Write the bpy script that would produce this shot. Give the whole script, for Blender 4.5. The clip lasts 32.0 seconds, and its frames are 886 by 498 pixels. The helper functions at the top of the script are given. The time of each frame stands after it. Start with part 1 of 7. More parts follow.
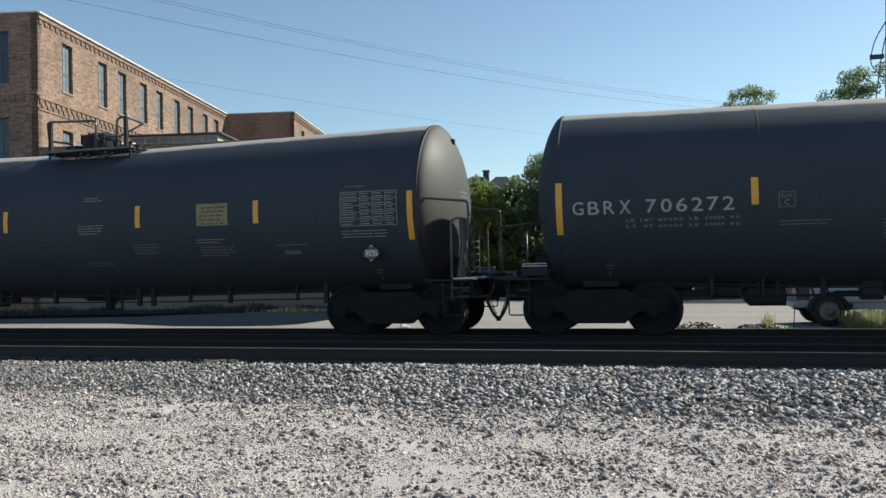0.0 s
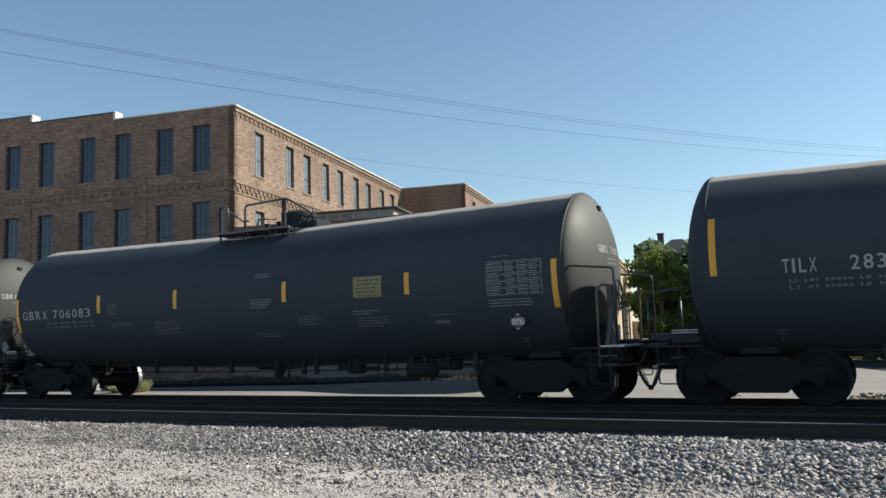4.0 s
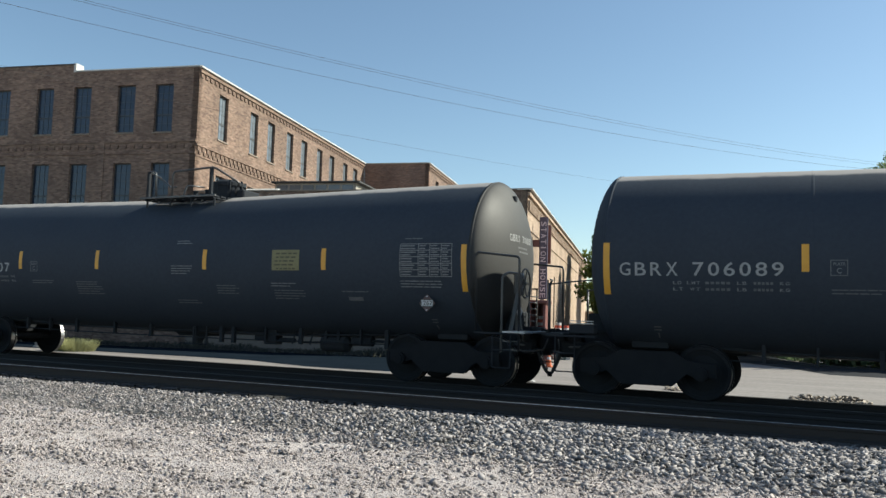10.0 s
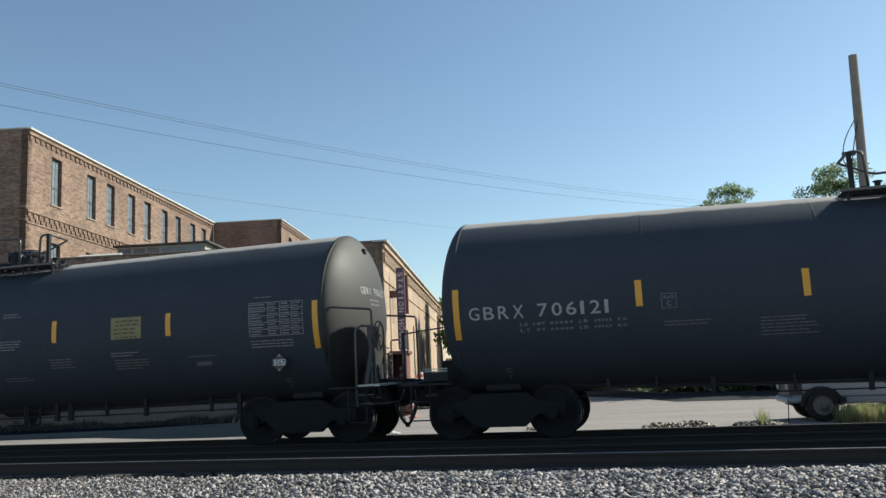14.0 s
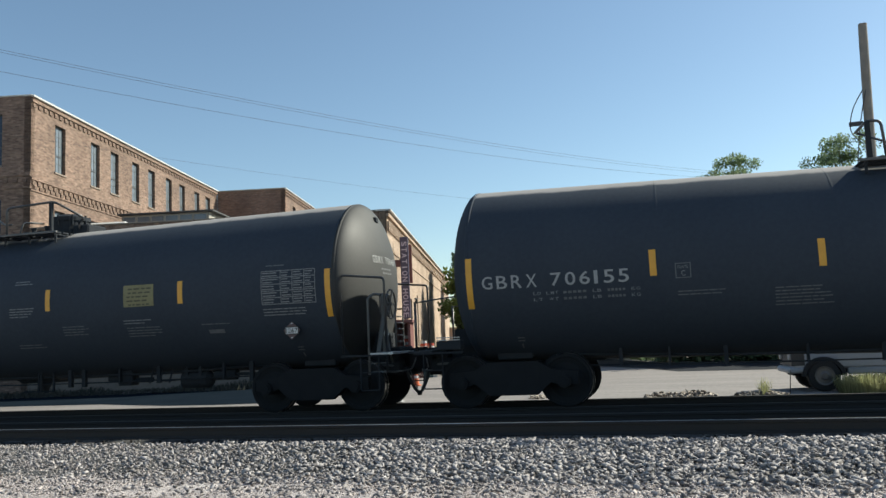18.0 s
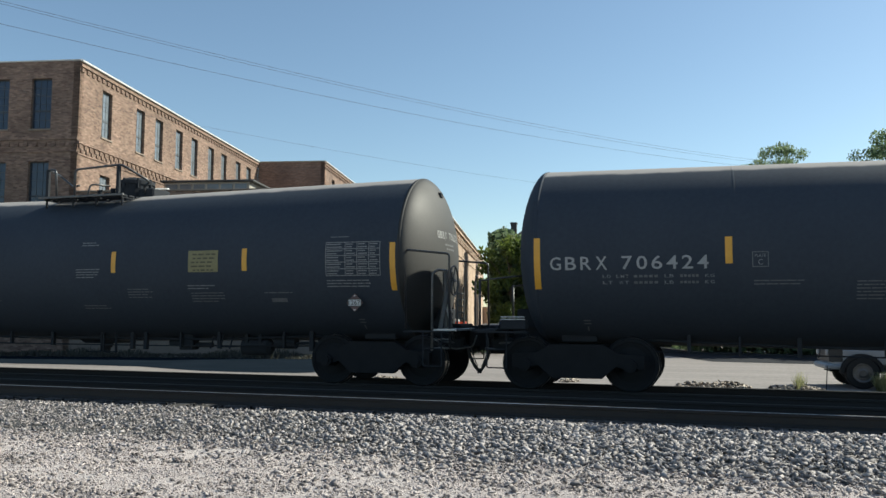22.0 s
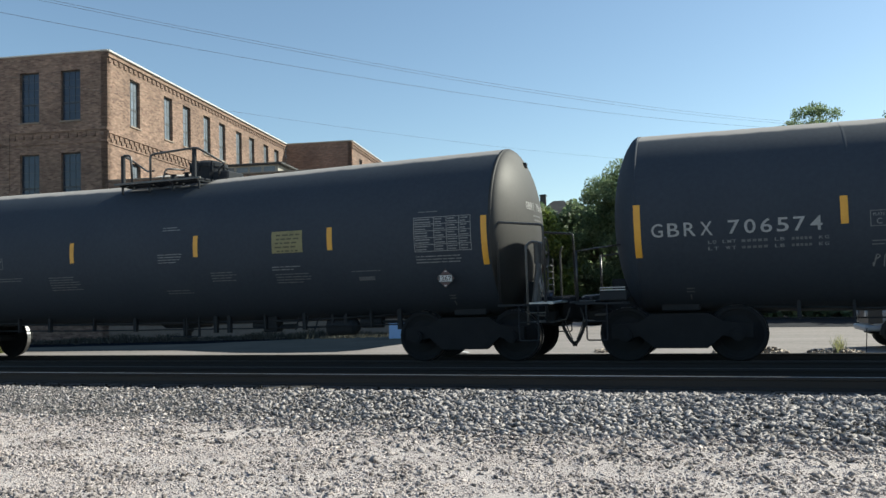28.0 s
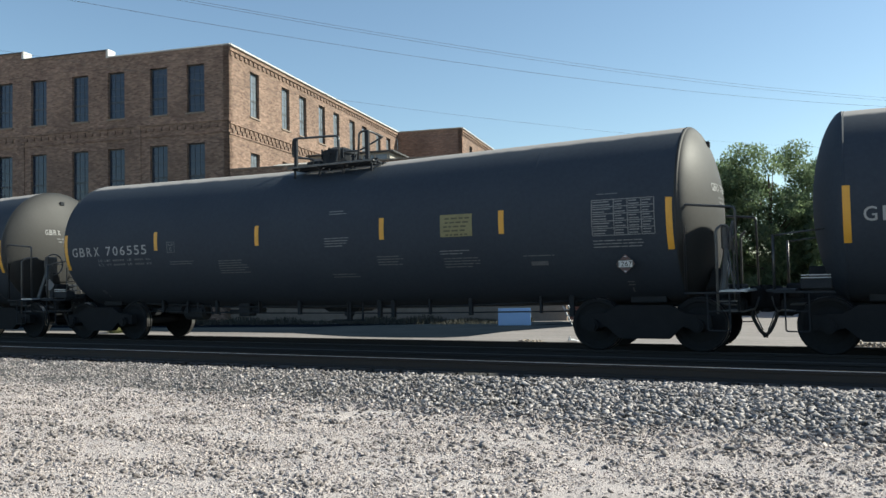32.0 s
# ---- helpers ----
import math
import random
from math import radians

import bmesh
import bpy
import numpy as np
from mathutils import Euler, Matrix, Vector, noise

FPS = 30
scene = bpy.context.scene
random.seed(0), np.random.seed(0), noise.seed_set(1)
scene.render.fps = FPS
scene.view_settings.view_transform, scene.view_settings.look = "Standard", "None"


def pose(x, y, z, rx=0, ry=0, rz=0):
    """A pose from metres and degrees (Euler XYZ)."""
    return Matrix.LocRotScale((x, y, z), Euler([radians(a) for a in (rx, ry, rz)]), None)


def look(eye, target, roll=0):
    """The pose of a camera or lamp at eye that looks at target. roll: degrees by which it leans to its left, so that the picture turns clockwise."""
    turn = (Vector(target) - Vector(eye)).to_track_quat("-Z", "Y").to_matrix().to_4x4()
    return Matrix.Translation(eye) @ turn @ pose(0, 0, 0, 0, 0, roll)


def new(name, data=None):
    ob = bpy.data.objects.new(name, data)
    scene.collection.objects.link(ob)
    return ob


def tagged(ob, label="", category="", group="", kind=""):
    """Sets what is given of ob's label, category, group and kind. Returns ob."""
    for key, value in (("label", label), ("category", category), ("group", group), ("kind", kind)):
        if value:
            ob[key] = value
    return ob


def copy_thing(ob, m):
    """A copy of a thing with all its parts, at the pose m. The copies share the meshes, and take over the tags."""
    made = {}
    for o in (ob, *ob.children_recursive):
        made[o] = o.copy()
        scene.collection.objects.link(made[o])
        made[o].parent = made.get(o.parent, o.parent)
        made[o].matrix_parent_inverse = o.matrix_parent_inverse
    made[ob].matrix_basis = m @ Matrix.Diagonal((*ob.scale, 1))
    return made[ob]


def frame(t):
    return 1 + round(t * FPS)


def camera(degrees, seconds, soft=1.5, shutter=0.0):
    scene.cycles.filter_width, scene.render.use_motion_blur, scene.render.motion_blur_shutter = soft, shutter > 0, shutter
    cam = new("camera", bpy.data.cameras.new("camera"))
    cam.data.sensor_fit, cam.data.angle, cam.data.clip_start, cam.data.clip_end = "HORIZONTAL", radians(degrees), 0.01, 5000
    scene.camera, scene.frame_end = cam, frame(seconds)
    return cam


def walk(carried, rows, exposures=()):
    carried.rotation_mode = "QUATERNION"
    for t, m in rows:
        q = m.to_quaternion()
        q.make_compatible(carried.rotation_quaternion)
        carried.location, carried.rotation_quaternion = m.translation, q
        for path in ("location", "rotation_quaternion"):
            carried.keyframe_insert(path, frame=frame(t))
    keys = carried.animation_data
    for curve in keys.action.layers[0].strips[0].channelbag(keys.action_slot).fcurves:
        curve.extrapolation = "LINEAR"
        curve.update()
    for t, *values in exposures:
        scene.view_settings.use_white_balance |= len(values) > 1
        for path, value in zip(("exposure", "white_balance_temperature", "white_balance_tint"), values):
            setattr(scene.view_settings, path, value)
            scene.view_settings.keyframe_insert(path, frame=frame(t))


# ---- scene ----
# the camera: held in the hand at one spot, panning
EYE_Z = 1.17
cam = camera(56.97, 32.0)
SHOT = [
    (0.0, 15.92, 1.17, 1.21), (0.5, 15.99, 1.08, 1.29), (1.0, 16.23, 0.94, 1.33), (1.5, 23.13, 1.99, 0.48),
    (2.0, 23.39, 1.68, 0.92), (2.5, 23.89, 2.83, -0.88), (4.5, 28.87, 6.69, 2.23), (5.0, 29.73, 6.8, 1.2),
    (5.5, 29.1, 6.73, -0.09), (6.0, 28.92, 6.66, -0.89), (6.5, 28.17, 5.58, -2.23), (7.0, 28.28, 5.45, -1.67),
    (7.5, 28.29, 5.34, -1.62), (8.0, 27.48, 5.23, -1.52), (8.5, 26.84, 5.16, -1.6), (9.0, 26.65, 5.08, -1.55),
    (9.5, 26.13, 4.89, -1.81), (10.0, 24.79, 4.77, -1.73), (10.5, 23.17, 4.68, -1.44), (11.0, 21.04, 4.6, -1.27),
    (11.5, 20.65, 4.59, -0.96), (12.0, 19.86, 4.5, -0.34), (12.5, 17.91, 4.36, 0.16), (13.0, 17.25, 5.53, -0.36),
    (13.5, 22.05, 5.49, -0.81), (14.0, 15.17, 8.35, 2.65), (14.5, 12.64, 7.34, 2.33), (16.5, 15.26, 5.3, 3.28),
    (17.0, 15.37, 5.51, 3.2), (17.5, 15.45, 6.13, 2.56), (18.0, 15.42, 6.22, 2.41), (18.5, 16.39, 6.34, 2.29),
    (19.0, 16.19, 5.7, 1.67), (19.5, 15.6, 5.67, 0.71), (20.0, 14.41, 5.54, 0.73), (20.5, 14.21, 5.33, 0.42),
    (21.0, 13.3, 5.22, 1.87), (21.5, 12.75, 5.08, 2.68), (22.0, 17.72, 4.75, -0.22), (22.5, 20.2, 4.67, -1.05),
    (23.0, 19.82, 4.35, -0.71), (23.5, 18.23, 4.3, -0.28), (24.0, 16.23, 4.25, 0.62), (24.5, 16.73, 4.1, 1.51),
    (25.0, 16.79, 3.96, 1.79), (25.5, 17.05, 3.45, 1.23), (27.5, 19.27, 3.24, 1.62), (28.0, 19.97, 3.06, 1.73),
    (28.5, 20.56, 3.03, 1.43), (29.0, 20.59, 2.93, 1.54), (29.5, 21.18, 2.82, 0.56), (30.0, 24.1, 2.68, 0.5),
    (30.5, 25.15, 2.61, 0.31), (31.0, 26.45, 2.55, 0.83), (31.5, 27.5, 2.49, 0.87), (32.0, 27.63, 2.33, 1.11)
]
walk(cam, [(t, pose(0, 0, EYE_Z, 90 + pitch, roll, yaw)) for t, yaw, pitch, roll in SHOT], [(0, 0.66, 6740, 0), (2, 0.66, 6740, 0), (6, 0.72, 6740, 0), (10, 0.70, 6740, 0), (13, 0.64, 6740, 0), (19, 0.66, 6740, 0), (25, 0.68, 6740, 0), (30, 0.77, 6740, 0), (32, 0.78, 6740, 0)])

# world and sun
SUN_EL, SUN_AZ = 34.8, 54.0   # degrees; azimuth from +y towards +x
world = bpy.data.worlds.new("world")
scene.world = world
world.use_nodes = True
wt = world.node_tree
sky = wt.nodes.new("ShaderNodeTexSky")
sky.sky_type, sky.sun_disc = "NISHITA", False
sky.sun_elevation, sky.sun_rotation = radians(SUN_EL), radians(SUN_AZ)
sky.air_density, sky.dust_density, sky.ozone_density = 1.0, 0.7, 2.0
sky.altitude = 600
wt.links.new(sky.outputs[0], wt.nodes["Background"].inputs[0])
wt.nodes["Background"].inputs[1].default_value = 0.098
sun_way = Vector((math.sin(radians(SUN_AZ)) * math.cos(radians(SUN_EL)), math.cos(radians(SUN_AZ)) * math.cos(radians(SUN_EL)), math.sin(radians(SUN_EL))))
sun = new("sun", bpy.data.lights.new("sun", "SUN"))
sun.data.energy, sun.data.angle, sun.data.color = 5.0, radians(0.53), (1.0, 0.95, 0.88)
sun.matrix_world = look(sun_way * 100, (0, 0, 0))


# ---------------------------------------------------------------- materials
def mat(name, a, b, rough=0.8, metal=0.0, scale=3.0, fine=40.0, bump=0.3, depth=0.01, rough_var=0.1, spread=0.5, island=0.0, per_object=0.0, spec=0.5):
    """Two-scale mottled surface between the colours a and b."""
    m = bpy.data.materials.new(name)
    m.use_nodes = True
    nt = m.node_tree
    n, l = nt.nodes, nt.links
    bsdf = n["Principled BSDF"]
    tc = n.new("ShaderNodeTexCoord")
    big, small = n.new("ShaderNodeTexNoise"), n.new("ShaderNodeTexNoise")
    big.inputs["Scale"].default_value, big.inputs["Detail"].default_value = scale, 5
    small.inputs["Scale"].default_value, small.inputs["Detail"].default_value = fine, 4
    for t in (big, small):
        l.new(tc.outputs["Object"], t.inputs["Vector"])
    add = n.new("ShaderNodeMath")
    add.operation = "MULTIPLY_ADD"
    add.inputs[1].default_value = 0.5
    half = n.new("ShaderNodeMath")
    half.operation = "MULTIPLY"
    half.inputs[1].default_value = 0.5
    l.new(small.outputs[0], half.inputs[0])
    l.new(big.outputs[0], add.inputs[0])
    l.new(half.outputs[0], add.inputs[2])
    value = add.outputs[0]
    for amount, node, out in ((island, "ShaderNodeNewGeometry", "Random Per Island"), (per_object, "ShaderNodeObjectInfo", "Random")):
        if amount:
            src = n.new(node)
            ma = n.new("ShaderNodeMath")
            ma.operation = "MULTIPLY_ADD"
            ma.inputs[1].default_value = amount
            l.new(src.outputs[out], ma.inputs[0])
            sub = n.new("ShaderNodeMath")
            sub.operation = "SUBTRACT"
            sub.inputs[1].default_value = amount / 2
            l.new(value, sub.inputs[0])
            l.new(sub.outputs[0], ma.inputs[2])
            value = ma.outputs[0]
    ramp = n.new("ShaderNodeValToRGB")
    ramp.color_ramp.elements[0].position, ramp.color_ramp.elements[1].position = 0.5 - spread / 2, 0.5 + spread / 2
    ramp.color_ramp.elements[0].color, ramp.color_ramp.elements[1].color = (*a, 1), (*b, 1)
    l.new(value, ramp.inputs[0])
    l.new(ramp.outputs[0], bsdf.inputs["Base Color"])
    bsdf.inputs["Metallic"].default_value = metal
    bsdf.inputs["Specular IOR Level"].default_value = spec
    mr = n.new("ShaderNodeMapRange")
    mr.inputs["To Min"].default_value, mr.inputs["To Max"].default_value = max(0.02, rough - rough_var), min(1, rough + rough_var)
    l.new(big.outputs[0], mr.inputs["Value"])
    l.new(mr.outputs[0], bsdf.inputs["Roughness"])
    if bump:
        bp = n.new("ShaderNodeBump")
        bp.inputs["Strength"].default_value, bp.inputs["Distance"].default_value = bump, depth
        l.new(small.outputs[0], bp.inputs["Height"])
        l.new(bp.outputs[0], bsdf.inputs["Normal"])
    return m


def brick_mat(name, a, b, mortar, bump=0.5):
    """Running-bond brickwork of 20 x 6.7 cm, for wall meshes whose local x runs along the wall and z up (faces of either direction)."""
    m = bpy.data.materials.new(name)
    m.use_nodes = True
    n, l = m.node_tree.nodes, m.node_tree.links
    bsdf = n["Principled BSDF"]
    tc, sep, com, add = n.new("ShaderNodeTexCoord"), n.new("ShaderNodeSeparateXYZ"), n.new("ShaderNodeCombineXYZ"), n.new("ShaderNodeMath")
    l.new(tc.outputs["Object"], sep.inputs[0])
    l.new(sep.outputs[0], add.inputs[0])
    l.new(sep.outputs[1], add.inputs[1])
    l.new(add.outputs[0], com.inputs[0])
    l.new(sep.outputs[2], com.inputs[1])
    br = n.new("ShaderNodeTexBrick")
    br.inputs["Scale"].default_value = 1.0
    br.inputs["Brick Width"].default_value, br.inputs["Row Height"].default_value = 0.21, 0.075
    br.inputs["Mortar Size"].default_value, br.inputs["Bias"].default_value = 0.006, 0.0
    br.inputs["Color1"].default_value, br.inputs["Color2"].default_value, br.inputs["Mortar"].default_value = (*a, 1), (*b, 1), (*mortar, 1)
    l.new(com.outputs[0], br.inputs["Vector"])
    big, mid = n.new("ShaderNodeTexNoise"), n.new("ShaderNodeTexNoise")
    big.inputs["Scale"].default_value, mid.inputs["Scale"].default_value = 0.35, 2.2
    big.inputs["Detail"].default_value = mid.inputs["Detail"].default_value = 6
    stretch = n.new("ShaderNodeMapping")
    stretch.inputs["Scale"].default_value = (1.0, 3.5, 1.0)
    l.new(com.outputs[0], stretch.inputs[0])
    l.new(tc.outputs["Object"], big.inputs["Vector"])
    l.new(stretch.outputs[0], mid.inputs["Vector"])
    mul = n.new("ShaderNodeMath")
    mul.operation = "MULTIPLY"
    l.new(big.outputs[0], mul.inputs[0])
    l.new(mid.outputs[0], mul.inputs[1])
    mr = n.new("ShaderNodeMapRange")
    mr.inputs["From Min"].default_value, mr.inputs["From Max"].default_value = 0.12, 0.4
    mr.inputs["To Min"].default_value, mr.inputs["To Max"].default_value = 0.62, 1.25
    l.new(mul.outputs[0], mr.inputs[0])
    mix = n.new("ShaderNodeMix")
    mix.data_type, mix.blend_type = "RGBA", "MULTIPLY"
    mix.inputs[0].default_value = 1.0
    l.new(br.outputs["Color"], mix.inputs[6])
    l.new(mr.outputs[0], mix.inputs[7])
    l.new(mix.outputs[2], bsdf.inputs["Base Color"])
    bsdf.inputs["Roughness"].default_value = 0.9
    bp = n.new("ShaderNodeBump")
    bp.inputs["Strength"].default_value, bp.inputs["Distance"].default_value = bump, 0.012
    l.new(br.outputs["Fac"], bp.inputs["Height"])
    bp.invert = True
    l.new(bp.outputs[0], bsdf.inputs["Normal"])
    return m


M_TANK = mat("tank_black_paint", (0.029, 0.037, 0.051), (0.043, 0.053, 0.068), rough=0.72, scale=0.8, fine=14, bump=0.03, depth=0.01, rough_var=0.06, spec=0.16)
def sunlit_dust(m, colour, lo, hi):
    """Dust film with the sun's bright strip put into its colour, on the faces that look up; lo and hi: height of the
    normal where it begins and closes.
    """
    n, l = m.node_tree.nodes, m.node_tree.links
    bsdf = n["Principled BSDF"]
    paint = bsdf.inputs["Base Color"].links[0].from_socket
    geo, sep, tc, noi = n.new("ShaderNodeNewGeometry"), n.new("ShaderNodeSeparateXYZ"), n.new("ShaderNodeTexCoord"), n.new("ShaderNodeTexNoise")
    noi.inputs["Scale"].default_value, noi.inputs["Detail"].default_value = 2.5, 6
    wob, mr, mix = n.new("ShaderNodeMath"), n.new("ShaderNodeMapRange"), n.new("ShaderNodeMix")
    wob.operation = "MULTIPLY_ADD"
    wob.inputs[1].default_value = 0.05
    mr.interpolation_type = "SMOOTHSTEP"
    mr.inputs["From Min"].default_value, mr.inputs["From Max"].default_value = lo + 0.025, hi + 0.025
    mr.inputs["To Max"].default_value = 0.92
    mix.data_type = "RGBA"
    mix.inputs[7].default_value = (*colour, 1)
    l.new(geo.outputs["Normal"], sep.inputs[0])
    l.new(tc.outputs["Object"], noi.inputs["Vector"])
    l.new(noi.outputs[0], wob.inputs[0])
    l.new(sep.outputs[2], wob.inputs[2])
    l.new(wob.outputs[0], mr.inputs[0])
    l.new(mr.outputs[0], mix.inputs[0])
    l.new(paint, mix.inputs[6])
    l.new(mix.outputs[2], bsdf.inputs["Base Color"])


# pale crown strip: the sunlit top is put into the shell's colour
sunlit_dust(M_TANK, (0.35, 0.325, 0.304), 0.868, 0.91)
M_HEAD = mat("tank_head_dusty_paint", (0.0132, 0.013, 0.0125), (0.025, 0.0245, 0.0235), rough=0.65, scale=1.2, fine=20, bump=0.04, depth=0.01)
M_STEEL = mat("underframe_black_steel", (0.018, 0.021, 0.026), (0.036, 0.039, 0.044), rough=0.8, scale=3, fine=50, bump=0.15, depth=0.004, spec=0.12)
M_CAST = mat("grimy_cast_steel", (0.012, 0.0132, 0.0155), (0.024, 0.0255, 0.028), rough=0.85, scale=5, fine=60, bump=0.3, depth=0.004, spec=0.1)
M_PIPE = mat("black_painted_pipe", (0.016, 0.017, 0.02), (0.032, 0.033, 0.036), rough=0.38, scale=5, fine=60, bump=0.1, depth=0.002, spec=0.7)
M_TREAD = mat("polished_wheel_steel", (0.35, 0.34, 0.33), (0.5, 0.48, 0.46), rough=0.3, metal=1, scale=6, fine=80, bump=0.05)
M_YELLOW = mat("yellow_reflective_tape", (0.56, 0.27, 0.025), (0.72, 0.37, 0.045), rough=0.45, scale=5, fine=70, bump=0.05)
M_PANEL = mat("yellow_painted_panel", (0.15, 0.135, 0.06), (0.25, 0.225, 0.11), rough=0.6, scale=6, fine=50, bump=0.05)
M_WHITE = mat("white_stencil_paint", (0.22, 0.228, 0.232), (0.39, 0.39, 0.387), rough=0.7, scale=9, fine=60, bump=0.0)
M_FAINT = mat("worn_stencil_paint", (0.06, 0.063, 0.068), (0.17, 0.172, 0.175), rough=0.7, scale=14, fine=60, bump=0.0)
M_SIGNW = mat("white_placard", (0.4, 0.4, 0.4), (0.58, 0.58, 0.57), rough=0.5, scale=9, fine=60, bump=0.0)
M_RED = mat("red_placard", (0.06, 0.032, 0.034), (0.10, 0.052, 0.052), rough=0.5, scale=9, fine=60, bump=0.0)
M_BAR = mat("dark_print", (0.03, 0.03, 0.03), (0.06, 0.05, 0.04), rough=0.7, scale=9, fine=60, bump=0.0)
M_GALV = mat("galvanised_steel", (0.3, 0.31, 0.32), (0.46, 0.47, 0.48), rough=0.5, metal=0.6, scale=6, fine=60, bump=0.1, depth=0.002)
M_RUBBER = mat("black_rubber", (0.012, 0.012, 0.012), (0.03, 0.03, 0.03), rough=0.7, scale=8, fine=60, bump=0.2, depth=0.003)
M_RAILSIDE = mat("rusty_rail_side", (0.013, 0.012, 0.013), (0.028, 0.025, 0.024), rough=0.85, scale=4, fine=50, bump=0.3, depth=0.003)
M_RAILTOP = mat("worn_rail_head", (0.50, 0.50, 0.50), (0.62, 0.62, 0.62), rough=0.36, metal=1, scale=3, fine=70, bump=0.03)
M_TIE = mat("creosoted_tie_wood", (0.025, 0.024, 0.024), (0.055, 0.05, 0.047), rough=0.9, scale=2, fine=30, bump=0.5, depth=0.01, per_object=0.3)
M_BALLAST = mat("crushed_ballast_stone", (0.135, 0.125, 0.125), (0.40, 0.371, 0.368), rough=0.9, spec=0.2, scale=2, fine=60, bump=0.5, depth=0.006, island=0.7, spread=0.8)
# darker tone of the ballast stone, for between the rails
M_DARK_BALLAST = mat("grimy_track_ballast", (0.035, 0.033, 0.033), (0.16, 0.15, 0.145), rough=0.9, scale=2, fine=60, bump=0.5, depth=0.006, island=0.7, spread=0.8)
M_GROUND = mat("packed_gravel_dirt", (0.35, 0.305, 0.292), (0.55, 0.491, 0.472), rough=0.95, scale=0.9, fine=70, bump=0.75, depth=0.035, spread=0.5)
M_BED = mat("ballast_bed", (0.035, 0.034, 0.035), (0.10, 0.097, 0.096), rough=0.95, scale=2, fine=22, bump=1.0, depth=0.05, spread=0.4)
M_LOT = mat("worn_concrete_lot", (0.150, 0.134, 0.125), (0.278, 0.249, 0.233), rough=0.92, scale=0.6, fine=9, bump=0.3, depth=0.02, spread=0.36)
def streaks(m, sx, sy):
    """Stretches the coarse mottling of a ground into long marks."""
    n, l = m.node_tree.nodes, m.node_tree.links
    mp = n.new("ShaderNodeMapping")
    mp.inputs["Scale"].default_value = (sx, sy, 1)
    tex = [q for q in n if q.type == "TEX_NOISE"]
    tex.sort(key=lambda q: q.inputs["Scale"].default_value)
    l.new(next(q for q in n if q.type == "TEX_COORD").outputs["Object"], mp.inputs[0])
    l.new(mp.outputs[0], tex[0].inputs["Vector"])


streaks(M_LOT, 0.35, 2.2)
streaks(M_GROUND, 0.5, 1.5)
M_BRICK = brick_mat("tan_brick", (0.135, 0.081, 0.061), (0.285, 0.188, 0.139), (0.21, 0.169, 0.133))
M_BRICK_RED = brick_mat("red_brown_brick", (0.25, 0.14, 0.10), (0.34, 0.20, 0.14), (0.27, 0.2, 0.155))
M_CREAM = brick_mat("cream_painted_brick", (0.37, 0.27, 0.20), (0.43, 0.32, 0.24), (0.34, 0.255, 0.19), bump=0.25)
M_STONE = mat("cast_stone_trim", (0.36, 0.31, 0.25), (0.5, 0.44, 0.36), rough=0.85, scale=3, fine=40, bump=0.2)
M_SILL = mat("sooty_sill_stone", (0.15, 0.12, 0.095), (0.27, 0.22, 0.18), rough=0.9, scale=3, fine=40, bump=0.2)
M_COPING = mat("white_metal_coping", (0.42, 0.41, 0.39), (0.58, 0.57, 0.54), rough=0.45, scale=2, fine=40, bump=0.05)
M_FRAME = mat("dark_steel_sash", (0.025, 0.03, 0.035), (0.06, 0.065, 0.07), rough=0.6, scale=5, fine=60, bump=0.1, depth=0.002)
M_ROOF = mat("dark_roofing", (0.04, 0.04, 0.042), (0.09, 0.088, 0.085), rough=0.9, scale=2, fine=40, bump=0.3)
M_CONC = mat("weathered_concrete", (0.24, 0.22, 0.19), (0.4, 0.37, 0.32), rough=0.92, scale=1.5, fine=30, bump=0.3)
M_WIRE = mat("weathered_cable", (0.03, 0.03, 0.03), (0.06, 0.06, 0.06), rough=0.7, scale=6, fine=60, bump=0.0)
M_POLE = mat("weathered_pole_wood", (0.16, 0.14, 0.12), (0.3, 0.265, 0.225), rough=0.9, scale=3, fine=50, bump=0.5)
M_BARK = mat("tree_bark", (0.06, 0.045, 0.033), (0.14, 0.11, 0.08), rough=0.95, scale=4, fine=30, bump=0.6)
M_LEAF = mat("tree_leaves", (0.090, 0.135, 0.075), (0.225, 0.290, 0.155), rough=0.6, scale=0.35, fine=9, bump=0.0, island=0.5, spread=0.6)
M_LEAF_LIGHT = mat("yellow_green_leaves", (0.06, 0.09, 0.02), (0.17, 0.22, 0.05), rough=0.6, scale=0.5, fine=9, bump=0.0, island=0.5, spread=0.6)
M_GRASS = mat("dry_grass", (0.2, 0.215, 0.09), (0.46, 0.45, 0.24), rough=0.8, scale=1.5, fine=30, bump=0.0, island=0.5)
M_WEED = mat("dark_weeds", (0.042, 0.046, 0.037), (0.10, 0.098, 0.08), rough=0.85, scale=1.5, fine=30, bump=0.0, island=0.5)


def translucent(m, amount=0.45):
    """Lets light through thin leaves."""
    n, l = m.node_tree.nodes, m.node_tree.links
    bsdf, out = n["Principled BSDF"], n["Material Output"]
    tr, mix = n.new("ShaderNodeBsdfTranslucent"), n.new("ShaderNodeMixShader")
    mix.inputs[0].default_value = amount
    l.new(bsdf.inputs["Base Color"].links[0].from_socket, tr.inputs[0])
    l.new(bsdf.outputs[0], mix.inputs[1])
    l.new(tr.outputs[0], mix.inputs[2])
    l.new(mix.outputs[0], out.inputs[0])


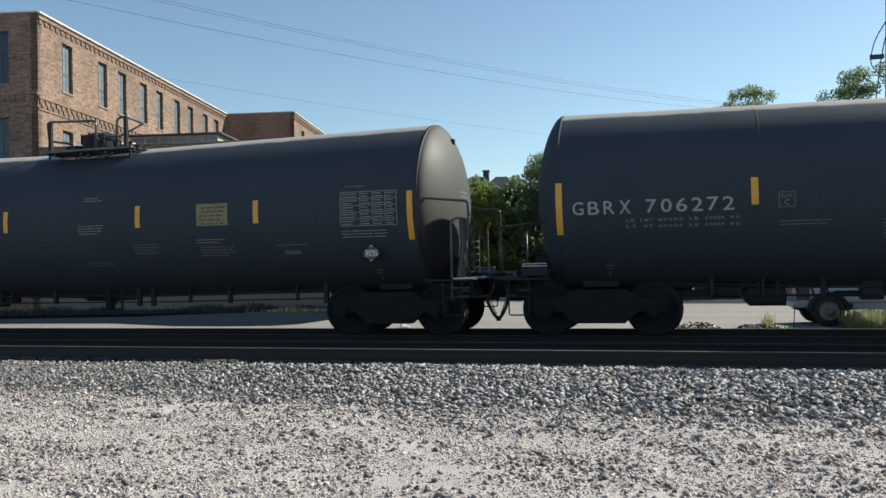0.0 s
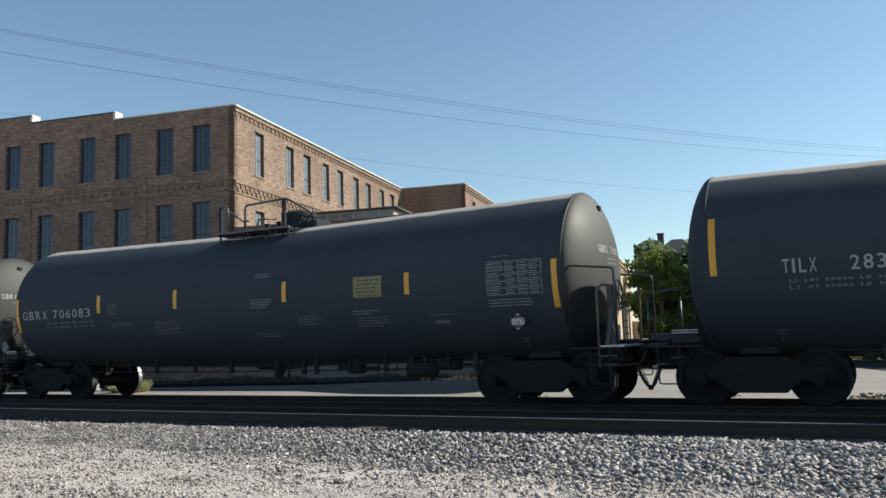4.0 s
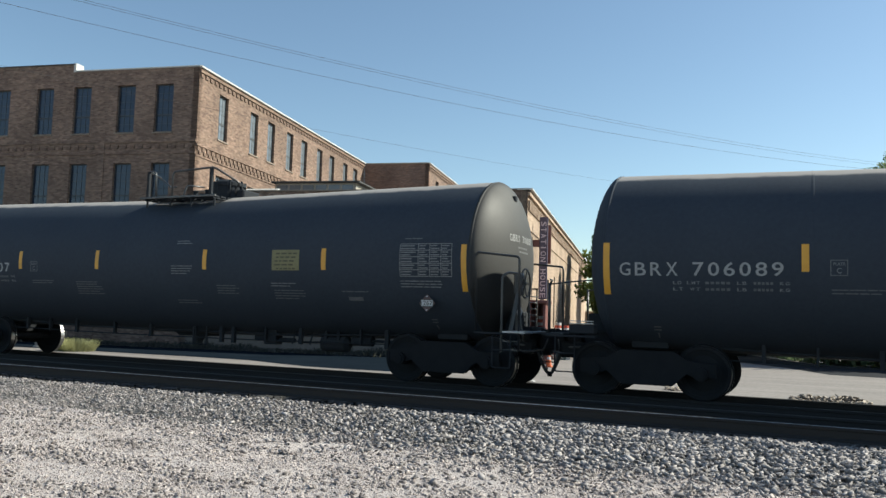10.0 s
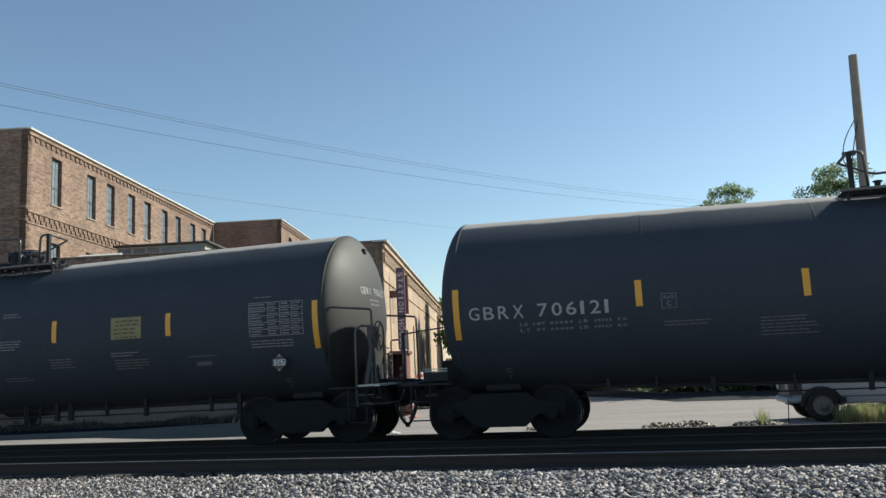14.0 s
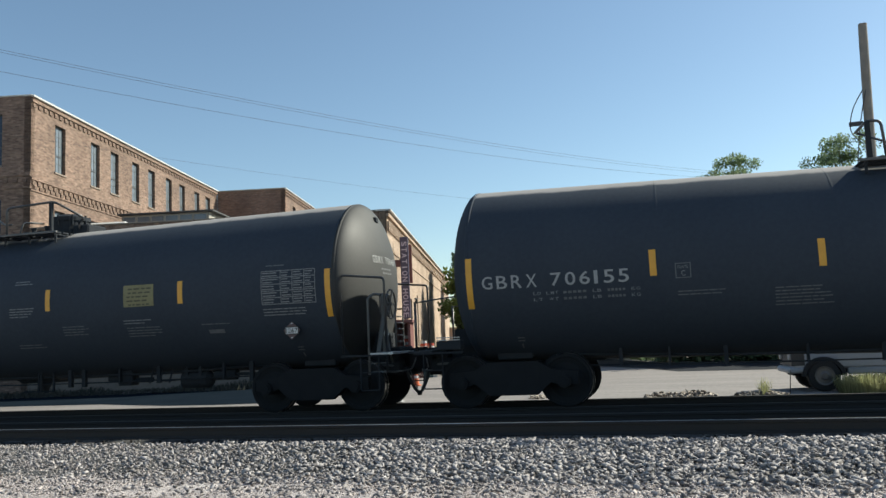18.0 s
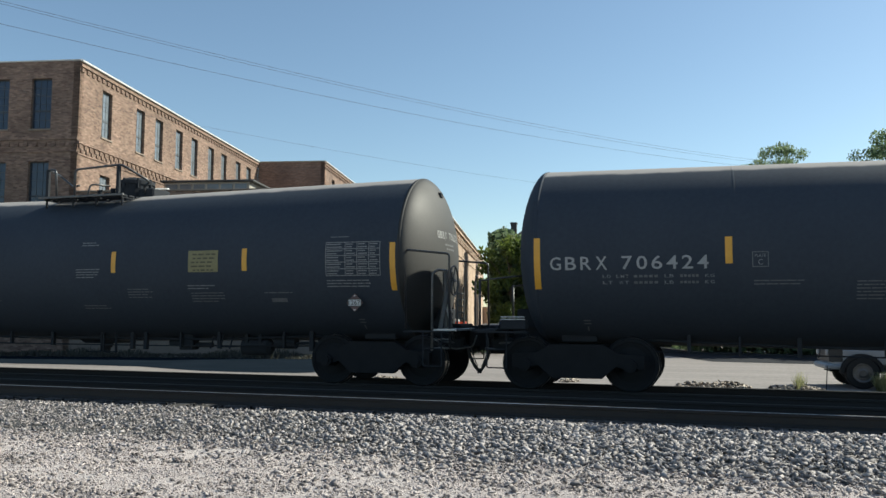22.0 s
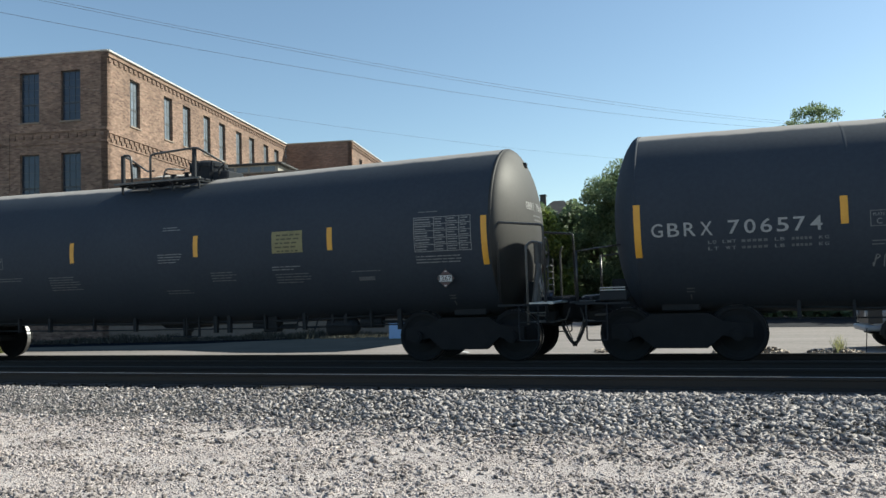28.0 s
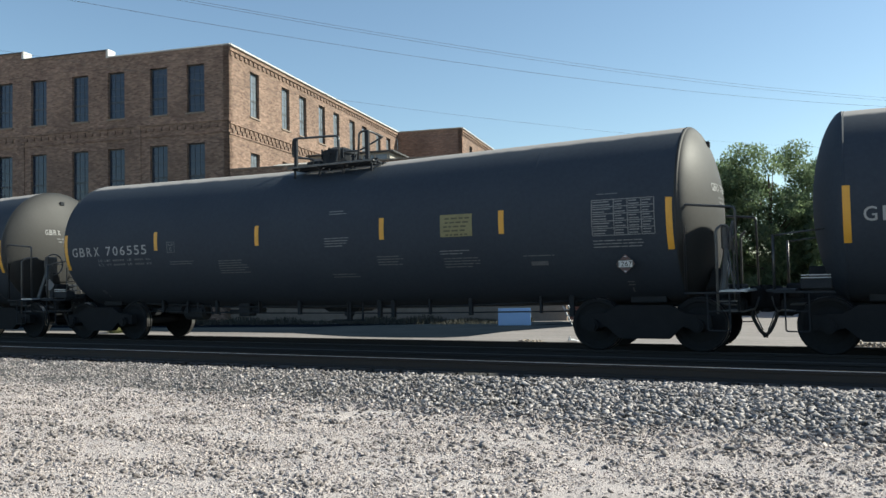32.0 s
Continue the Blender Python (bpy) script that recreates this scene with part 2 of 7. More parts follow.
translucent(M_LEAF, 0.6)
for leafy in (M_LEAF_LIGHT, M_GRASS, M_WEED):
    translucent(leafy)
# darker and bluer than asphalt: the shade before the fronts is coloured in
M_SHADE_DRIVE = mat("tar_sealed_asphalt", (0.006, 0.0105, 0.016), (0.015, 0.022, 0.031), rough=0.95, scale=0.6, fine=12, bump=0.2, depth=0.01, spec=0.0)
M_ASPHALT = mat("old_asphalt", (0.017, 0.019, 0.023), (0.042, 0.044, 0.05), rough=0.9, scale=0.6, fine=12, bump=0.3, depth=0.01, spec=0.08)


def glass_mat(name, tint, rough=0.08):
    m = bpy.data.materials.new(name)
    m.use_nodes = True
    n, l = m.node_tree.nodes, m.node_tree.links
    bsdf = n["Principled BSDF"]
    tc, noi, ramp = n.new("ShaderNodeTexCoord"), n.new("ShaderNodeTexNoise"), n.new("ShaderNodeValToRGB")
    noi.inputs["Scale"].default_value = 0.9
    l.new(tc.outputs["Object"], noi.inputs[0])
    ramp.color_ramp.elements[0].color = (*[c * 0.5 for c in tint], 1)
    ramp.color_ramp.elements[1].color = (*tint, 1)
    l.new(noi.outputs[0], ramp.inputs[0])
    l.new(ramp.outputs[0], bsdf.inputs["Base Color"])
    bsdf.inputs["Roughness"].default_value = rough
    bsdf.inputs["IOR"].default_value = 1.5
    return m


M_GLASS = glass_mat("dark_window_glass", (0.028, 0.042, 0.075))
# paler tint that holds the sky reflected in the panes
M_SKY_GLASS = glass_mat("dusty_window_glass", (0.20, 0.23, 0.26), 0.2)


# ---------------------------------------------------------------- mesh helpers
def part(name, bm, material, parent=None, label="", smooth=False):
    me = bpy.data.meshes.new(name)
    bm.normal_update()
    bm.to_mesh(me)
    bm.free()
    for m in material if isinstance(material, (list, tuple)) else [material]:
        me.materials.append(m)
    if smooth:
        me.shade_smooth()
    ob = new(name, me)
    if parent is not None:
        ob.parent = parent
    if label:
        ob["label"] = label
    return ob


def like(ob, m, parent=None, name=None):
    """Another part on the same mesh."""
    o = new(name or ob.name.split(".")[0], ob.data)
    o.parent = parent if parent is not None else ob.parent
    o.matrix_basis = m
    if ob.get("label"):
        o["label"] = ob["label"]
    return o


def mesh_from(name, verts, faces, material, smooth=False):
    """One mesh object out of arrays of alike polygons."""
    me = bpy.data.meshes.new(name)
    verts, faces = np.asarray(verts, np.float32), np.asarray(faces, np.int32)
    k = faces.shape[1]
    me.vertices.add(len(verts))
    me.vertices.foreach_set("co", verts.ravel())
    me.loops.add(faces.size)
    me.loops.foreach_set("vertex_index", faces.ravel())
    me.polygons.add(len(faces))
    me.polygons.foreach_set("loop_start", np.arange(0, faces.size, k, dtype=np.int32))
    me.update(calc_edges=True)
    for m in material if isinstance(material, (list, tuple)) else [material]:
        me.materials.append(m)
    if smooth:
        me.shade_smooth()
    return new(name, me)


def B():
    return bmesh.new()


def box(bm, x0, x1, y0, y1, z0, z1, bevel=0.0):
    r = bmesh.ops.create_cube(bm, size=1.0, matrix=Matrix.Translation(((x0 + x1) / 2, (y0 + y1) / 2, (z0 + z1) / 2)) @ Matrix.Diagonal((abs(x1 - x0), abs(y1 - y0), abs(z1 - z0), 1)))
    if bevel:
        vs = set(r["verts"])
        bmesh.ops.bevel(bm, geom=[e for e in bm.edges if e.verts[0] in vs], offset=bevel, segments=1, affect="EDGES")
    return bm


def axis_matrix(a, b):
    a, b = Vector(a), Vector(b)
    return Matrix.Translation((a + b) / 2) @ (b - a).to_track_quat("Z", "Y").to_matrix().to_4x4()


def rod(bm, a, b, r, seg=8, r2=None):
    bmesh.ops.create_cone(bm, cap_ends=True, segments=seg, radius1=r, radius2=r if r2 is None else r2, depth=(Vector(b) - Vector(a)).length, matrix=axis_matrix(a, b))
    return bm


def tube(bm, pts, r, seg=8):
    """A bent pipe through the points, one skin."""
    pts = [Vector(p) for p in pts]
    rings = []
    for i, p in enumerate(pts):
        d = (pts[min(i + 1, len(pts) - 1)] - pts[max(i - 1, 0)]).normalized()
        q = d.to_track_quat("Z", "Y")
        rings.append([bm.verts.new(p + q @ Vector((r * math.cos(2 * math.pi * k / seg), r * math.sin(2 * math.pi * k / seg), 0))) for k in range(seg)])
    for i, (a, b) in enumerate(zip(rings, rings[1:])):
        off = min(range(seg), key=lambda o: sum((a[k].co - b[(k + o) % seg].co).length for k in range(seg)))
        for k in range(seg):
            bm.faces.new((a[k], a[(k + 1) % seg], b[(k + 1 + off) % seg], b[(k + off) % seg]))
        rings[i + 1] = b[off:] + b[:off]
        b[:] = rings[i + 1]
    bm.faces.new(rings[0][::-1])
    bm.faces.new(rings[-1])
    return bm


def arc(points, radius=0.08, n=4):
    """Rounds the corners of a polyline."""
    pts = [Vector(p) for p in points]
    out = [pts[0]]
    for a, p, b in zip(pts, pts[1:], pts[2:]):
        r = min(radius, (a - p).length / 2.1, (b - p).length / 2.1)
        u, v = p + (a - p).normalized() * r, p + (b - p).normalized() * r
        for i in range(n + 1):
            t = i / n
            out.append(u * (1 - t) ** 2 + p * 2 * t * (1 - t) + v * t * t)
    out.append(pts[-1])
    return out


def lathe(bm, profile, seg=24, axis="Z"):
    """Turns a profile of (radius, height) about an axis."""
    rings = []
    for r, h in profile:
        ring = []
        for k in range(seg):
            a = 2 * math.pi * k / seg
            c, s = r * math.cos(a), r * math.sin(a)
            ring.append(bm.verts.new({"Z": (c, s, h), "Y": (c, h, s), "X": (h, c, s)}[axis]))
        rings.append(ring)
    for a, b in zip(rings, rings[1:]):
        for k in range(seg):
            bm.faces.new((a[k], a[(k + 1) % seg], b[(k + 1) % seg], b[k]))
    bm.faces.new(rings[0][::-1])
    bm.faces.new(rings[-1])
    bmesh.ops.recalc_face_normals(bm, faces=bm.faces)
    return bm


# ---------------------------------------------------------------- ground, tracks
TRACK_Y, NEAR_Y = 15.05, 11.65     # centre lines of the two tracks
LOT_Z = -0.70
GAUGE = 0.755
RAIL_DROP = 0.09                    # the far track lies a little lower


def ground_z(x, y):
    """Height of the ground sheet: gravel yard, ballast of the two tracks, lower concrete lot behind."""
    stops = [(-3000, -0.45), (2, -0.43), (8.7, -0.40), (9.2, -0.36), (10.35, -0.21), (10.6, -0.21), (10.95, -0.25), (13.0, -0.26), (13.7, -0.34), (16.2, -0.34), (16.9, -0.36), (18.6, LOT_Z), (60, LOT_Z), (3000, LOT_Z)]
    for (y0, z0), (y1, z1) in zip(stops, stops[1:]):
        if y <= y1:
            z = z0 + (z1 - z0) * (y - y0) / (y1 - y0)
            break
    else:
        z = LOT_Z
    if -20 < y < 8.9:
        z += 0.025 * noise.noise((x * 0.5, y * 0.7, 0)) + 0.016 * noise.noise((x * 2.1, y * 2.3, 5)) + 0.014 * noise.noise((x * 5.5, y * 6.5, 8))
    elif y < 18.6:
        z += 0.02 * noise.noise((x * 1.3, y * 1.3, 2))
    return z


def make_ground():
    xs = [-3000, -400, -120, -60] + [-40 + 0.5 * i for i in range(48)] + [-16 + 0.09 * i for i in range(234)] + [5.5 + 0.5 * i for i in range(30)] + [40, 80, 200, 500, 3000]
    ys = [-3000, -300, -60, -20, -6, 0, 2] + [3 + 0.075 * i for i in range(80)] + [9 + 0.16 * i for i in range(13)] + [11.4, 12, 13, 13.35, 13.7, 14.4, 15, 16, 16.9, 17.4, 18, 18.6, 20, 24, 28, 32, 36, 40, 46, 52, 60, 75, 120, 300, 800, 3000]
    verts = [(x, y, ground_z(x, y)) for y in ys for x in xs]
    nx = len(xs)
    faces = [(j * nx + i, j * nx + i + 1, (j + 1) * nx + i + 1, (j + 1) * nx + i) for j in range(len(ys) - 1) for i in range(nx - 1)]
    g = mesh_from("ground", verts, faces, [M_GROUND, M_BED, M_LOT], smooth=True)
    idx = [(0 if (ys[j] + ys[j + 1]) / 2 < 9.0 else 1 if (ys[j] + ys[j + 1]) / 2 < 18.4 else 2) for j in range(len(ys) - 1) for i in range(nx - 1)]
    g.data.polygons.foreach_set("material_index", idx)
    return tagged(g, "gravel yard, ballast bed and worn concrete lot in one sheet", "ground", kind="structure")


make_ground()


def rail_profile():
    h = [(-0.07, -0.17), (0.07, -0.17), (0.07, -0.155), (0.012, -0.135), (0.010, -0.05), (0.035, -0.038), (0.037, -0.008), (0.026, 0.0), (-0.020, 0.0), (-0.032, -0.004), (-0.037, -0.012), (-0.035, -0.038), (-0.010, -0.05), (-0.012, -0.135), (-0.07, -0.155)]
    return h


def make_track(name, yc, near_z, far_z, label, shiny=True):
    """Two rails with plates on wooden ties."""
    thing = new(name)
    thing.location = (0, yc, 0)
    tagged(thing, label, "railway track", "railway tracks")
    x0, x1 = -140.0, 140.0
    for dy, dz in ((-GAUGE, near_z), (GAUGE, far_z)):
        bm = B()
        prof = rail_profile()
        a = [bm.verts.new((x0, dy + y, dz + z)) for y, z in prof]
        b = [bm.verts.new((x1, dy + y, dz + z)) for y, z in prof]
        k = len(prof)
        for i in range(k):
            f = bm.faces.new((a[i], a[(i + 1) % k], b[(i + 1) % k], b[i]))
            f.material_index = 1 if i == 8 and shiny and dy < 0 else 0
        bm.faces.new(a[::-1])
        bm.faces.new(b)
        bmesh.ops.recalc_face_normals(bm, faces=bm.faces)
        part("rail", bm, [M_RAILSIDE, M_RAILTOP], thing, "rusty steel rail with a worn shiny head")
    ties, plates = None, None
    zt = (near_z + far_z) / 2 - (0.185 if yc > 13 else 0.225)
    rng = random.Random(7 if yc > 13 else 8)
    for i in range(128):
        x = -36 + i * 0.5 + rng.uniform(-0.03, 0.03)
        m = pose(x, rng.uniform(-0.03, 0.03), zt, 0, 0, rng.uniform(-1, 1))
        if ties is None:
            bm = B()
            box(bm, -0.11, 0.11, -1.28, 1.28, -0.17, 0.0, 0.008)
            ties = part("tie", bm, M_TIE, thing)
            ties.matrix_basis = m
        else:
            like(ties, m)
    bm = B()
    for i in range(128):
        for s in (-1, 1):
            x = -36 + i * 0.5
            box(bm, x - 0.09, x + 0.09, s * GAUGE - 0.13, s * GAUGE + 0.13, zt - 0.004, zt + 0.016)
            for q in (-0.09, 0.09):
                box(bm, x - 0.05, x - 0.02, s * GAUGE + q - 0.012, s * GAUGE + q + 0.012, zt + 0.012, zt + 0.05)
    tagged(part("tie_plate", bm, M_RAILSIDE, thing), kind="stuff")
    return thing


make_track("railway_track", TRACK_Y, -RAIL_DROP, -RAIL_DROP, "railway track with dull brown rails on wooden ties, under the train", False)
make_track("railway_track", NEAR_Y, 0.015, -0.03, "empty railway track with one worn shiny rail on wooden ties")


def rock_shapes(rng, count, points=10):
    out = []
    for _ in range(count):
        bm = B()
        # an angular chip: the hull of a few points
        sx, sy, sz = rng.uniform(1.05, 1.65), rng.uniform(0.7, 1.0), rng.uniform(0.42, 0.72)
        for _ in range(points):
            p = Vector((rng.gauss(0, 1), rng.gauss(0, 1), rng.gauss(0, 1))).normalized() * rng.uniform(0.42, 0.56)
            bm.verts.new((p.x * sx, p.y * sy, p.z * sz))
        hull = bmesh.ops.convex_hull(bm, input=bm.verts[:])
        bmesh.ops.delete(bm, geom=[v for v in bm.verts if not v.link_faces], context="VERTS")
        bmesh.ops.triangulate(bm, faces=bm.faces[:])
        bmesh.ops.recalc_face_normals(bm, faces=bm.faces)
        vs = np.array([v.co[:] for v in bm.verts], np.float32)
        bm.verts.index_update()
        fs = np.array([[v.index for v in f.verts] for f in bm.faces], np.int32)
        out.append((vs, fs))
        bm.free()
    return out


def scatter_rocks(name, count, place, size, material, seed, sink=0.2, points=9):
    """Loose stones in one joined mesh; place(rng) gives x, y and z of the ground."""
    rng = random.Random(seed)
    shapes = rock_shapes(rng, 24, points)
    V, Fs, base = [], [], 0
    for _ in range(count):
        x, y, z = place(rng)
        s = size(rng, x, y)
        vs, fs = shapes[rng.randrange(24)]
        q = np.array(Euler((rng.uniform(-0.6, 0.6), rng.uniform(-0.6, 0.6), rng.uniform(0, 6.28))).to_matrix(), np.float32)
        V.append(vs @ q.T * s + np.array((x, y, z + s * sink), np.float32))
        Fs.append(fs + base)
        base += len(vs)
    ob = mesh_from(name, np.concatenate(V), np.concatenate(Fs), material)
    return ob


def shoulder_place(rng):
    y = rng.uniform(8.7, 10.72)
    if y < 9.3 and rng.random() < 0.45:
        y = rng.uniform(9.3, 10.72)
    if rng.random() < 0.10:
        y = 9.0 - abs(rng.gauss(0, 0.7))
    x = rng.uniform(-24, 10)
    if rng.random() < min(0.55, max(0.0, -(x + 3) * 0.11)):
        x = rng.uniform(-4, 10)
    return x, y, ground_z(x, y)


tagged(scatter_rocks("ballast_stones", 36000, shoulder_place, lambda r, x, y: (0.036 + 0.068 * r.random() ** 1.5) * min(1.0, max(0.62, 1.0 + (x + 4) * 0.055)), M_BALLAST, 3, sink=0.3, points=7), "grey crushed ballast stones heaped along the track", "ballast", kind="stuff")


def mid_place(rng):
    y, x = rng.choice([rng.uniform(12.6, 14.1), rng.uniform(11.0, 12.3)]), rng.uniform(-26, 10)
    return x, y, ground_z(x, y)


tagged(scatter_rocks("track_ballast", 5000, mid_place, lambda r, x, y: r.uniform(0.035, 0.075), M_DARK_BALLAST, 4), "grey ballast stones between the rails", "ballast", kind="stuff")


def yard_place(rng):
    while True:
        y = 4.0 + 6.6 * rng.random() ** 0.85
        x = rng.uniform(-1.75 * y - 1, 0.36 * y + 1)
        if y > 9.1 and x + 3 * noise.noise((x * 0.5, y, 5)) > -3.5:
            continue
        if noise.noise((x * 0.8, y * 1.7, 3)) + 0.5 * noise.noise((x * 3, y * 4, 9)) > rng.uniform(-0.75, 0.3):
            return x, y, ground_z(x, y)


def yard_size(r, x, y):
    # coarser stones gather in patches
    q = r.random() + 0.16 * noise.noise((x * 0.9, y * 2.2, 7)) + 0.10 * noise.noise((x * 3.1, y * 5.5, 4)) - 0.04
    return r.uniform(0.013, 0.024) if q < 0.66 else r.uniform(0.024, 0.042) if q < 0.95 else r.uniform(0.042, 0.07)


tagged(scatter_rocks("yard_gravel", 125000, yard_place, yard_size, mat("yard_gravel_stone", (0.34, 0.298, 0.287), (0.52, 0.465, 0.448), rough=0.95, spec=0.2, scale=1.5, fine=60, bump=0.3, depth=0.004, island=0.5, spread=0.8), 5, sink=0.16, points=6), "loose grey-tan gravel stones on the yard", "gravel", kind="stuff")


def dark_place(rng):
    """Loose stones, darkened to stand for their shaded near sides, gathered in streaks."""
    while True:
        y = 4.0 + 5.4 * rng.random() ** 0.85
        x = rng.uniform(-1.75 * y - 1, 0.36 * y + 1)
        if noise.noise((x * 0.7, y * 2.0, 13)) + 0.6 * noise.noise((x * 2.6, y * 5.0, 19)) > rng.uniform(-0.35, 0.6):
            return x, y, ground_z(x, y)


tagged(scatter_rocks("dark_stones", 12000, dark_place, lambda r, x, y: 0.022 + 0.052 * r.random() ** 2.0, mat("dark_gravel_stone", (0.10, 0.086, 0.082), (0.33, 0.293, 0.280), rough=0.95, scale=1.5, fine=60, bump=0.3, depth=0.004, island=0.7, spread=0.8), 6, sink=0.2, points=8), "loose stones in a shade-dark tone strewn over the gravel yard", "gravel", kind="stuff")


# ---------------------------------------------------------------- buildings
WALL_YAW = 11.68
CX, CY = -29.55, 32.60            # main block's corner


def walls_space(ob, s=0.0, d=0.0, z=0.0):
    """Places ob so that its local x runs from the main corner to the right along the front, local y back from it."""
    ob.matrix_basis = pose(CX, CY, z * 0.989 - 0.026, 0, 0, WALL_YAW) @ Matrix.Translation((s * 0.98, d * 0.991, 0)) @ Matrix.Diagonal((0.98, 0.991, 0.989, 1))
    return ob


def wall_with_openings(bm, length, z0, z1, openings, thick=0.35, side="front"):
    """A wall along x from 0 to length, outer face at y = 0, with rectangular openings (x0, x1, z0, z1) cut through."""
    xs = sorted({0.0, length, *[o[0] for o in openings], *[o[1] for o in openings]})
    zs = sorted({z0, z1, *[o[2] for o in openings], *[o[3] for o in openings]})
    grid = {}

    def v(x, y, z):
        key = (round(x, 4), round(y, 4), round(z, 4))
        if key not in grid:
            grid[key] = bm.verts.new(key)
        return grid[key]

    def hole(i, j):
        cx, cz = (xs[i] + xs[i + 1]) / 2, (zs[j] + zs[j + 1]) / 2
        return any(o[0] < cx < o[1] and o[2] < cz < o[3] for o in openings)
    nx, nz = len(xs) - 1, len(zs) - 1
    for i in range(nx):
        for j in range(nz):
            if hole(i, j):
                continue
            a, b, c, d = xs[i], xs[i + 1], zs[j], zs[j + 1]
            bm.faces.new((v(a, 0, c), v(b, 0, c), v(b, 0, d), v(a, 0, d)))
            bm.faces.new((v(a, thick, d), v(b, thick, d), v(b, thick, c), v(a, thick, c)))
            if i == 0 or hole(i - 1, j):
                bm.faces.new((v(a, 0, d), v(a, thick, d), v(a, thick, c), v(a, 0, c)))
            if i == nx - 1 or hole(i + 1, j):
                bm.faces.new((v(b, 0, c), v(b, thick, c), v(b, thick, d), v(b, 0, d)))
            if j == 0 or hole(i, j - 1):
                bm.faces.new((v(a, 0, c), v(a, thick, c), v(b, thick, c), v(b, 0, c)))
            if j == nz - 1 or hole(i, j + 1):
                bm.faces.new((v(a, 0, d), v(b, 0, d), v(b, thick, d), v(a, thick, d)))
    return bm


FLIP = Matrix(((-1, 0, 0, 0), (0, 1, 0, 0), (0, 0, 1, 0), (0, 0, 0, 1)))
WINDOW_MESH = {}


def window(parent, m, w, h, cols, rows, name="window", glass=None):
    """Steel-sash window, local x across, z up from the sill, outer wall face at y = 0."""
    key = (w, h, cols, rows, glass is None)
    if key not in WINDOW_MESH:
        y = 0.16
        bm = B()
        t = 0.06
        for a in ((0, t, 0, h), (w - t, w, 0, h), (t, w - t, 0, t), (t, w - t, h - t, h), (t, w - t, h * 0.36, h * 0.36 + 0.055)):
            box(bm, a[0], a[1], y, y + 0.07, a[2], a[3])
        fr = bm
        bm = B()
        for i in range(1, cols):
            x = t + (w - 2 * t) * i / cols
            box(bm, x - 0.009, x + 0.009, y + 0.012, y + 0.05, t, h - t)
        for j in range(1, rows):
            z = t + (h - 2 * t) * j / rows
            box(bm, t, w - t, y + 0.014, y + 0.048, z - 0.011, z + 0.011)
        mu = bm
        bm = B()
        box(bm, t, w - t, y + 0.026, y + 0.036, t, h - t)
        gl = bm
        bm = B()
        box(bm, -0.06, w + 0.06, -0.06, 0.16, -0.09, 0.0, 0.01)
        si = bm
        o = new(name)
        parts = [part("window_frame", fr, M_FRAME, o), part("muntins", mu, M_FRAME, o), part("pane", gl, glass or M_GLASS, o), part("window_sill", si, M_SILL, o)]
        WINDOW_MESH[key] = [p.data for p in parts]
        o.parent = parent
        o.matrix_basis = m
        return o
    o = new(name)
    o.parent = parent
    o.matrix_basis = m
    for nm, me in zip(("window_frame", "muntins", "pane", "window_sill"), WINDOW_MESH[key]):
        p = new(nm, me)
        p.parent = o
    return o


def dentils(parent, length, z, m, step=0.50, w=0.24, h=0.2, proj=0.06):
    """A course of projecting brick blocks along x."""
    bm = B()
    box(bm, 0, w, -proj, 0.02, 0, h)
    first, n = None, int(length / step)
    for i in range(n):
        mm = m @ Matrix.Translation((0.1 + i * step, 0, z))
        if first is None:
            first = part("dentil", bm, M_BRICK, parent)
            first.matrix_basis = mm
        else:
            like(first, mm)


def course(parent, name, length, z0, z1, proj, m, material, extra=0.0):
    bm = B()
    box(bm, -extra, length + extra, -proj, 0.03, z0, z1)
    o = part(name, bm, material, parent)
    o.matrix_basis = m
    return o


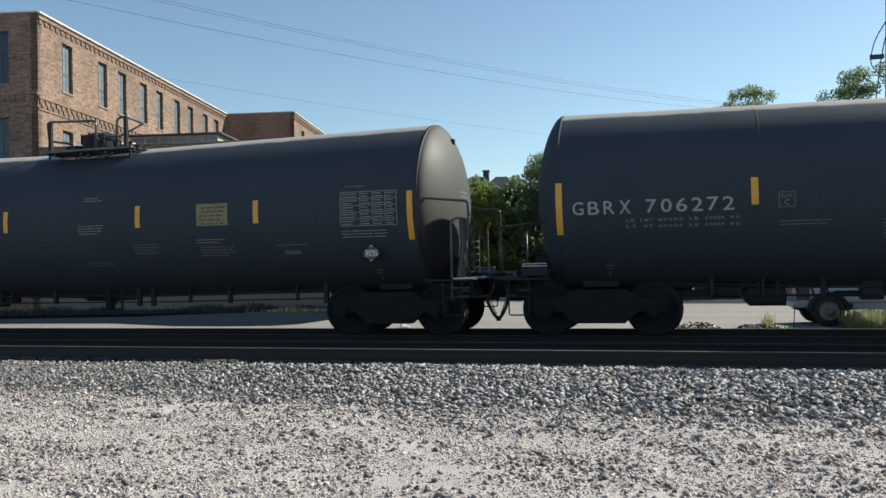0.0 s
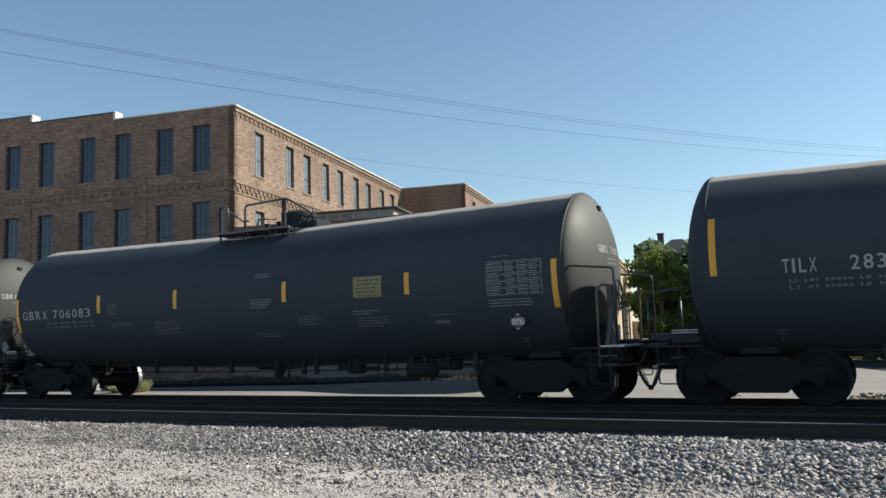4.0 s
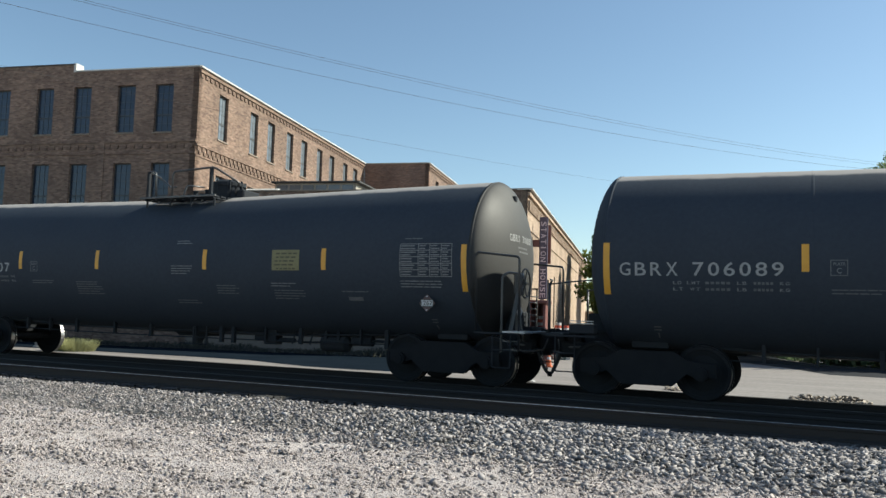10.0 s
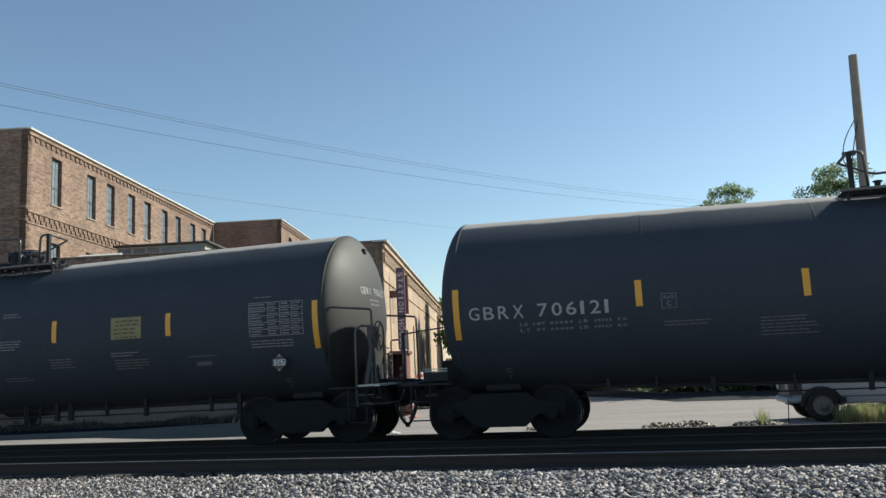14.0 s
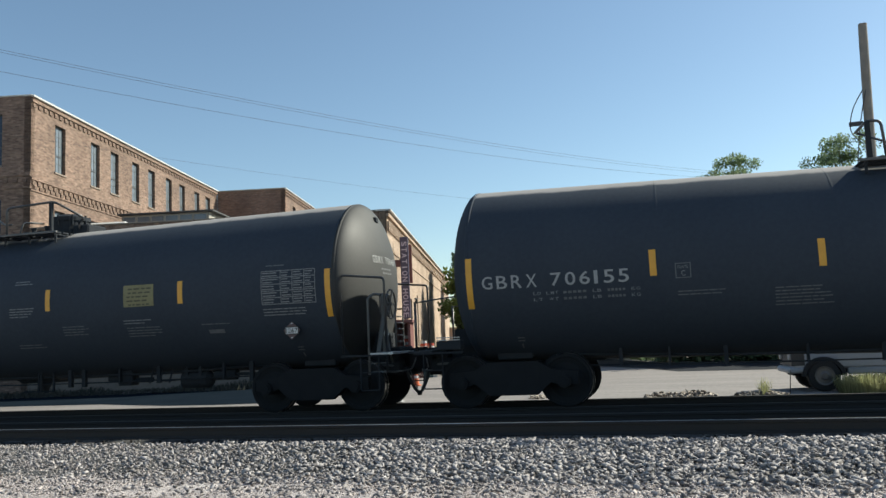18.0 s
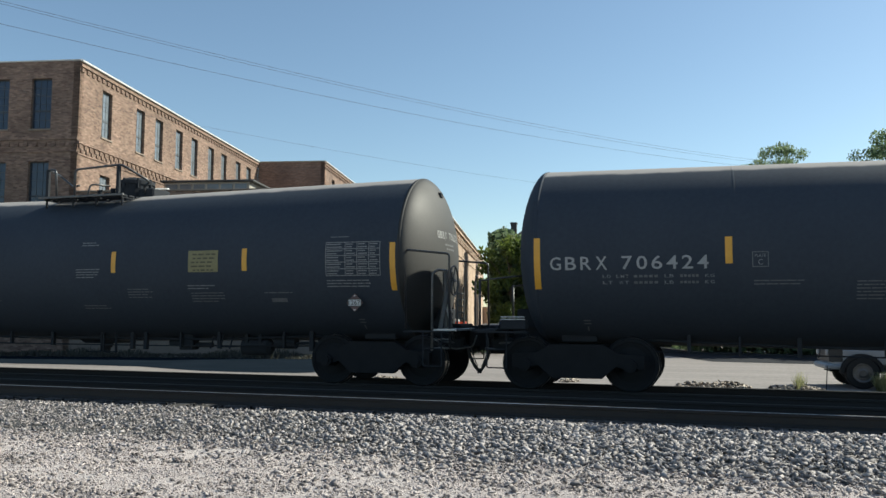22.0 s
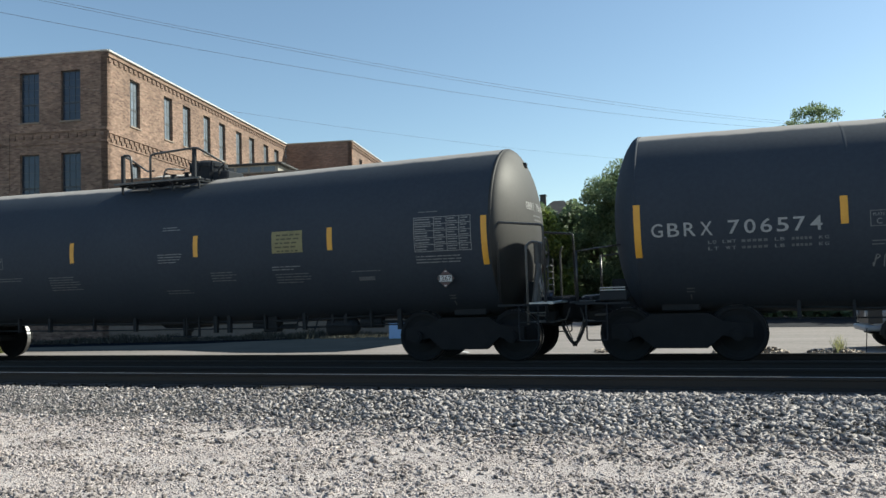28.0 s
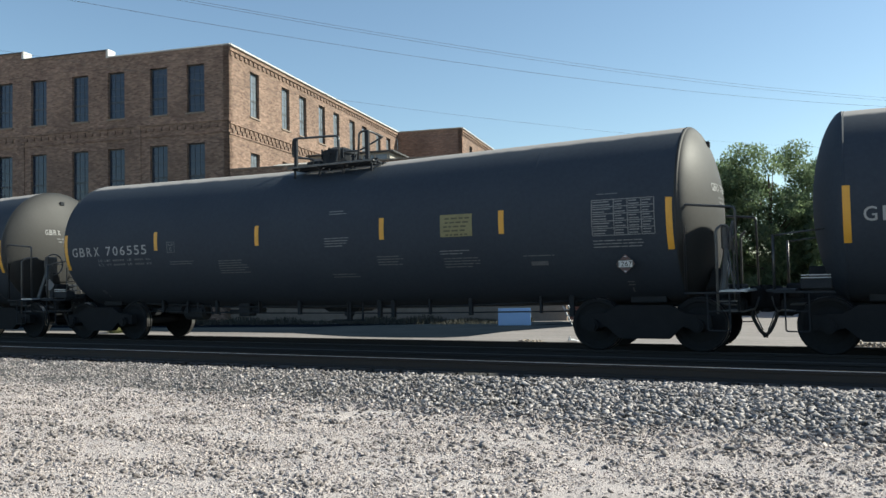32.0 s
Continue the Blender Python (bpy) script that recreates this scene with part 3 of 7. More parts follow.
def make_main_block():
    thing = tagged(new("mill_building"), "three-storey tan brick mill with tall dark steel windows", "building")
    walls_space(thing)
    H, base = 14.06, LOT_Z
    # front runs to the left from the corner, parapet stepping up
    xs = [2.05, 4.37, 7.12, 9.52, 12.38, 14.78, 17.65, 20.05, 22.9, 25.3, 28.2, 30.6, 33.5]
    w = 1.10
    secs = [(0.0, 7.75, 14.10), (7.75, 13.55, 14.50), (13.55, 36.0, 14.92)]
    rows3 = [(10.62, 13.23, 3, 6), (6.2, 8.95, 3, 6), (1.6, 4.4, 3, 6)]
    flip = FLIP
    for a, b, top in secs:
        ops = [(x - w / 2 - a, x + w / 2 - a, z0, z1) for x in xs if a < x < b for z0, z1, _, _ in rows3]
        bm = wall_with_openings(B(), b - a, base, top, ops)
        bmesh.ops.transform(bm, matrix=FLIP, verts=bm.verts)
        bmesh.ops.reverse_faces(bm, faces=bm.faces)
        o = part("front_wall", bm, M_BRICK, thing, "tan brick front wall in shade")
        o.matrix_basis = Matrix.Translation((-a, 0, 0))
        bm = B()
        box(bm, -b - 0.02, -a + 0.06 if a == 0 else -a + 0.02, -0.05, 0.5, top, top + 0.07, 0.01)
        part("coping", bm, M_ROOF if a else M_COPING, thing)
        if a:
            bm = B()
            box(bm, -a - 0.02, -a + 0.13, -0.04, 0.6, top - 0.42, top + 0.09, 0.01)
            part("parapet_step", bm, M_COPING, thing, "white coping block at the step of the parapet")
    for x in xs:
        for z0, z1, c, r in rows3:
            window(thing, Matrix.Translation((-x - w / 2, 0, z0)), w, round(z1 - z0, 3), c, r)
    course(thing, "belt_course", 36.0, 10.05, 10.2, 0.06, Matrix.Translation((-36, 0, 0)), M_BRICK)
    course(thing, "belt_course", 36.0, 9.42, 9.52, 0.05, Matrix.Translation((-36, 0, 0)), M_BRICK)
    dentils(thing, 36.0, 9.72, Matrix.Translation((-36, 0, 0)))
    for x in (5.75, 13.6, 21.5):
        bm = B()
        box(bm, -x - 0.25, -x + 0.25, -0.05, 0.02, base, 10.1)
        part("pilaster", bm, M_BRICK, thing)
    # right face runs back
    back = pose(0, 0, 0, 0, 0, 90)
    ys = [2.75, 6.55, 8.95, 11.85, 14.28, 17.18, 19.64, 22.62, 25.0]
    L = 27.32
    rr = [(10.66, 13.2, 3, 5), (6.2, 8.65, 3, 5)]
    ops = [(y - 0.52, y + 0.52, z0, z1) for y in ys for z0, z1, _, _ in rr]
    bm = wall_with_openings(B(), L, base, H, ops)
    o = part("side_wall", bm, M_BRICK, thing, "sunlit tan brick side wall")
    o.matrix_basis = back
    for y in ys:
        for z0, z1, c, r in rr:
            window(thing, back @ Matrix.Translation((y - 0.52, 0, z0)), 1.04, round(z1 - z0, 3), c, r, glass=M_SKY_GLASS)
    dentils(thing, L, 13.55, back)
    dentils(thing, L, 9.62, back)
    dentils(thing, L - 0.2, 9.42, back @ Matrix.Translation((0.18, 0, 0)), h=0.16)
    course(thing, "belt_course", L, 9.86, 9.98, 0.09, back, M_BRICK)
    course(thing, "belt_course", L, 9.30, 9.38, 0.05, back, M_BRICK)
    course(thing, "cornice", L, 13.80, 13.95, 0.10, back, M_BRICK)
    bm = B()
    box(bm, 0, L, -0.14, 0.45, H, H + 0.10, 0.01)
    o = part("coping", bm, M_COPING, thing, "white metal coping")
    o.matrix_basis = back
    # roof and hidden back walls
    bm = B()
    box(bm, -36, -0.36, 0.36, L, 13.2, 13.5)
    part("roof", bm, M_ROOF, thing)
    bm = B()
    box(bm, -36, -0.4, L - 0.35, L, base, 13.2)
    box(bm, -36, -35.65, 0.36, L - 0.35, base, 13.2)
    part("back_wall", bm, M_BRICK, thing)
    return thing


make_main_block()


def make_annex():
    thing = tagged(new("rear_wing"), "red-brown brick rear wing with a sunlit tan side", "building")
    walls_space(thing, 0, 27.34)
    H, W, L = 14.05, 5.75, 24.0
    bm = wall_with_openings(B(), W, LOT_Z, H, [])
    part("front_wall", bm, M_BRICK_RED, thing)
    back = Matrix.Translation((W, 0, 0)) @ pose(0, 0, 0, 0, 0, 90)
    ys = [3.0, 6.6, 9.2, 12.5]
    bm = wall_with_openings(B(), L, LOT_Z, H, [(y - 0.5, y + 0.5, 10.5, 13.0) for y in ys])
    o = part("side_wall", bm, M_BRICK, thing)
    o.matrix_basis = back
    for y in ys:
        window(thing, back @ Matrix.Translation((y - 0.5, 0, 10.5)), 1.0, 2.5, 4, 7)
    dentils(thing, L, 13.45, back)
    course(thing, "cornice", L, 13.78, 13.92, 0.08, back, M_BRICK)
    bm = B()
    box(bm, -0.0, W, -0.08, 0.4, H, H + 0.09, 0.01)
    part("coping", bm, M_STONE, thing)
    bm = B()
    box(bm, 0, L, -0.1, 0.4, H, H + 0.09, 0.01)
    o = part("coping", bm, M_COPING, thing)
    o.matrix_basis = back
    bm = B()
    box(bm, 0.1, W - 0.36, 0.36, L, 13.2, 13.5)
    part("roof", bm, M_ROOF, thing)
    return thing


make_annex()


def white_window(thing, o):
    """Wide white sliding window above the banner, two dark panes in a painted frame."""
    x0, x1, z0, z1 = o
    win = new("window")
    win.parent = thing
    mid = (x0 + x1) / 2
    bm = B()
    for a, b, c, d in ((x0, x1, z0, z0 + 0.07), (x0, x1, z1 - 0.07, z1), (x0, x0 + 0.07, z0 + 0.07, z1 - 0.07), (x1 - 0.07, x1, z0 + 0.07, z1 - 0.07)):
        box(bm, a, b, -0.03, 0.08, c, d, 0.006)
    part("window_frame", bm, M_SIGNW, win, "white painted window frame")
    bm = B()
    box(bm, mid - 0.02, mid + 0.02, 0.0, 0.05, z0 + 0.07, z1 - 0.07)
    part("mullion", bm, M_SIGNW, win)
    for a, b in ((x0 + 0.07, mid - 0.02), (mid + 0.02, x1 - 0.07)):
        bm = B()
        box(bm, a, b, 0.02, 0.03, z0 + 0.07, z1 - 0.07)
        part("pane", bm, M_GLASS, win)


def make_low_building():
    thing = tagged(new("low_building"), "low brick hall with stone bands and a cream side wall", "building")
    walls_space(thing, 0.03, 0.0)
    H, W, L = 7.35, 17.75, 50.0
    ops = [(1.4, 3.0, 0.6, 3.4), (4.6, 6.2, 0.6, 3.4), (9.0, 10.6, 0.6, 3.4)]
    high = (12.42, 13.82, 3.33, 4.30)
    bm = wall_with_openings(B(), W, LOT_Z, H, ops + [high])
    part("front_wall", bm, M_BRICK, thing, "tan brown brick front wall in shade")
    for o in ops:
        window(thing, Matrix.Translation((o[0], 0, o[2])), round(o[1] - o[0], 3), round(o[3] - o[2], 3), 4, 5)
    white_window(thing, high)
    for z in (6.2, 4.55):
        course(thing, "stone_band", W, z, z + 0.11, 0.03, Matrix(), M_SILL)
    course(thing, "plinth", W, LOT_Z, 0.35, 0.06, Matrix(), M_SILL)
    bm = B()
    box(bm, 0, W + 0.1, -0.06, 0.4, H, H + 0.08, 0.01)
    part("coping", bm, M_SILL, thing)
    back = Matrix.Translation((W, 0, 0)) @ pose(0, 0, 0, 0, 0, 90)
    ops = [(6.0, 8.2, LOT_Z, 2.6), (9.6, 10.6, 0.4, 3.6), (13.6, 14.4, 0.9, 4.0), (17.2, 18.0, 0.9, 4.0), (21.0, 22.2, LOT_Z, 1.9)]
    bm = wall_with_openings(B(), L, LOT_Z, H, ops)
    o = part("side_wall", bm, M_CREAM, thing, "sunlit cream side wall")
    o.matrix_basis = back
    for a in ops:
        window(thing, back @ Matrix.Translation((a[0], 0, a[2])), round(a[1] - a[0], 3), round(a[3] - a[2], 3), 3, 5, "door" if a[2] == LOT_Z else "window")
    course(thing, "cornice", L, 7.1, 7.25, 0.12, back, M_CREAM)
    course(thing, "belt_course", L, 5.5, 5.6, 0.05, back, M_CREAM)
    bm = B()
    box(bm, 0, 0.16, -0.1, 0.02, 0, 0.5)
    first = None
    for i in range(141):
        mm = back @ Matrix.Translation((0.2 + i * 0.35, 0, 6.4))
        if first is None:
            first = part("bracket", bm, M_CREAM, thing)
            first.matrix_basis = mm
        else:
            like(first, mm)
    bm = B()
    box(bm, -0.1, L, -0.24, 0.5, H, H + 0.09, 0.01)
    o = part("eave", bm, M_COPING, thing, "pale overhanging eave")
    o.matrix_basis = back
    bm = B()
    box(bm, 0.0, W - 0.36, 0.36, L, H - 0.5, H - 0.3)
    part("roof", bm, M_ROOF, thing)
    bm = B()
    box(bm, 0.0, W - 0.36, L - 0.35, L, LOT_Z, H - 0.5)
    part("back_wall", bm, M_BRICK, thing)
    return thing


make_low_building()


def make_monitor():
    """Raised roof lantern with a dark flat roof standing on the low hall."""
    thing = tagged(new("roof_monitor"), "raised glazed roof lantern with a dark flat roof", "roof lantern")
    walls_space(thing, 0.6, 8.0, 7.3)
    bm = B()
    box(bm, 0.3, 5.6, 0, 9, 0, 1.84)
    part("body", bm, M_CONC, thing)
    bm = B()
    box(bm, 0.1, 5.9, -0.2, 9.3, 1.84, 1.95, 0.02)
    part("roof", bm, M_ROOF, thing)
    for i in range(6):
        bm = B()
        box(bm, 0.42 + i * 0.86, 1.12 + i * 0.86, -0.03, 0.02, 1.0, 1.72)
        part("pane", bm, M_SKY_GLASS, thing)
    return thing


make_monitor()


def make_skylight():
    """Pale ridged skylight on the low hall's roof near the mill."""
    thing = tagged(new("roof_skylight"), "pale metal ridged skylight on the low hall's roof", "skylight")
    walls_space(thing, 1.5, 0.8, 6.9)
    part("curb", box(B(), 0, 2.7, 0, 2.6, 0, 0.5), M_CONC, thing)
    bm = B()
    a = [bm.verts.new(p) for p in ((-0.1, -0.1, 0.5), (2.8, -0.1, 0.5), (2.8, 2.7, 0.5), (-0.1, 2.7, 0.5), (0.3, 1.3, 0.95), (2.4, 1.3, 0.95))]
    for f in ((0, 1, 5, 4), (1, 2, 5), (2, 3, 4, 5), (3, 0, 4), (3, 2, 1, 0)):
        bm.faces.new([a[i] for i in f])
    bmesh.ops.recalc_face_normals(bm, faces=bm.faces)
    part("roof", bm, M_COPING, thing)


make_skylight()


# ---------------------------------------------------------------- tank cars
R, ZC, HALF = 1.57, 2.285, 7.38      # shell radius, axis height, half length of the straight shell
PITCH = 17.216
RIM, RIM_BACK = 7.45, 7.36           # where the dished heads begin, at the +x and the -x end
HEAD = 0.47                          # depth of the dished heads


M_DULL = mat("dull_grey_steel", (0.05, 0.05, 0.05), (0.15, 0.148, 0.145), rough=0.6, metal=0.2, scale=6, fine=60, bump=0.2, depth=0.003)


def sag(x):
    """The shell's two halves slope gently to the middle."""
    return -0.10 * (1 - min(1.0, abs(x) / HALF))


def on_shell(x, z, out=0.0):
    past = max(0.0, x - RIM, -x - RIM_BACK) / HEAD
    r = R * math.sqrt(1 - past ** 1.54)
    zz = min(max((z - 0.04 - sag(x) - ZC) / r, -1), 1)
    return (x, -(r + out) * math.sqrt(1 - zz * zz), ZC + (r + out) * zz + sag(x))


def shell_patch(bm, x0, x1, z0, z1, out=0.006, nx=2, nz=4):
    """A thin plate that follows the near side of the shell."""
    g = [[bm.verts.new(on_shell(x0 + (x1 - x0) * i / nx, z0 + (z1 - z0) * j / nz, out)) for j in range(nz + 1)] for i in range(nx + 1)]
    for i in range(nx):
        for j in range(nz):
            bm.faces.new((g[i][j], g[i + 1][j], g[i + 1][j + 1], g[i][j + 1]))
    return bm


def text_bm(body, x0, x1, z0, height):
    """Letters of the built-in font, between x0 and x1, as a flat bmesh in x and z."""
    if body not in GLYPHS:
        GLYPHS[body] = glyph(body)
    vs, fs = GLYPHS[body]
    bm = B()
    a, b = min(v[0] for v in vs), max(v[0] for v in vs)
    c, d = min(v[1] for v in vs), max(v[1] for v in vs)
    made = [bm.verts.new((x0 + (x1 - x0) * (v[0] - a) / (b - a), 0, z0 + height * (v[1] - c) / (d - c))) for v in vs]
    for f in fs:
        bm.faces.new([made[i] for i in f])
    return bm


GLYPHS = {}


def glyph(body):
    """Vertices and faces of a word in the built-in font."""
    cu = bpy.data.curves.new("letters", "FONT")
    cu.body, cu.size, cu.resolution_u, cu.offset = body, 1.0, 3, 0.008
    ob = bpy.data.objects.new("letters", cu)
    scene.collection.objects.link(ob)
    dg = bpy.context.evaluated_depsgraph_get()
    me = bpy.data.meshes.new_from_object(ob.evaluated_get(dg))
    bpy.data.objects.remove(ob)
    out = [tuple(v.co) for v in me.vertices], [tuple(p.vertices) for p in me.polygons]
    bpy.data.meshes.remove(me)
    bpy.data.curves.remove(cu)
    return out


def spaced(body, x0, x1, z0, height):
    """A word of evenly set stencil letters with clear gaps between them."""
    out, cell = B(), (x1 - x0) / (len(body) - 0.22)
    for i, ch in enumerate(body):
        if ch == " ":
            continue
        w = cell * (0.20 if ch == "I" or ch == "1" else 0.78)
        a = x0 + i * cell + (cell * 0.78 - w) / 2
        t = text_bm(ch, a, a + w, z0, height)
        copy = {v: out.verts.new(v.co) for v in t.verts}
        for f in t.faces:
            out.faces.new([copy[v] for v in f.verts])
        t.free()
    return out


def lettering(body, x0, x1, z0, height):
    """The same letters one by one; a 1 takes a narrower cell."""
    cell, at_x = (x1 - x0) / (len(body) - 0.22), x0
    for ch in body:
        if ch != " ":
            w = cell * (0.26 if ch in "I1" else 0.72)
            yield ch, text_bm(ch, at_x, at_x + w, z0, height)
        at_x += cell * (0.66 if ch in "I1" else 1.0)


def bend(bm, out=0.007):
    for v in bm.verts:
        v.co = on_shell(v.co.x, v.co.z, out)
    return bm


def wheel_profile(r=0.457):
    return [(0.06, -0.07), (0.11, -0.075), (0.13, -0.05), (0.30, -0.02), (0.375, -0.045), (0.395, -0.062), (r - 0.012, -0.062), (r, -0.05), (r + 0.003, 0.045), (r + 0.026, 0.06), (r + 0.026, 0.078), (0.40, 0.078), (0.38, 0.06), (0.30, 0.03), (0.12, 0.06), (0.06, 0.065)]


def on_head(y, z, out=0.005):
    """A point on the dished head at the car's +x end."""
    c = min(1.0, math.hypot(y, z - ZC) / R)
    return (RIM + HEAD * (1 - c * c) ** 0.65 + out, y, z)


def make_wheelset(parent, x):
    o = new("wheelset")
    o.parent = parent
    o.matrix_basis = pose(x, 0, 0.457 - RAIL_DROP)
    for s in (-1, 1):
        bm = lathe(B(), [(r, h) for r, h in wheel_profile()], 30, "Y")
        for f in bm.faces:
            c = f.calc_center_median()
            rr = math.hypot(c.x, c.z)
            f.material_index = 1 if rr > 0.445 and abs(f.normal.y) < 0.6 else 0
        if s > 0:
            bmesh.ops.rotate(bm, cent=(0, 0, 0), matrix=Matrix.Rotation(math.pi, 3, "Z"), verts=bm.verts)
        bmesh.ops.translate(bm, vec=(0, s * 0.745, 0), verts=bm.verts)
        part("wheel", bm, [M_CAST, M_TREAD], o, "steel wheel with a shiny tread")
    part("axle", rod(B(), (0, -0.98, 0), (0, 0.98, 0), 0.075, 12), M_CAST, o)
    return o


def make_truck(parent, x):
    """Three-piece truck parts, level one under the car."""
    for s in (-1, 1):
        y = s * 0.99
        bm = B()
        pts = [(-1.12, 0.40), (-1.12, 0.62), (-0.68, 0.66), (-0.45, 0.80), (0.45, 0.80), (0.68, 0.66), (1.12, 0.62), (1.12, 0.40), (0.78, 0.40), (0.66, 0.44), (0.42, 0.23), (-0.42, 0.23), (-0.66, 0.44), (-0.78, 0.40)]
        a = [bm.verts.new((x + px, y - 0.075, pz)) for px, pz in pts]
        b = [bm.verts.new((x + px, y + 0.075, pz)) for px, pz in pts]
        bm.faces.new(a)
        bm.faces.new(b[::-1])
        for i in range(len(pts)):
            bm.faces.new((a[i], b[i], b[(i + 1) % len(pts)], a[(i + 1) % len(pts)]))
        bmesh.ops.recalc_face_normals(bm, faces=bm.faces)
        part("side_frame", bm, M_CAST, parent)
        for dx in (-0.89, 0.89):
            bm = B()
            rod(bm, (x + dx, y - 0.16, 0.457), (x + dx, y + 0.10, 0.457), 0.115, 14)
            rod(bm, (x + dx, y + s * 0.07, 0.457), (x + dx, y + s * 0.19, 0.457), 0.08, 10)
            part("bearing_cap", bm, M_CAST, parent)
        for dx in (-0.19, 0.0, 0.19):
            bm = B()
            pts3 = []
            for i in range(41):
                t = i / 40
                pts3.append((x + dx + 0.062 * math.cos(t * 5 * 2 * math.pi), y + 0.062 * math.sin(t * 5 * 2 * math.pi), 0.30 + 0.24 * t))
            tube(bm, pts3, 0.016, 5)
            part("spring", bm, M_CAST, parent)
    bm = B()
    box(bm, x - 0.19, x + 0.19, -1.05, 1.05, 0.52, 0.78, 0.03)
    part("truck_bolster", bm, M_CAST, parent)
    bm = B()
    for dx in (-0.42, 0.42):
        box(bm, x + dx - 0.05, x + dx + 0.05, -0.9, 0.9, 0.33, 0.43, 0.015)
        for s in (-1, 1):
            box(bm, x + dx * 1.02 - 0.04, x + dx * 1.02 + 0.04, s * 0.745 - 0.05, s * 0.745 + 0.05, 0.28, 0.62)
    part("brake_beam", bm, M_CAST, parent)


def pipe_part(name, pts, r, parent, material=None, label="", radius=0.08, seg=8):
    return part(name, tube(B(), arc(pts, radius), r, seg), material or M_PIPE, parent, label, smooth=True)


def make_end(parent, s):
    """Stub sill, coupler, platform, rails and ladders of one end; s is the end's sign along x."""
    bm = B()
    box(bm, s * 5.2, s * 8.20, -0.19, 0.19, 0.66, 1.0, 0.02)
    box(bm, s * 5.2, s * 8.20, -0.30, 0.30, 0.97, 1.02)
    part("stub_sill", bm, M_STEEL, parent)
    bm = B()
    box(bm, s * 6.42, s * 7.05, -0.66, 0.66, 0.74, 0.90, 0.02)
    box(bm, s * 6.48, s * 7.0, -0.60, 0.60, 0.90, 1.0)
    part("body_bolster", bm, M_STEEL, parent)
    for sy in (-1, 1):
        for dx in (6.2, 6.7, 7.25):
            bm = B()
            vs = [bm.verts.new((s * dx, sy * 0.3, 0.98)), bm.verts.new((s * dx, sy * 0.92, 1.02)), bm.verts.new((s * dx, sy * 0.97, 1.12)), bm.verts.new((s * dx, sy * 0.5, 0.95))]
            bm.faces.new(vs)
            geom = bmesh.ops.extrude_face_region(bm, geom=bm.faces[:])
            bmesh.ops.translate(bm, vec=(0.03, 0, 0), verts=[v for v in geom["geom"] if isinstance(v, bmesh.types.BMVert)])
            bmesh.ops.recalc_face_normals(bm, faces=bm.faces)
            part("saddle_web", bm, M_STEEL, parent)
        # angle along the foot of the shell, with a worn pale lip
        part("side_sill", box(B(), s * 7.5, s * 8.37, sy * 1.30, sy * 1.46, 0.90, 0.93), M_STEEL, parent)
        # step loop under the corner
        bm = tube(B(), arc([(s * 7.86, sy * 1.44, 0.93), (s * 7.86, sy * 1.44, 0.31), (s * 8.20, sy * 1.44, 0.31), (s * 8.20, sy * 1.44, 0.93)], 0.04), 0.013, 6)
        rod(bm, (s * 7.86, sy * 1.44, 0.62), (s * 8.20, sy * 1.44, 0.62), 0.011, 6)
        part("sill_step", bm, M_STEEL, parent)
        if s > 0:
            # tall hand rail round the corner and the shorter stile beside the brake
            pipe_part("grab_rail", [(7.53, sy * 1.42, 0.96), (7.53, sy * 1.48, 2.36), (8.31, sy * 1.36, 2.28), (8.33, sy * 1.36, 0.62)], 0.021, parent, radius=0.06)
            pipe_part("hand_post", [(8.02, sy * 1.42, 0.58), (8.02, sy * 1.42, 1.93), (8.09, sy * 1.32, 2.0), (8.14, sy * 1.05, 2.0)], 0.023, parent, M_DULL, "worn grey steel stile", radius=0.06)
            for z in (0.62, 0.78):
                part("step_rung", rod(B(), (8.02, sy * 1.42, z), (8.33, sy * 1.36, z), 0.013, 6), M_DULL, parent)
        else:
            pipe_part("end_post", [(-8.36, sy * 1.30, 0.96), (-8.36, sy * 1.30, 1.82)], 0.022, parent)
            pipe_part("end_rail", [(-8.36, sy * 1.30, 1.80), (-8.0, sy * 1.34, 1.84), (-7.62, sy * 1.26, 1.88)], 0.013, parent)
            part("tool_box", box(B(), -7.98, -7.54, sy * 1.12, sy * 1.38, 0.96, 1.12, 0.015), M_STEEL, parent, "flat steel box on the sill")
            for z in (1.125, 1.165):
                part("box_strap", box(B(), -7.97, -7.55, sy * 1.385, sy * 1.40, z, z + 0.016), M_GALV, parent)
    # the +x planks take a paler metal for their sunlit tops
    for y0 in (-1.45, -1.0, -0.55, -0.1, 0.35, 0.8):
        part("end_platform_plank", box(B(), s * 8.05, s * 8.47, y0, y0 + 0.4, 0.925, 0.96), M_GALV if s > 0 else M_STEEL, parent, "open steel board at the car's end")
    # coupler with its deep head, yoke and lifting block
    bm = B()
    rod(bm, (s * 8.05, 0, 0.80), (s * 8.40, 0, 0.80), 0.15, 10)
    box(bm, s * 8.32, s * 8.72, -0.24, 0.06, 0.58, 1.0, 0.06)
    box(bm, s * 8.36, s * 8.64, 0.04, 0.28, 0.60, 0.98, 0.06)
    part("coupler", bm, M_CAST, parent)
    part("knuckle", rod(B(), (s * 8.62, -0.14, 0.56), (s * 8.62, -0.14, 1.02), 0.09, 10), M_CAST, parent)
    part("carrier", box(B(), s * 8.16, s * 8.44, -0.34, 0.34, 0.50, 0.66, 0.03), M_CAST, parent)
    bm = box(B(), s * 8.02, s * 8.26, -0.45, 0.45, 0.56, 1.04, 0.03)
    box(bm, s * 7.9, s * 8.34, -0.62, -0.36, 0.54, 0.80, 0.04)
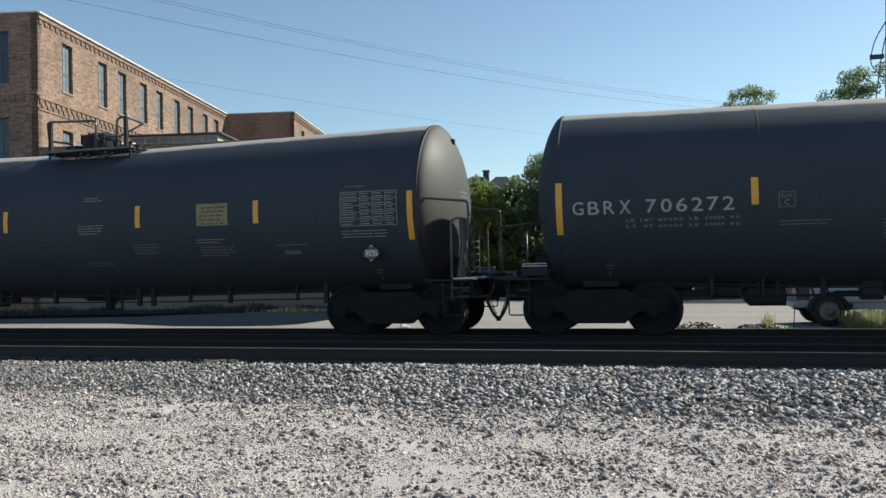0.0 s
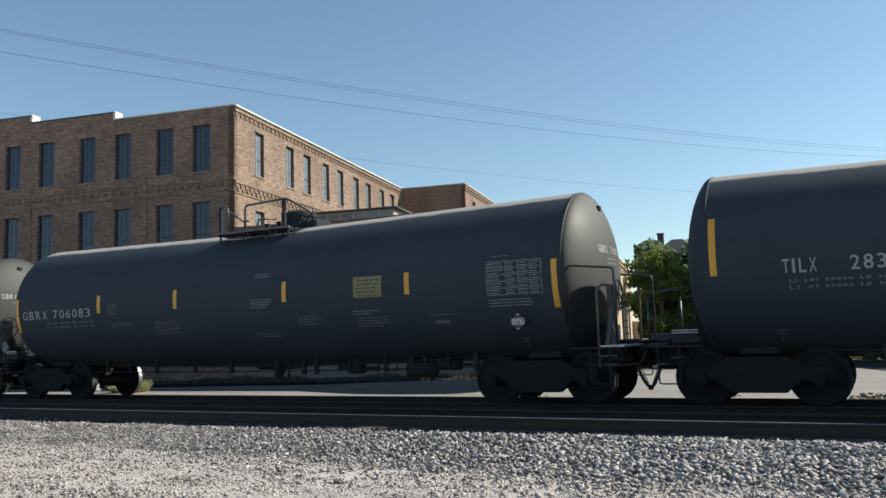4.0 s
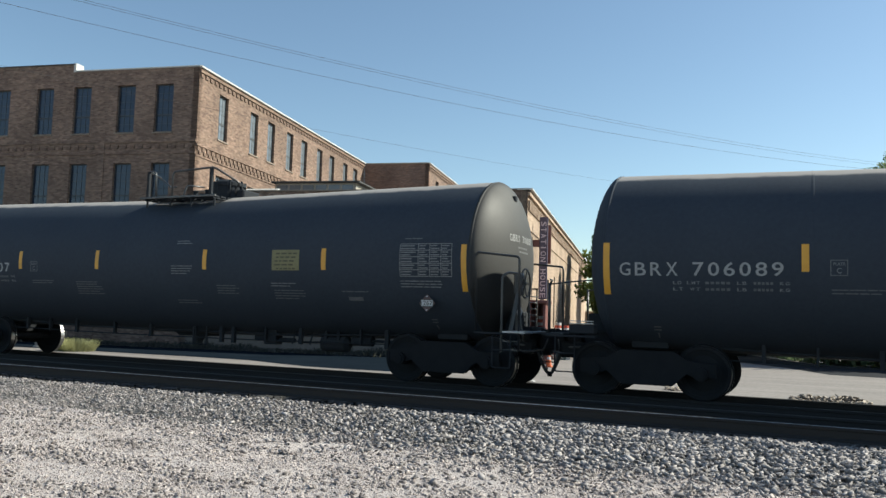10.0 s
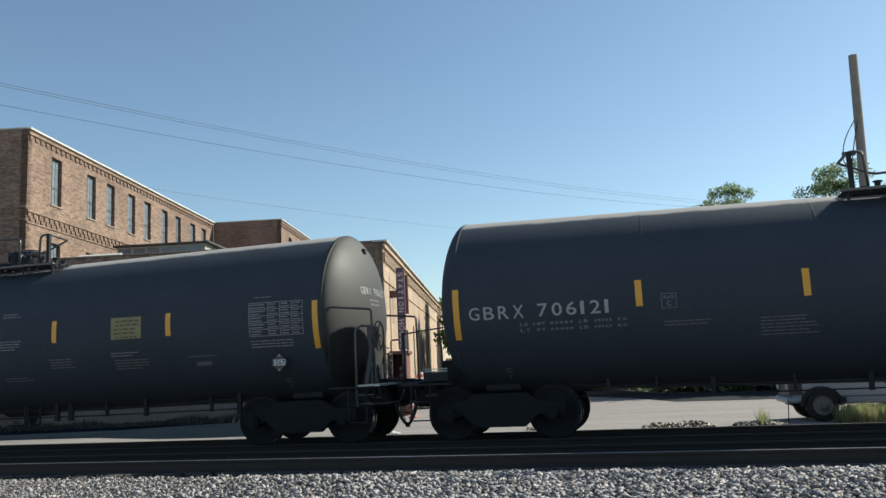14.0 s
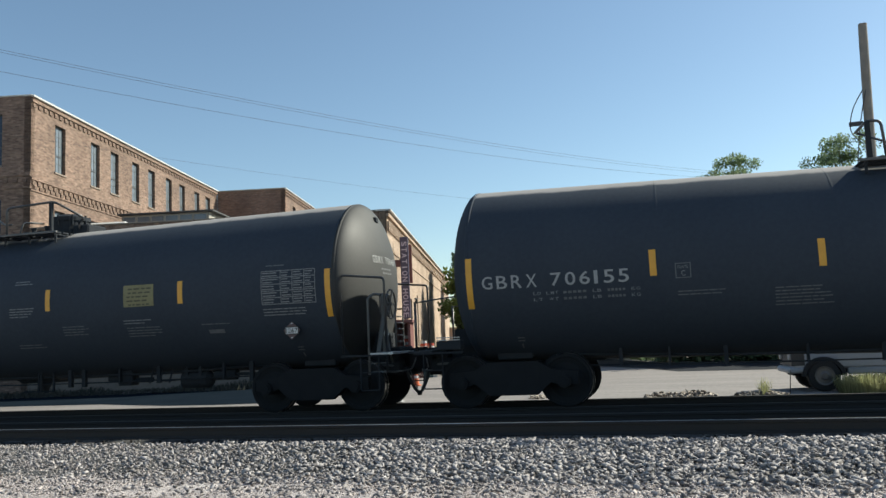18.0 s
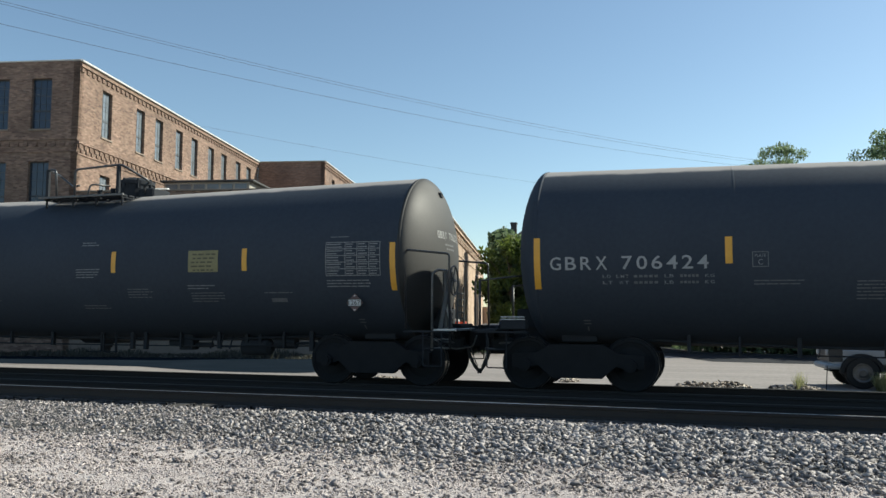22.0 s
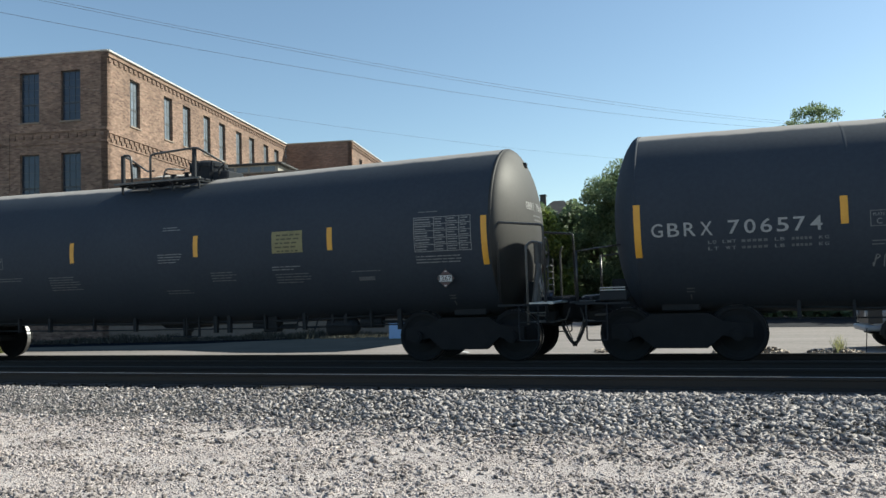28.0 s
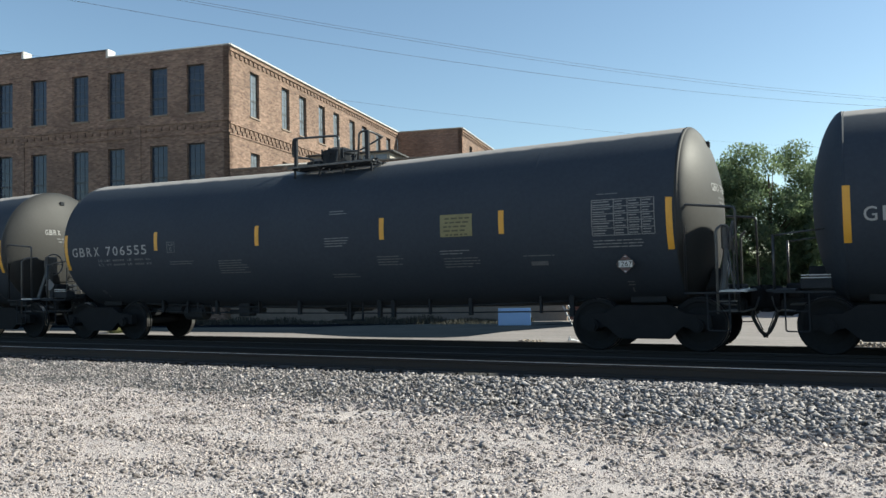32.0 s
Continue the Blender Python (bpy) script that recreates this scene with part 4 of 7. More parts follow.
    part("striker", bm, M_CAST, parent)
    part("angle_cock", rod(rod(B(), (s * 8.16, -0.52, 0.66), (s * 8.40, -0.46, 0.60), 0.05, 8), (s * 8.30, -0.50, 0.64), (s * 8.30, -0.50, 0.76), 0.022, 6), M_CAST, parent)
    pipe_part("brake_hose_pipe", [(s * 7.7, -0.6, 0.72), (s * 8.22, -0.6, 0.70), (s * 8.34, -0.46, 0.62)], 0.03, parent)
    pipe_part("uncoupling_lever", [(s * 8.06, -1.42, 0.62), (s * 8.24, -1.36, 0.64), (s * 8.34, -1.0, 0.60), (s * 8.45, -0.3, 0.62), (s * 8.53, -0.2, 0.9)], 0.015, parent, M_DULL)
    pipe_part("air_hose", [(s * 8.39, -0.46, 0.62), (s * 8.43, -0.44, 0.46), (s * 8.53, -0.42, 0.25), (s * 8.612, -0.40, 0.17)], 0.030, parent, M_RUBBER, "black rubber air hose", radius=0.12)
    pipe_part("hose_chain", [(s * 8.44, -0.40, 0.60), (s * 8.50, -0.40, 0.42), (s * 8.57, -0.40, 0.26)], 0.010, parent, M_DULL, radius=0.1)
    part("hose_coupling", box(B(), s * 8.57, s * 8.607, -0.44, -0.36, 0.14, 0.23, 0.01), M_CAST, parent)
    # shell support on the sill
    part("sill_pad", box(B(), s * 7.3, s * 7.92, -0.32, 0.32, 1.0, 1.32, 0.02), M_STEEL, parent)


def make_shell(parent):
    bm = B()
    seg = 72
    xs = [-RIM_BACK, -5.9, -4.0, -2.0, 0.0, 2.0, 4.0, 5.9, RIM]
    rings = [[bm.verts.new((x, R * math.cos(2 * math.pi * k / seg), ZC + sag(x) + R * math.sin(2 * math.pi * k / seg))) for k in range(seg)] for x in xs]
    for a, b in zip(rings, rings[1:]):
        for k in range(seg):
            bm.faces.new((a[k], a[(k + 1) % seg], b[(k + 1) % seg], b[k]))
    bmesh.ops.recalc_face_normals(bm, faces=bm.faces)
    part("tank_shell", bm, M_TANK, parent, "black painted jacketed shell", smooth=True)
    for s in (-1, 1):
        bm = B()
        prof = []
        for i in range(21):
            a = math.pi / 2 * i / 20
            c = max(0.012, math.cos(a))
            prof.append((R * c, HEAD * (1 - c * c) ** 0.65))
        lathe(bm, [(R + 0.004, -0.05), (R + 0.004, -0.0)] + prof, seg, "X")
        if s < 0:
            bmesh.ops.rotate(bm, cent=(0, 0, 0), matrix=Matrix.Rotation(math.pi, 3, "Z"), verts=bm.verts)
        bmesh.ops.translate(bm, vec=(RIM if s > 0 else -RIM_BACK, 0, ZC), verts=bm.verts)
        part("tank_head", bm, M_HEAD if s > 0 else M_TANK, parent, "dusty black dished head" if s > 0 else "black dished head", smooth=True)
    for x in (-4.15, -1.45, 1.48, 4.9):
        bm = B()
        prof = [(R + 0.0005, x - 0.02), (R + 0.0016, x - 0.016), (R + 0.0016, x + 0.016), (R + 0.0005, x + 0.02)]
        rr = [[bm.verts.new((h, r * math.cos(2 * math.pi * k / seg), ZC + sag(h) + r * math.sin(2 * math.pi * k / seg))) for k in range(seg)] for r, h in prof]
        for a, b in zip(rr, rr[1:]):
            for k in range(seg):
                bm.faces.new((a[k], a[(k + 1) % seg], b[(k + 1) % seg], b[k]))
        bmesh.ops.recalc_face_normals(bm, faces=bm.faces)
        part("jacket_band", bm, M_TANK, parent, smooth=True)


def make_top(parent, variant):
    """Platform, rails, manway and valve housing; variant B is turned half round, C has the tall housing."""
    f = -1 if variant == "B" else 1
    n = -1                                    # near side
    zt = ZC + R - 0.09
    ox = 0.35 if variant == "B" else 0.0
    P = lambda x, y, z: (f * x + ox, y, zt + z)
    for i in range(10):
        y = -0.98 + i * 0.218
        for xa, xb in (((-0.96, -0.30), (0.94, 1.1)) if abs(y) < 0.42 else ((-0.96, 1.1),)):
            bm = B()
            box(bm, f * xa + ox, f * xb + ox, y - 0.08, y + 0.08, zt - 0.10, zt - 0.07)
            part("platform_plank", bm, M_STEEL, parent)
    for x in (-0.9, -0.2, 0.4, 1.05):
        bm = B()
        box(bm, f * x + ox - 0.025, f * x + ox + 0.025, -1.06, 1.06, zt - 0.14, zt - 0.10)
        for y in (-1.0, 1.0):
            rod(bm, P(x, y, -0.10), P(x, y * 1.0, -0.30), 0.025, 6)
        part("platform_bracket", bm, M_STEEL, parent)
    y = n * 1.05
    if variant == "C":
        pipe_part("safety_rail", [P(-0.82, y, -0.14), P(-0.82, y, 0.56), P(0.42, y, 0.68), P(0.42, y, -0.14)], 0.024, parent, radius=0.1)
        pipe_part("safety_rail", [P(-0.9, y, 0.54), P(-0.5, -0.5, 0.28), P(-0.3, -0.4, 0.25)], 0.02, parent)
        pipe_part("safety_rail", [P(1.22, y, -0.2), P(1.20, y, 0.64), P(1.52, y, 0.64), P(2.02, -0.7, 0.32), P(1.80, -0.6, 0.24), P(1.78, -0.6, -0.05)], 0.024, parent, radius=0.1)
        pipe_part("safety_rail", [P(1.40, y, -0.2), P(1.40, y, 0.64)], 0.03, parent)
        pipe_part("safety_rail", [P(0.4, -0.4, 0.02), P(0.45, -0.4, 0.26), P(0.62, -0.4, 0.26), P(0.7, -0.4, 0.02)], 0.02, parent)
    else:
        pipe_part("safety_rail", [P(-0.13, y, -0.14), P(-0.13, y, 0.50), P(1.05, y, 0.55), P(1.42, -0.6, 0.24), P(1.06, -0.32, 0.20), P(1.06, -0.3, 0.05)], 0.024, parent, radius=0.10)
        pipe_part("safety_rail", [P(-0.92, -0.6, 0.46), P(-0.84, y, 0.54), P(-0.64, y, 0.52), P(-0.60, y, -0.14)], 0.024, parent, radius=0.08)
        pipe_part("safety_rail", [P(-0.92, -0.6, 0.46), P(-0.45, -0.75, 0.20), P(-0.15, -0.9, 0.18)], 0.02, parent)
        pipe_part("safety_rail", [P(0.05, -0.9, -0.1), P(0.06, -0.8, 0.22), P(0.28, -0.45, 0.22)], 0.02, parent)
        for x in (-0.84, 0.98):
            bm = B()
            box(bm, f * x + ox - 0.035, f * x + ox + 0.035, y - 0.03, y + 0.03, zt - 0.1, zt + 0.53)
            part("rail_post", bm, M_STEEL, parent)
    tall = 0.20 if variant == "C" else 0.0
    x = ox + f * (-0.04 if variant == "C" else 0.58)
    bm = B()
    rod(bm, (x, 0, zt - 0.2), (x, 0, zt + 0.28 + tall), 0.38, 20)
    rod(bm, (x, 0, zt + 0.28 + tall), (x, 0, zt + 0.36 + tall), 0.41, 20)
    rod(bm, (x, 0, zt + 0.36 + tall), (x, 0, zt + 0.44 + tall), 0.36, 20, 0.2)
    for k in range(8):
        a = k * math.pi / 4
        rod(bm, (x + 0.39 * math.cos(a), 0.39 * math.sin(a), zt + 0.18 + tall), (x + 0.39 * math.cos(a), 0.39 * math.sin(a), zt + 0.40 + tall), 0.025, 6)
    part("manway", bm, M_STEEL, parent, "black bolted manway with a domed cover")
    bm = B()
    box(bm, f * 0.88 + ox, f * 1.28 + ox, -0.3, 0.3, zt - 0.1, zt + 0.16, 0.03)
    part("valve_housing", bm, M_STEEL, parent)
    for vx, vh in ((-0.45, 0.12), (-0.25, 0.2), (-0.05, 0.13), (0.1, 0.22)):
        bm = B()
        rod(bm, P(vx, -0.15, -0.05), P(vx, -0.15, vh), 0.05, 8)
        box(bm, f * vx + ox - 0.07, f * vx + ox + 0.07, -0.17, -0.13, zt + vh - 0.03, zt + vh)
        part("valve", bm, M_STEEL, parent)


def make_under(parent, variant):
    """Sump, outlet and its guard, pipes and hangers; the brake gear shows on this side of most cars only."""
    bm = B()
    a = [bm.verts.new((x, y, z)) for z, w, d in ((0.80, 0.64, 0.45), (0.57, 0.38, 0.28)) for x, y in ((-w, -d), (w, -d), (w, d), (-w, d))]
    for f in ((3, 2, 1, 0), (4, 5, 6, 7), (0, 1, 5, 4), (1, 2, 6, 5), (2, 3, 7, 6), (3, 0, 4, 7)):
        bm.faces.new([a[i] for i in f])
    bmesh.ops.recalc_face_normals(bm, faces=bm.faces)
    part("sump", bm, M_STEEL, parent)
    bm = rod(B(), (-0.02, 0, 0.59), (-0.02, 0, 0.47), 0.13, 14, 0.10)
    rod(bm, (-0.02, 0, 0.47), (0.0, 0, 0.35), 0.075, 12, 0.045)
    part("bottom_outlet", bm, M_STEEL, parent)
    part("outlet_chain", tube(B(), arc([(0.16, -0.3, 0.60), (0.18, -0.3, 0.45), (0.06, -0.25, 0.40)], 0.08), 0.010, 5), M_STEEL, parent)
    for x in (0.43, 0.49, 0.80):
        part("guard_leg", box(B(), x - 0.016, x + 0.016, -0.74, -0.70, 0.40, 0.85), M_STEEL, parent)
    part("guard_bar", rod(B(), (0.05, -0.72, 0.415), (0.80, -0.72, 0.415), 0.012, 6), M_STEEL, parent)
    pipe_part("brake_pipe", [(-5.9, -0.62, 0.80), (-3.0, -0.66, 0.70), (3.0, -0.66, 0.70), (5.9, -0.62, 0.80)], 0.022, parent, M_STEEL)
    pipe_part("brake_rod", [(-5.6, -0.72, 0.60), (-2.0, -0.72, 0.56), (2.0, -0.72, 0.56), (5.6, -0.72, 0.60)], 0.013, parent, M_STEEL)
    for x, w, low in ((-4.9, 0.03, 0.58), (-4.1, 0.02, 0.55), (-3.2, 0.035, 0.54), (-1.95, 0.02, 0.55), (-0.83, 0.035, 0.53), (1.22, 0.04, 0.48), (1.55, 0.04, 0.48), (2.4, 0.02, 0.54), (3.3, 0.035, 0.52), (4.75, 0.02, 0.56), (5.35, 0.04, 0.50)):
        part("pipe_hanger", box(B(), x - w, x + w, -0.76, -0.68, low, 1.0), M_STEEL, parent)
    g = -1 if variant == "B" else 1           # the brake gear hangs towards this end
    bm = rod(B(), (g * 3.74, -0.5, 0.56), (g * 4.30, -0.5, 0.56), 0.17, 16)
    rod(bm, (g * 4.30, -0.5, 0.56), (g * 4.38, -0.5, 0.56), 0.17, 16, 0.09)
    part("air_reservoir", bm, M_STEEL, parent)
    for x in (3.87, 4.17):
        part("reservoir_bracket", box(B(), g * x - 0.03, g * x + 0.03, -0.66, -0.34, 0.52, 0.95), M_STEEL, parent)
    part("brake_cylinder", rod(rod(B(), (g * 4.45, -0.5, 0.64), (g * 4.9, -0.5, 0.64), 0.11, 12), (g * 4.9, -0.5, 0.64), (g * 5.5, -0.5, 0.64), 0.03, 8), M_STEEL, parent)
    bm = box(B(), g * 2.3, g * 2.62, -0.66, -0.40, 0.48, 0.80, 0.02)
    rod(bm, (g * 2.0, -0.5, 0.62), (g * 2.3, -0.5, 0.62), 0.08, 10)
    rod(bm, (g * 2.62, -0.5, 0.58), (g * 3.0, -0.5, 0.58), 0.05, 8)
    part("brake_valve", bm, M_STEEL, parent)
    pipe_part("valve_pipe", [(g * 3.0, -0.6, 0.58), (g * 3.4, -0.6, 0.55), (g * 3.74, -0.55, 0.57)], 0.016, parent, M_STEEL)
    for q in range(3):
        part("brake_lever", rod(B(), (g * (3.1 + q * 0.22), -0.74, 0.52), (g * (3.18 + q * 0.22), -0.74, 0.78), 0.018, 6), M_STEEL, parent)


def text_bars(bm, rng, x0, x1, z_top, lines, pitch=0.052, h=0.017):
    """Unreadable stencilled lines as thin bars with word gaps."""
    for i in range(lines):
        x, end = x0, x1 - rng.uniform(0, 0.35) * (x1 - x0)
        while x < end - 0.04:
            w = rng.uniform(0.06, 0.24)
            shell_patch(bm, x, min(x + w, end), z_top - i * pitch - h, z_top - i * pitch, 0.005, 1, 1)
            x += w + 0.018
    return bm


def make_marks(parent, variant):
    """Stripes, stencils, panels and placards on the shell."""
    end, mid = (2.53, 1.68), (2.48, 2.06)
    if variant == "C":
        stripes = [(-7.22, 2.98, 2.05), (-3.72, 2.76, 2.38), (-0.85, 2.76, 2.38), (2.12, 2.76, 2.38), (4.42, 2.76, 2.38), (7.17, 2.98, 2.05)]
    elif variant == "B":
        stripes = [(-7.30, *end), (-4.26, *mid), (-1.30, *mid), (1.81, *mid), (4.34, *mid), (7.32, *end)]
    else:
        stripes = [(-7.30, *end), (-4.26, *mid), (-1.75, *mid), (1.36, *mid), (4.33, *mid), (7.32, *end)]
    for x, za, zb in stripes:
        bm = shell_patch(B(), x - 0.053, x + 0.053, zb, za, 0.006, 1, 6)
        part("reflective_stripe", bm, M_YELLOW, parent, "yellow reflective stripe")
    up = 0.42 if variant == "C" else 0.0
    rng = random.Random(11)
    # yellow panel with bars
    px = 3.10 if variant != "C" else 3.0
    bm = shell_patch(B(), px, px + 0.66, 2.05 - up * 0.15, 2.46 - up * 0.15, 0.008, 2, 4)
    panel = part("warning_panel", bm, M_PANEL, parent, "yellow warning panel")
    bm = B()
    for i in range(5):
        z = 2.40 - up * 0.15 - i * 0.075
        x = px + 0.07 + rng.uniform(0, 0.06)
        while x < px + 0.54:
            w = rng.uniform(0.05, 0.14)
            shell_patch(bm, x, min(x + w, px + 0.61), z - 0.03, z, 0.0125, 1, 1)
            x += w + 0.03
    p = part("print", bm, M_PRINT, panel)
    # stencil table
    tx0, tx1, tz0, tz1 = 6.02, 7.08, 1.95 + up * 0.3, 2.55 + up * 0.3
    bm = B()
    for i in range(6):
        z = tz0 + (tz1 - tz0) * i / 5
        shell_patch(bm, tx0, tx1, z - 0.007, z + 0.007, 0.0055, 2, 1)
    for fx in (0, 0.36, 0.58, 0.8, 1.0):
        x = tx0 + (tx1 - tx0) * fx
        shell_patch(bm, x - 0.007, x + 0.007, tz0, tz1, 0.007, 1, 4)
    for i in range(5):
        z = tz0 + (tz1 - tz0) * (i + 0.78) / 5
        for fx, fw in ((0.02, 0.31), (0.38, 0.17), (0.6, 0.17), (0.82, 0.15)):
            for q in range(2):
                x = tx0 + (tx1 - tx0) * fx
                shell_patch(bm, x, x + (tx1 - tx0) * fw * rng.uniform(0.6, 1), z - q * 0.05 - 0.02, z - q * 0.05, 0.0085, 1, 1)
    part("stencil_table", bm, M_WORN, parent, "white stencilled inspection table")
    # x from, x to, top, lines, bright
    blocks = [(6.02, 6.95, 1.87, 3, 1), (6.1, 6.5, 2.66, 1, 0), (0.55, 1.0, 2.68, 2, 1), (0.45, 1.1, 2.14, 4, 1), (0.5, 1.3, 1.42, 2, 0), (1.65, 2.3, 1.74, 4, 0), (3.05, 3.75, 1.80, 2, 1), (3.1, 3.85, 1.66, 4, 0), (-3.9, -2.95, 1.80, 2, 0), (4.7, 5.45, 1.66, 1, 0)]
    blocks.append((-2.45, -1.55, 1.78, 6, 0) if variant != "C" else (-1.0, -0.1, 1.81, 3, 0))
    for a, b, z, k, bright in blocks:
        tagged(part("stencil", text_bars(B(), rng, a, b, z + up * 0.3, k), M_WORN if bright else M_FAINT, parent, "small worn stencilled lines"), kind="stuff")
    bm = B()
    shell_patch(bm, 4.83, 5.15, 1.48, 1.55, 0.006, 1, 1)
    part("test_plate", bm, M_FAINT, parent)
    # clearance box
    bx = -3.92 if variant != "C" else -3.86
    bm = B()
    for a in ((0, 0.24, 0, 0.014), (0, 0.24, 0.226, 0.24), (0, 0.014, 0.014, 0.226), (0.226, 0.24, 0.014, 0.226)):
        shell_patch(bm, bx + a[0], bx + a[1], 2.0 + a[2], 2.0 + a[3], 0.006, 1, 1)
    part("clearance_box", bm, M_FAINT, parent)
    part("letter", bend(text_bm("C", bx + 0.085, bx + 0.155, 2.035, 0.085)), M_WORN, parent)
    part("plate_word", bend(text_bm("PLATE", bx + 0.04, bx + 0.2, 2.155, 0.045)), M_WORN, parent)
    if variant == "C":
        bm = shell_patch(B(), -0.84, -0.24, 1.45, 1.72, 0.007, 2, 3)
        part("orange_panel", bm, mat("faded_orange_panel", (0.26, 0.14, 0.04), (0.36, 0.2, 0.07), rough=0.6, scale=6, fine=50, bump=0.03), parent, "faded orange panel")
        part("standard_mark", bend(text_bm("AAR ST-445", 4.55, 5.22, 1.93, 0.09)), M_WHITE, parent, "white stencilled letters")
        bm = B()
        for a in ((0, 0.42, 0, 0.014), (0, 0.42, 0.246, 0.26), (0, 0.014, 0.014, 0.246), (0.406, 0.42, 0.014, 0.246)):
            shell_patch(bm, 5.05 + a[0], 5.05 + a[1], 1.6 + a[2], 1.6 + a[3], 0.006, 1, 1)
        part("stencil_frame", bm, M_FAINT, parent)
    # load lines under the reporting marks
    lx, lz = (-6.22, 1.855) if variant != "C" else (-6.12, 1.885)
    for i, head in enumerate(("LD LMT", "LT WT")):
        z = lz - i * 0.10
        tagged(part("load_words", bend(spaced(head, lx, lx + 0.42, z, 0.05), 0.005), M_WORN, parent, "small white stencilled letters"), kind="stuff")
        tagged(part("load_words", bend(spaced("LB", lx + 0.98, lx + 1.12, z, 0.05), 0.005), M_WORN, parent), kind="stuff")
        tagged(part("load_words", bend(spaced("KG", lx + 1.60, lx + 1.74, z, 0.05), 0.005), M_WORN, parent), kind="stuff")
    # placard holder with the diamond
    cx, cz = 6.54 if variant != "C" else 6.33, 1.42 if variant != "C" else 1.55
    bm = B()
    y = -(math.sqrt(R * R - (cz - ZC) ** 2)) - 0.10
    for sgn in (1,):
        vs = [bm.verts.new((cx + dx, y, cz + dz)) for dx, dz in ((-0.165, 0), (0, -0.165), (0.165, 0), (0, 0.165))]
        bm.faces.new(vs)
    g = bmesh.ops.extrude_face_region(bm, geom=bm.faces[:])
    bmesh.ops.translate(bm, vec=(0, -0.012, 0), verts=[v for v in g["geom"] if isinstance(v, bmesh.types.BMVert)])
    box(bm, cx - 0.02, cx + 0.02, y, y + 0.3, cz - 0.04, cz + 0.0)
    bmesh.ops.recalc_face_normals(bm, faces=bm.faces)
    plac = part("placard", bm, M_RED, parent, "dim red diamond hazard placard with a white number field")
    bm = B()
    box(bm, cx - 0.135, cx + 0.135, y - 0.0155, y - 0.0135, cz - 0.068, cz + 0.068)
    part("number_border", bm, M_BAR, plac)
    bm = B()
    box(bm, cx - 0.12, cx + 0.12, y - 0.0175, y - 0.0158, cz - 0.055, cz + 0.055)
    part("number_field", bm, M_SIGNW, plac)
    for q in (-1, 1):
        bm = B()
        vs = [bm.verts.new((cx + dx, y - 0.0135, cz + q * dz)) for dx, dz in ((-0.03, 0.118), (0.03, 0.118), (0.0, 0.142))]
        bm.faces.new(vs)
        part("corner_mark", bm, M_SIGNW, plac)
    bm = text_bm("1267", cx - 0.115, cx + 0.115, cz - 0.042, 0.084)
    bmesh.ops.translate(bm, vec=(0, y - 0.0195, 0), verts=bm.verts)
    part("print", bm, M_BAR, plac)
    for jx in (cx, -cx):
        bm = B()
        shell_patch(bm, jx - 0.06, jx + 0.06, 1.15, 1.17, 0.006, 1, 1)
        shell_patch(bm, jx - 0.06, jx + 0.06, 1.10, 1.12, 0.006, 1, 1)
        shell_patch(bm, jx - 0.012, jx + 0.012, 0.98, 1.06, 0.006, 1, 1)
        tagged(part("jacking_stencil", bm, M_FAINT, parent), kind="stuff")


M_WORN = mat("worn_white_stencil", (0.10, 0.103, 0.107), (0.27, 0.272, 0.275), rough=0.7, scale=14, fine=60, bump=0.0)
M_PRINT = mat("ochre_print", (0.06, 0.055, 0.03), (0.1, 0.09, 0.05), rough=0.7, scale=9, fine=60, bump=0.0)


